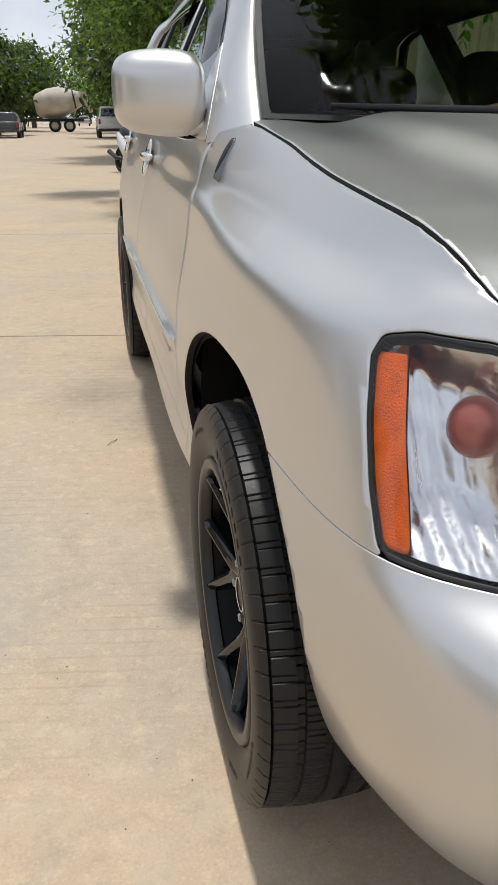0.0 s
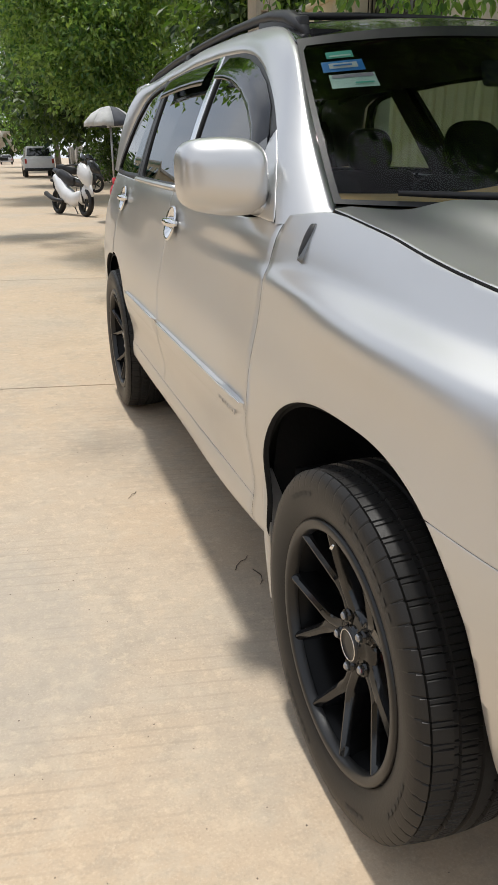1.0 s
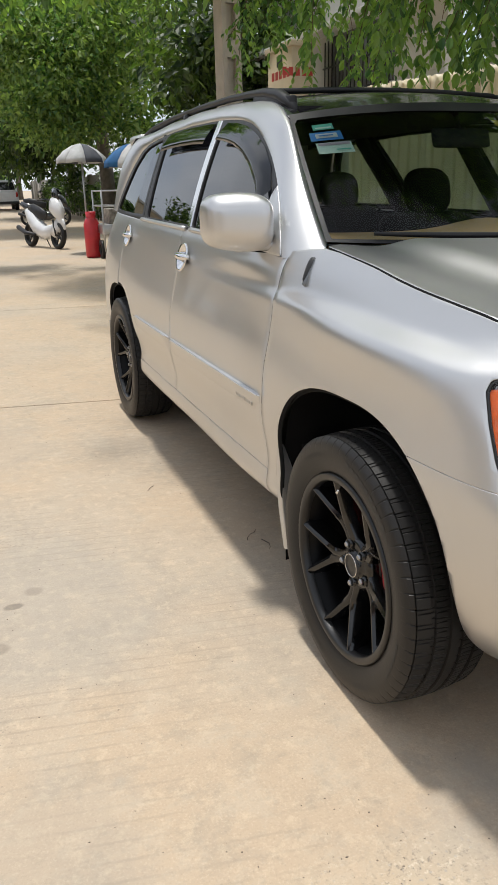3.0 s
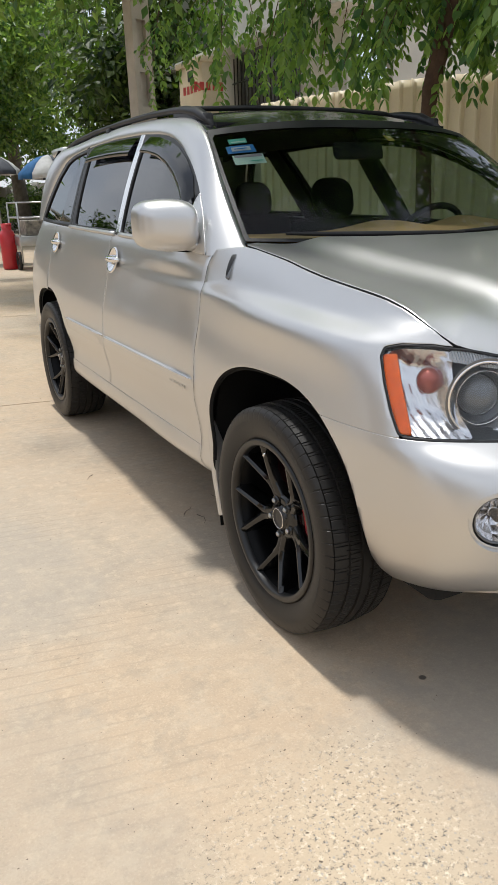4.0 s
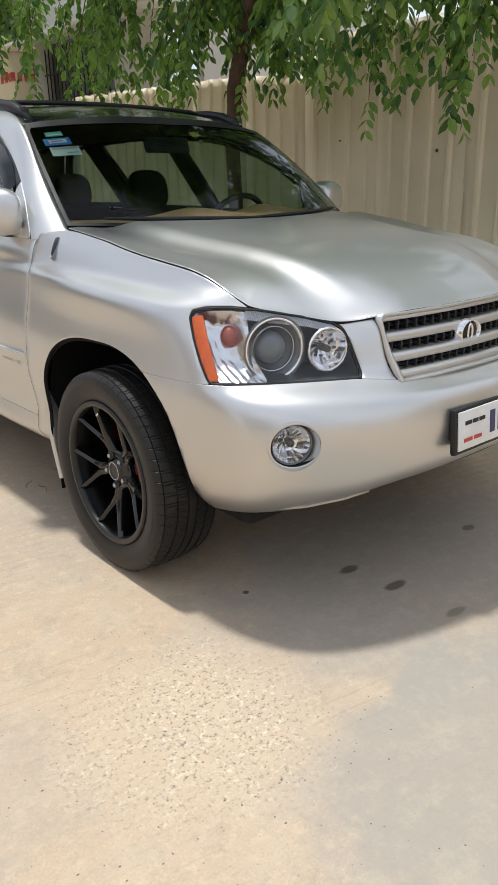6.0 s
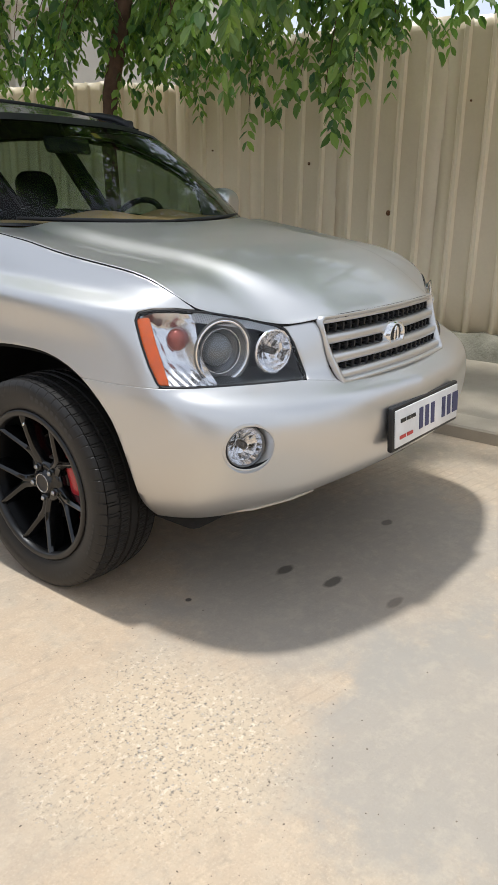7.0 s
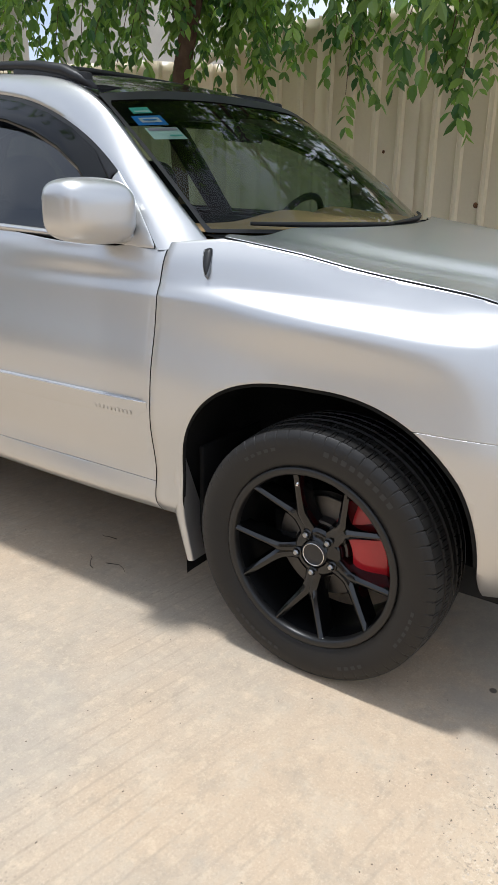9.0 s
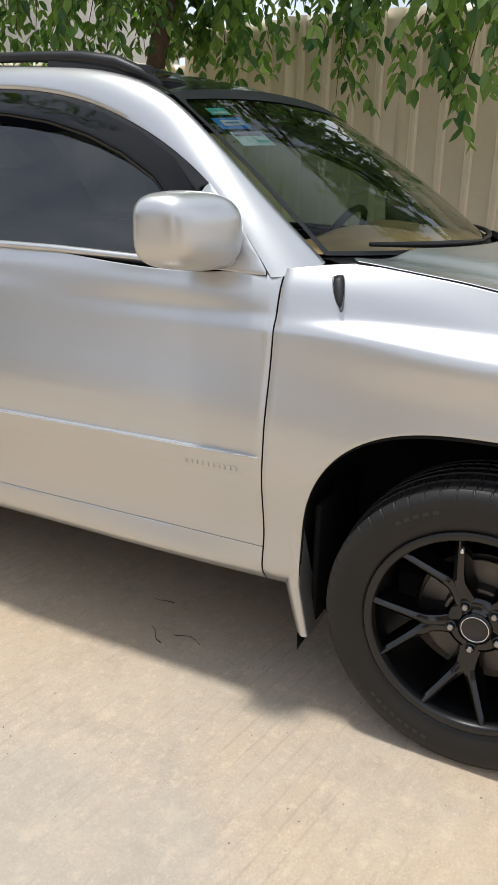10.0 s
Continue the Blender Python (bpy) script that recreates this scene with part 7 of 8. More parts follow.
# the last end carries the added clump
for e in ((-1.35, 2.95, 4.4), (-1.1, 2.75, 4.3), (-0.95, 2.6, 4.5), (-0.70, 1.30, 4.6)):
    sweep(bm, [(0.4, 6.0, 4.8), (-0.3, 4.6, 4.8), e], [0.02, 0.012, 0.004], 6)
part("branch", bm, BARK, bough)

# ---- concrete pole ----
pole = thing("utility_pole", "tapered rectangular concrete utility pole with recessed panels", "pole", (1.95, 8.6, 0))
bm = bmesh.new()
H = 9.0


def pole_piece(name, x0, x1, y0, y1, z0, z1):
    """A length of the shaft, tapering upwards."""
    bm_ = cube(bmesh.new(), x0, x1, y0, y1, z0, z1)
    for v in bm_.verts:
        f = 1 - 0.036 * v.co.z
        v.co.x *= f
        v.co.y *= f
    return part(name, bm_, POLE, pole, smooth=False)


bm.free()
pole_piece("side_post", -0.155, -0.08, -0.115, 0.115, 0, H)
pole_piece("side_post", 0.08, 0.155, -0.115, 0.115, 0, H)
pole_piece("web", -0.08, 0.08, -0.03, 0.03, 0, H)
pole_piece("rung", -0.08, 0.08, -0.113, 0.113, 0, 2.0)
for k in range(11):
    pole_piece("rung", -0.08, 0.08, -0.113, 0.113, 2.22 + 0.62 * k, 2.42 + 0.62 * k)
pole.rotation_euler = (0, radians(-0.8), radians(12))

# ---- house behind the fence ----
house = thing("house", "pale plastered house with a barred window behind a cream gate pillar", "house", (5.5, 10.0, 0))


def hb(name, x0, x1, y0, y1, z0, z1, m, label="", parent=None, bevel=0.006):
    return boxed(name, x0 - 5.5, x1 - 5.5, y0 - 10, y1 - 10, z0, z1, m, parent or house, bevel, label)


hb("wall", 4.30, 4.45, 7.2, 14.5, 0, 2.62, WALL)
hb("wall", 4.30, 4.45, 7.2, 8.4, 2.62, 3.50, WALL)
hb("wall", 4.30, 4.45, 10.5, 14.5, 2.62, 3.50, WALL)
hb("wall", 4.9, 9.0, 7.0, 7.15, 0, 7.0, WALL)
hb("upper_wall", 5.2, 5.35, 7.15, 15.0, 3.5, 7.0, WALL)
hb("ledge", 3.95, 5.3, 6.9, 15.0, 3.50, 3.58, mat("pale_ledge", (0.66, 0.66, 0.64), 0.7), "pale roof ledge")
win = hb("window", 4.40, 4.42, 8.4, 10.5, 2.62, 3.50, mat("window_dim", (0.20, 0.21, 0.22), 0.25), "dim window behind bars")
for k in range(17):
    y = 8.45 + k * 0.125
    hb("bar", 4.24, 4.256, y - 0.008, y + 0.008, 2.55, 3.40, IRON, "", win, 0.0)
for z in (2.62, 3.02):
    hb("bar", 4.23, 4.25, 8.4, 10.5, z - 0.012, z + 0.012, IRON, "", win, 0.0)
gate = thing("gate_pillar", "cream gate pillar with red painted marks", "pillar", (3.6, 10.4, 0))
boxed("pillar", -0.18, 0.18, -0.48, 0.48, 0, 3.25, CREAM, gate, 0.012)
boxed("cap", -0.22, 0.22, -0.52, 0.52, 3.25, 3.33, CREAM, gate, 0.01)
bm = bmesh.new()
for k in range(5):
    cube(bm, -0.34 + k * 0.11, -0.27 + k * 0.11, -0.486, -0.482, 2.84, 2.96)
    cube(bm, -0.1875, -0.183, -0.40 + k * 0.15, -0.30 + k * 0.15, 2.84, 2.96)
part("red_bars", bm, REDINK, gate, smooth=False)
boxed("opening", -0.1865, -0.18, -0.12, 0.10, 3.02, 3.18, IRON, gate, 0.002)
yard = thing("yard_wall", "grey yard wall with upright planks along the road", "wall", (4.3, 14, 0), kind="structure")
yard.name = "wall_yard"
for k in range(46):
    y = k * 1.05
    boxed("plank_panel", -0.03 + 0.02 * (k % 3), 0.03 + 0.02 * (k % 3), y, y + 1.02, 0, 1.75 + 0.12 * ((k * 7) % 5) / 5, GREYWALL if k % 4 else WALL, yard, 0.006)
lv = Leaves(61)
bush = thing("roadside_bushes", "low tangled bushes along the yard wall", "bush", (0, 0, 0))
for k in range(14):
    lv.cloud((3.7 + 0.3 * (k % 2), 14.5 + 2.6 * k, 0.7 + 0.3 * (k % 3)), (0.5, 1.2, 0.7), 700, 0.16, 14)
tagged(lv.ob("leaves", LEAF_DARK, bush), kind="stuff")
bm = bmesh.new()
for k in range(14):
    for d in (-0.5, 0.1, 0.6):
        sweep(bm, [(3.8, 14.5 + 2.6 * k + d, 0), (3.75, 14.5 + 2.6 * k + d * 1.3, 0.5), (3.7, 14.5 + 2.6 * k + d * 1.5, 1.0)], [0.02, 0.014, 0.006], 5)
tagged(part("stems", bm, GREYBARK, bush), kind="stuff")

# far left: block of flats with an awning
flat = thing("apartment_block", "beige multi-storey building with a green awning", "building", (-14.5, 70, 0))
boxed("wall", -6, 6, -8, 14, 0, 9.2, CREAM, flat, 0.02)
boxed("roof", -6.3, 6.3, -8.3, 14.3, 9.2, 9.5, WALL, flat, 0.02)
for fl in range(3):
    for k in range(6):
        boxed("window", 5.99, 6.03, -6.5 + 3.3 * k, -5.0 + 3.3 * k, 1.4 + 2.9 * fl, 2.9 + 2.9 * fl, DARKGLASS, flat, 0.01)
bm = bmesh.new()
vs = [bm.verts.new(p) for p in ((6.0, -8, 8.0), (6.0, 10, 8.0), (7.6, 10, 6.9), (7.6, -8, 6.9))]
bm.faces.new(vs)
part("awning", bm, mat("green_awning", (0.04, 0.30, 0.24), 0.7), flat, "green sloping awning")

# houses and trees across the road, seen mirrored in the side glass and the paint
TILE = mat("dull_red_roof", (0.22, 0.10, 0.07), 0.8, vary=0.25, scale=3, fine=40)


def street_house(x, y, w, d, h, wall, label):
    """A plain two-storey house with a gabled roof, door and windows towards the road (+x)."""
    t = thing("street_house", label, "house", (x, y, 0), "houses across the road")
    boxed("wall", -w / 2, w / 2, -d / 2, d / 2, 0, h, wall, t, 0.02)
    bm = bmesh.new()
    rows = [[bm.verts.new((px, py, pz)) for px, pz in ((-w / 2 - 0.5, h - 0.1), (0, h + w * 0.28), (w / 2 + 0.5, h - 0.1))] for py in (-d / 2 - 0.4, d / 2 + 0.4)]
    for i in range(2):
        bm.faces.new((rows[0][i], rows[0][i + 1], rows[1][i + 1], rows[1][i]))
    bm.faces.new(rows[0][::-1])
    bm.faces.new(rows[1])
    rf = part("roof", bm, TILE, t, smooth=False)
    rf.modifiers.new("thickness", "SOLIDIFY").thickness = 0.12
    for z in (1.0, 3.6):
        for k in range(3):
            yy = -d / 2 + d * (k + 0.5) / 3
            if z < 2 and k == 1:
                boxed("door", w / 2 - 0.02, w / 2 + 0.04, yy - 0.5, yy + 0.5, 0, 2.1, DARK_PAINT, t, 0.01)
            elif z + 1.3 < h:
                wn_ = boxed("window", w / 2 - 0.02, w / 2 + 0.03, yy - 0.7, yy + 0.7, z, z + 1.3, DARKGLASS, t, 0.01)
                boxed("sill", w / 2, w / 2 + 0.12, yy - 0.8, yy + 0.8, z - 0.08, z, WALL, wn_, 0.01)
    return t


street_house(-19.0, 20.0, 7.0, 9.0, 5.4, WALL, "pale two-storey house with a dull red gabled roof")
street_house(-20.0, 34.0, 8.0, 10.0, 5.8, GREYWALL, "grey two-storey house with a dull red gabled roof")
street_house(-19.5, 4.0, 7.0, 9.0, 5.2, CREAM, "cream two-storey house with a dull red gabled roof")
street_house(-20.0, -12.0, 8.0, 10.0, 5.6, WALL, "pale two-storey house with a dull red gabled roof")
# ---- street stall: umbrellas, cart, red plastic item ----


def umbrella(x, y, top, r, gores, label):
    u = thing("parasol", label, "umbrella", (x, y, 0), "parasols of the stall")
    bm = bmesh.new()
    sweep(bm, [(0, 0, 0), (0, 0, top)], 0.02, 8)
    part("pole", bm, STEELPIPE, u)
    n = len(gores)
    for k in range(n):
        bm = bmesh.new()
        a0, a1 = 2 * math.pi * k / n, 2 * math.pi * (k + 1) / n
        rows = []
        for f, z in ((0.02, 0.0), (0.35, -0.06), (0.7, -0.22), (1.0, -0.46), (1.02, -0.60)):
            rows.append([bm.verts.new((r * f * math.cos(a), r * f * math.sin(a), top + z * r * 1.25 + (0.03 * r if q == 1 and f > 0.9 else 0))) for q, a in enumerate((a0, (a0 + a1) / 2, a1))])
        for p, q in zip(rows, rows[1:]):
            for i in range(2):
                bm.faces.new((p[i], p[i + 1], q[i + 1], q[i]))
        ob = part("canopy_gore", bm, gores[k], u)
        ob.modifiers.new("thickness", "SOLIDIFY").thickness = 0.004
    return u


umbrella(0.85, 14.6, 2.12, 0.5, [CANVAS_W, CANVAS_W, CANVAS_D, CANVAS_W, CANVAS_W, CANVAS_W, CANVAS_D, CANVAS_W], "grey and black parasol on a pole")
umbrella(1.72, 13.6, 2.08, 0.6, [CANVAS_W, CANVAS_D, CANVAS_W, CANVAS_B, CANVAS_B, CANVAS_W, CANVAS_D, CANVAS_W], "blue and white parasol on a pole")
cart = thing("food_cart", "steel street food cart with a glass case frame", "cart", (1.25, 13.2, 0))
bm = bmesh.new()
cube(bm, -0.42, 0.42, -0.5, 0.5, 0.45, 0.62, 0.01)
part("tray", bm, STEELPIPE, cart, angle=30)
for x in (-0.4, 0.4):
    for y in (-0.48, 0.48):
        bm = bmesh.new()
        sweep(bm, [(x, y, 0.14), (x, y, 1.22)], 0.017, 8)
        part("upright", bm, STEELPIPE, cart)
for z in (0.95, 1.22):
    bm = bmesh.new()
    sweep(bm, [(-0.4, -0.48, z), (0.4, -0.48, z), (0.4, 0.48, z), (-0.4, 0.48, z), (-0.4, -0.48, z)], 0.015, 6)
    part("frame_ring", bm, STEELPIPE, cart)
for x in (-0.42, 0.42):
    bm = bmesh.new()
    lathe(bm, [(-0.03, 0.1), (-0.03, 0.17), (0.03, 0.17), (0.03, 0.1)], 20, "x", Matrix.Translation((x, -0.25, 0.17)), closed=True)
    part("cart_wheel", bm, RUBBER, cart)
bm = bmesh.new()
cube(bm, -0.25, 0.25, -0.3, 0.3, 0.62, 0.90, 0.03)
part("glass_case", bm, mat("stall_goods", (0.30, 0.27, 0.22), 0.6, vary=0.4, scale=14), cart, angle=30)
# turned cylinder standing in for a red plastic item of unclear shape
red_item = thing("red_plastic_item", "red plastic item by the cart, shaped as a cylinder", "cylinder", (0.72, 13.3, 0))
bm = bmesh.new()
lathe(bm, [(0.0, 0.001), (0.0, 0.13), (0.04, 0.15), (0.62, 0.15), (0.72, 0.11), (0.76, 0.05), (0.80, 0.045), (0.82, 0.001)], 24, "z")
part("body", bm, REDPLASTIC, red_item)
bm = bmesh.new()
lathe(bm, [(0.72, 0.09), (0.85, 0.10), (0.85, 0.085), (0.73, 0.075)], 20, "z")
part("collar", bm, REDPLASTIC, red_item)

# ---- scooters ----


def scooter(x, y, turn, paint, label):
    s = thing("motor_scooter", label, "scooter", (x, y, 0), "parked scooters")
    s.rotation_euler = (0, radians(7), radians(turn))
    for wy, nm in ((-0.64, "front_wheel"), (0.62, "rear_wheel")):
        bm = bmesh.new()
        lathe(bm, [(-0.05, 0.20), (-0.06, 0.25), (-0.03, 0.285), (0.03, 0.285), (0.06, 0.25), (0.05, 0.20)], 28, "x", Matrix.Translation((0, wy, 0.285)), closed=True)
        w = part(nm, bm, RUBBER, s)
        for k in range(5):
            bm = bmesh.new()
            t = 2 * math.pi * k / 5
            sweep(bm, [(0, wy, 0.285), (0, wy + 0.2 * math.cos(t), 0.285 + 0.2 * math.sin(t))], [0.03, 0.014], 6)
            part("spoke", bm, IRON, w)
    bm = bmesh.new()
    sweep(bm, [(0, -0.45, 0.42), (0, -0.1, 0.33), (0, 0.25, 0.42), (0, 0.55, 0.62), (0, 0.85, 0.80)], [0.12, 0.16, 0.19, 0.17, 0.07], 12, flat=0.8, up=(1, 0, 0))
    part("body_shell", bm, paint, s)
    bm = bmesh.new()
    sweep(bm, [(0, -0.80, 0.62), (0, -0.66, 0.78), (0, -0.48, 0.92), (0, -0.36, 1.02)], [0.05, 0.17, 0.20, 0.12], 12, flat=0.7, up=(1, 0, 0))
    part("front_fairing", bm, paint, s)
    bm = bmesh.new()
    sweep(bm, [(0, -0.66, 0.55), (0, -0.52, 0.45), (0, -0.42, 0.30)], [0.12, 0.15, 0.12], 10, flat=0.6, up=(1, 0, 0))
    part("leg_shield", bm, paint, s)
    bm = bmesh.new()
    sweep(bm, [(0, -0.92, 0.44), (0, -0.80, 0.585), (0, -0.60, 0.60), (0, -0.40, 0.47)], [0.05, 0.085, 0.085, 0.05], 10, flat=0.45, up=(1, 0, 0))
    part("front_mudguard", bm, paint, s)
    bm = bmesh.new()
    sweep(bm, [(0, -0.05, 0.70), (0, 0.2, 0.75), (0, 0.55, 0.84), (0, 0.75, 0.88)], [0.10, 0.14, 0.13, 0.06], 10, flat=0.45, up=(1, 0, 0))
    part("saddle", bm, IRON, s)
    bm = bmesh.new()
    sweep(bm, [(0, -0.52, 1.0), (0, -0.42, 1.18), (0, -0.36, 1.28)], [0.15, 0.13, 0.06], 10, flat=0.25, up=(1, 0, 0))
    part("windscreen", bm, DARKGLASS, s)
    bm = bmesh.new()
    sweep(bm, [(-0.34, -0.28, 1.0), (-0.18, -0.36, 1.04), (0, -0.38, 1.03), (0.18, -0.36, 1.04), (0.34, -0.28, 1.0)], 0.017, 8)
    part("handlebar", bm, IRON, s)
    for e in (-1, 1):
        bm = bmesh.new()
        sweep(bm, [(e * 0.24, -0.36, 1.04), (e * 0.30, -0.40, 1.17), (e * 0.33, -0.40, 1.20)], [0.006, 0.006, 0.05], 8)
        part("mirror", bm, IRON, s)
        bm = bmesh.new()
        sweep(bm, [(e * 0.07, -0.64, 0.285), (e * 0.07, -0.50, 0.62)], 0.02, 8)
        part("fork", bm, IRON, s)
    bm = bmesh.new()
    sweep(bm, [(-0.13, 0.2, 0.28), (-0.17, 0.55, 0.30), (-0.18, 0.92, 0.42)], [0.03, 0.05, 0.055], 10)
    part("exhaust", bm, IRON, s)
    bm = bmesh.new()
    sweep(bm, [(0.05, 0.1, 0.3), (0.22, 0.12, 0.02)], 0.012, 6)
    part("side_stand", bm, IRON, s)
    return s


scooter(0.12, 16.4, 22, WHITE_PAINT, "white motor scooter parked at the roadside")
scooter(1.35, 27.0, 70, DARK_PAINT, "dark motor scooter parked at the roadside")

# ---- other vehicles far down the street ----


def loft_car(name, label, x, y, turn, paint, L, W, belt, roof, roof_y, category, canopy=False):
    c = thing(name, label, category, (x, y, 0), "vehicles down the street")
    c.rotation_euler.z = radians(turn)
    bm = bmesh.new()
    cube(bm, -W / 2, W / 2, -L / 2, L / 2, 0.38, belt, 0.10, 3)
    body = part("body", bm, paint, c, angle=45)
    bm = bmesh.new()
    cube(bm, -W / 2 + 0.08, W / 2 - 0.08, roof_y[0], roof_y[1], belt - 0.05, roof, 0.10, 3)
    for v in bm.verts:
        if v.co.z > belt + 0.15:
            v.co.x *= 0.84
            v.co.y = (roof_y[0] + roof_y[1]) / 2 + (v.co.y - (roof_y[0] + roof_y[1]) / 2) * 0.86
    cab = part("cabin", bm, paint, c, angle=45)
    for e in (-1, 1):
        yy = roof_y[0] if e < 0 else roof_y[1]
        bm = bmesh.new()
        yt = (roof_y[0] + roof_y[1]) / 2 + (yy - (roof_y[0] + roof_y[1]) / 2) * 0.88
        vs = [bm.verts.new(p) for p in ((-W * 0.40, yy + e * 0.015 - e * 0.02, belt + 0.06), (W * 0.40, yy + e * 0.015 - e * 0.02, belt + 0.06), (W * 0.35, yt + e * 0.05, roof - 0.12), (-W * 0.35, yt + e * 0.05, roof - 0.12))]
        bm.faces.new(vs if e < 0 else vs[::-1])
        part("window", bm, DARKGLASS, cab)
        bm = bmesh.new()
        ym = sorted(roof_y)
        vs = [bm.verts.new(p) for p in ((e * (W / 2 - 0.065), ym[0] + 0.3, belt + 0.05), (e * (W / 2 - 0.065), ym[1] - 0.3, belt + 0.05), (e * (W / 2 - 0.165), ym[1] - 0.5, roof - 0.1), (e * (W / 2 - 0.165), ym[0] + 0.45, roof - 0.1))]
        bm.faces.new(vs if e > 0 else vs[::-1])
        part("window", bm, DARKGLASS, cab)
        for yw in (-L * 0.31, L * 0.31):
            bm = bmesh.new()
            lathe(bm, [(-0.11, 0.2), (-0.11, 0.34), (0.11, 0.34), (0.11, 0.2)], 24, "x", Matrix.Translation((e * (W / 2 - 0.1), yw, 0.345)), closed=True)
            w = part("wheel", bm, RUBBER, c)
        bm = bmesh.new()
        cube(bm, e * W * 0.44 - 0.06, e * W * 0.44 + 0.06, -L / 2 - 0.015, -L / 2 + 0.04, belt - 0.35, belt - 0.08, 0.01)
        part("tail_lamp", bm, mat("tail_lamp_red", (0.4, 0.03, 0.02), 0.3), body)
    bm = bmesh.new()
    cube(bm, -W / 2, W / 2, -L / 2 - 0.08, -L / 2 + 0.05, 0.38, 0.55, 0.03)
    part("bumper", bm, IRON if canopy else paint, c, angle=40)
    return c


loft_car("pickup_truck", "white pickup truck with a canopy over its bed", 1.25, 50.4, 0, WHITE_PAINT, 5.0, 1.8, 1.15, 1.78, (-2.4, 0.9), "truck", True)
loft_car("car", "dark parked hatchback at the roadside", -5.2, 51.5, 0, DARK_PAINT, 4.2, 1.75, 0.95, 1.48, (-1.9, 1.0), "car")
loft_car("car", "white car far down the street", -2.6, 118.0, 0, WHITE_PAINT, 4.4, 1.8, 0.95, 1.45, (-1.6, 1.0), "car")
loft_car("car", "pale grey car far down the street", 0.6, 128.0, 0, mat("pale_grey_paint", (0.4, 0.4, 0.4), 0.3, coat=0.6), 4.4, 1.8, 0.95, 1.45, (-1.6, 1.0), "car")

# concrete mixer standing across the far end of the street
mixer = thing("concrete_mixer_truck", "concrete mixer truck with a dusty off-white drum crossing the street", "truck", (-2.25, 72.0, 0), "vehicles down the street")
DRUM = mat("dusty_drum_paint", (0.56, 0.52, 0.45), 0.7, vary=0.3, scale=1.2, fine=9, second=(0.40, 0.35, 0.28))
bm = bmesh.new()
lathe(bm, [(-2.02, 0.05), (-2.0, 0.62), (-1.75, 0.95), (-0.75, 1.22), (0.05, 1.24), (0.2, 1.23), (1.45, 0.80), (1.95, 0.62), (1.98, 0.56), (1.9, 0.52), (1.6, 0.05)], 40, "x", Matrix.Translation((0, 0, 2.38)) @ Matrix.Rotation(radians(-9), 4, "Y"))
drum = part("drum", bm, DRUM, mixer, "dusty off-white mixing drum", angle=50)
bm = bmesh.new()
lathe(bm, [(1.36, 0.78), (1.36, 0.88), (1.48, 0.86), (1.48, 0.76)], 40, "x", Matrix.Translation((0, 0, 2.38)) @ Matrix.Rotation(radians(-9), 4, "Y"), closed=True)
part("ring", bm, IRON, drum)
for e in (-1, 1):
    bm = bmesh.new()
    cube(bm, -5.4, 2.15, e * 0.42 - 0.06, e * 0.42 + 0.06, 0.85, 1.10, 0.015)
    part("chassis_rail", bm, IRON, mixer, angle=40)
    bm = bmesh.new()
    cube(bm, -1.25, 1.75, e * 1.0 - 0.25, e * 1.0 + 0.25, 1.12, 1.17, 0.02)
    part("mudguard", bm, IRON, mixer, angle=40)
    bm = bmesh.new()
    sweep(bm, [(1.15, e * 0.5, 1.05), (1.75, e * 0.5, 2.3), (2.0, e * 0.42, 3.2)], 0.06, 8)
    part("drum_support", bm, DRUM, mixer)
    for xw in (-4.1, -0.42, 0.84):
        bm = bmesh.new()
        at = Matrix.Translation((xw, e * 1.02, 0.52))
        lathe(bm, [(-0.16, 0.30), (-0.17, 0.44), (-0.12, 0.52), (0.12, 0.52), (0.17, 0.44), (0.16, 0.30)], 28, "y", at, closed=True)
        w = part("wheel", bm, RUBBER, mixer)
        bm = bmesh.new()
        lathe(bm, [(e * 0.02, 0.01), (e * 0.08, 0.12), (e * 0.05, 0.20), (e * 0.13, 0.30), (e * 0.10, 0.31)], 24, "y", at)
        part("rim", bm, DRUM, w)
bm = bmesh.new()
lathe(bm, [(2.75, 0.30), (3.25, 0.55), (3.25, 0.52), (2.78, 0.27)], 20, "z", Matrix.Translation((2.25, 0, 0)), closed=True)
part("hopper", bm, DRUM, mixer)
bm = bmesh.new()
sweep(bm, [(2.3, 0, 2.8), (2.6, 0, 2.1), (2.85, 0, 1.6)], [0.22, 0.2, 0.18], 10)
part("chute", bm, DRUM, mixer)
bm = bmesh.new()
cube(bm, -5.6, -3.5, -1.2, 1.2, 0.75, 2.85, 0.12, 3)
cab = part("cab", bm, WHITE_PAINT, mixer, "white truck cab", angle=45)
for e in (-1, 1):
    bm = bmesh.new()
    cube(bm, -5.2, -4.2, e * 1.2 - 0.008, e * 1.2 + 0.008, 1.85, 2.6, 0.006)
    part("window", bm, DARKGLASS, cab)
bm = bmesh.new()
cube(bm, -5.615, -5.595, -1.0, 1.0, 1.75, 2.65, 0.006)
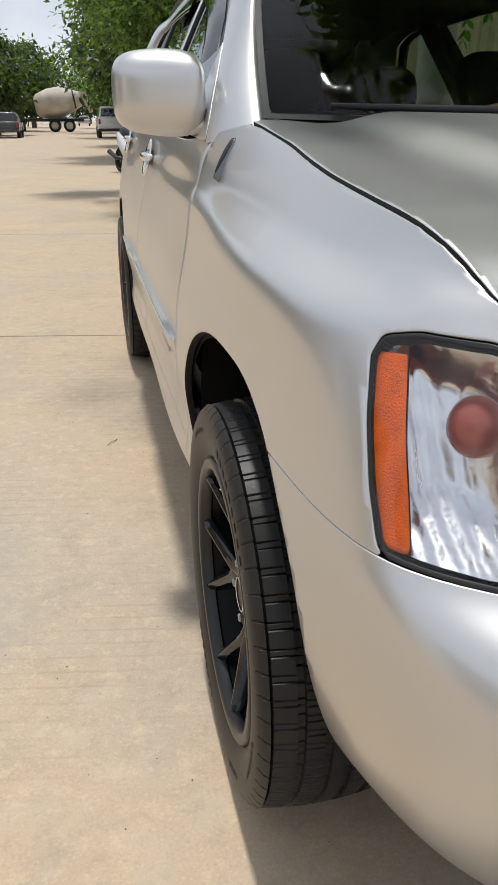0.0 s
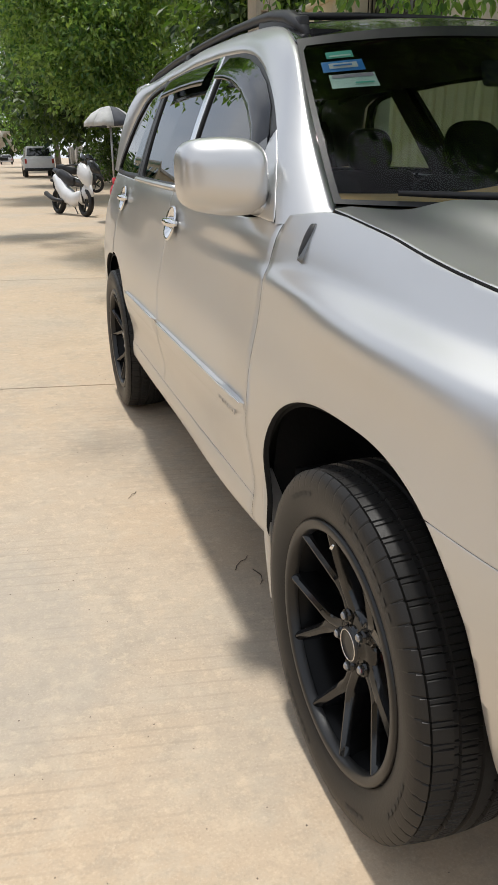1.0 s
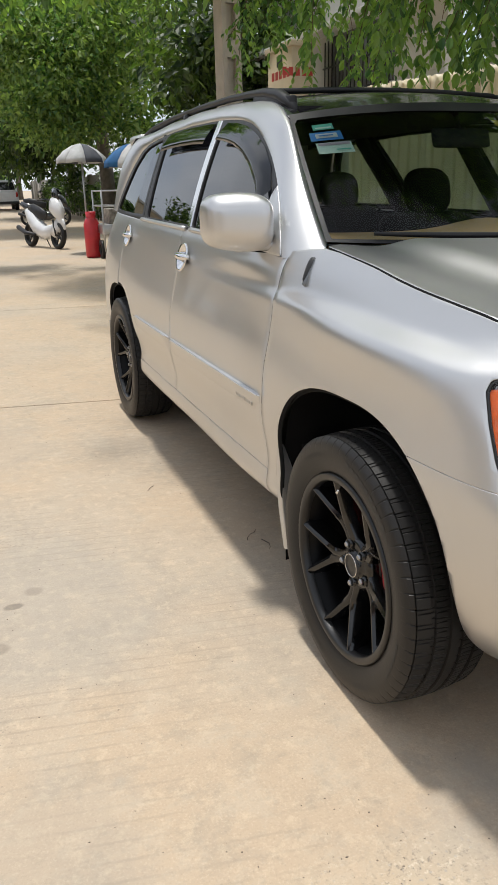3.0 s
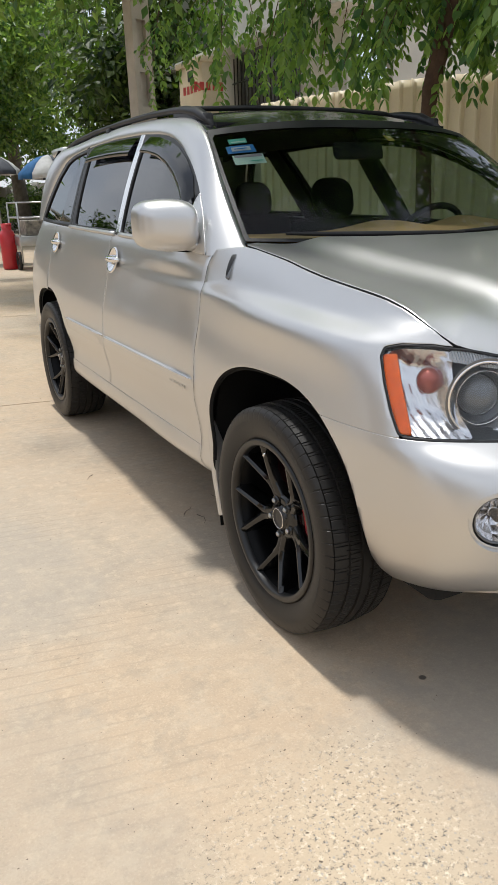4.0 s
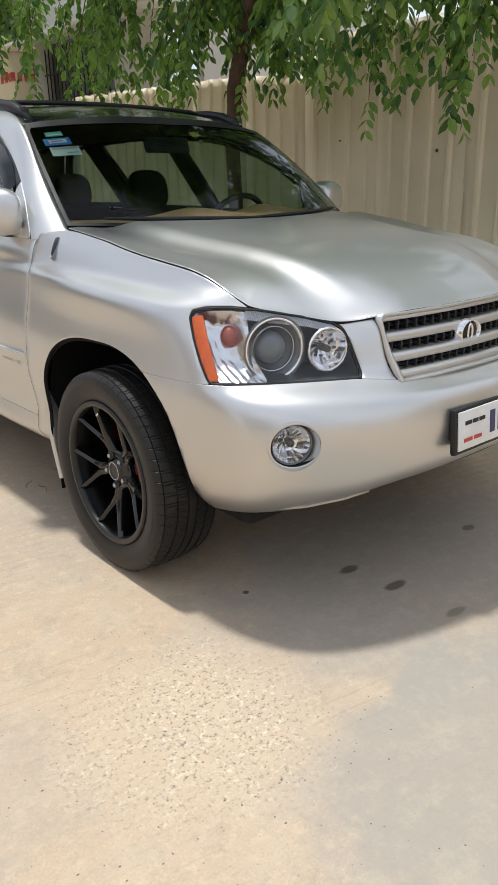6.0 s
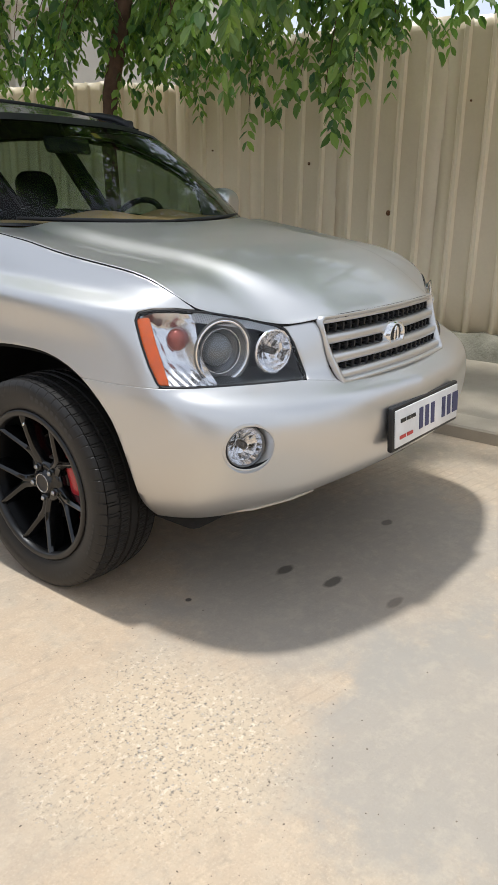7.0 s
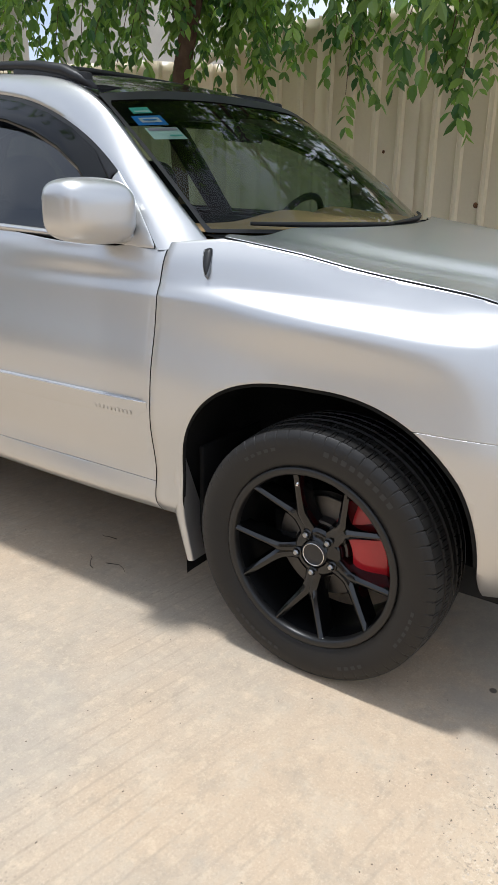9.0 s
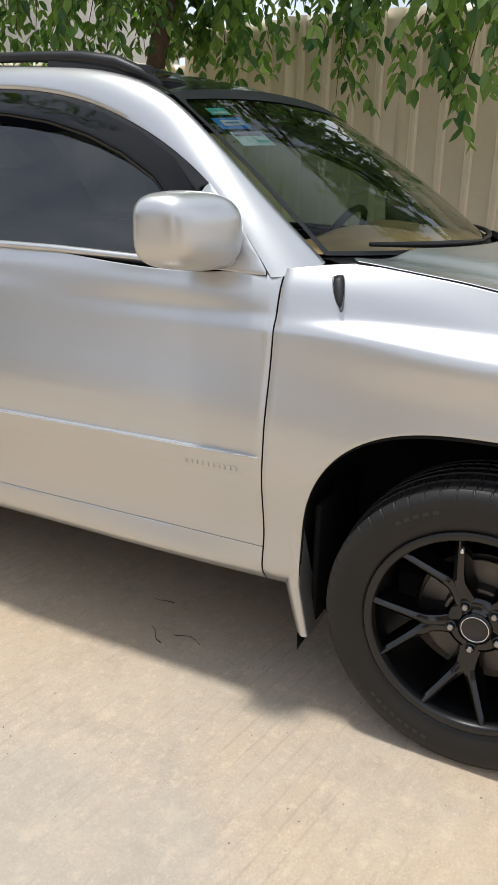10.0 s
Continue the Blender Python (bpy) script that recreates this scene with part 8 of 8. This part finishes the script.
part("windshield", bm, DARKGLASS, cab)

# ---- litter on the road ----
TWIG = mat("dry_twig", (0.06, 0.042, 0.03), 0.9)
rnd = random.Random(4)
for x, y, n, L in ((-0.80, 0.90, 2, 0.10), (-0.66, 0.95, 1, 0.07), (-1.05, 1.55, 1, 0.07)):
    t = thing("fallen_twig", "thin dry twig fallen on the concrete", "twig", (x, y, 0.0), "fallen twigs")
    for k in range(n):
        bm = bmesh.new()
        a = rnd.uniform(0, 6.28)
        p = Vector((rnd.uniform(-0.04, 0.04), rnd.uniform(-0.04, 0.04), 0.003))
        pts = [p]
        for i in range(4):
            a += rnd.uniform(-0.5, 0.5)
            pts.append(pts[-1] + Vector((math.cos(a), math.sin(a), 0)) * L / 4 + Vector((0, 0, 0.004 * (i == 1) - 0.004 * (i == 2))))
        sweep(bm, pts, [0.0014, 0.0013, 0.0011, 0.0009, 0.0007], 5)
        part("stem", bm, TWIG, t)
# loose grit, thickest on the worn patch in front of the wheel
r = np.random.default_rng(3)
n1, n2 = 320, 520
gx = np.r_[r.normal(-1.2, 0.20, n1), r.uniform(-2.6, -0.7, n2)]
gy_ = np.r_[r.normal(-0.85, 0.24, n1), r.uniform(-1.6, 4.5, n2)]
gs = np.r_[r.uniform(0.0010, 0.0030, n1), r.uniform(0.0010, 0.0028, n2)]
verts, faces = [], []
for x, y, s in zip(gx, gy_, gs):
    b = len(verts)
    a = r.uniform(0, 6.28)
    k = r.uniform(0.5, 1.6)
    for i in range(4):
        t = a + i * math.pi / 2
        verts.append((x + s * k * math.cos(t), y + s * math.sin(t) / k ** 0.5, 0.0))
    verts.append((x + r.normal(0, s * 0.2), y, s * r.uniform(0.5, 0.9)))
    faces += [(b, b + 1, b + 4), (b + 1, b + 2, b + 4), (b + 2, b + 3, b + 4), (b + 3, b, b + 4)]
grit = mesh_ob("road_grit", verts, faces, mat("grit_stone", (0.24, 0.19, 0.14), 0.9, vary=0.3, scale=60), None, False)
tagged(grit, "loose grit and small stones on the concrete", "grit", kind="stuff")
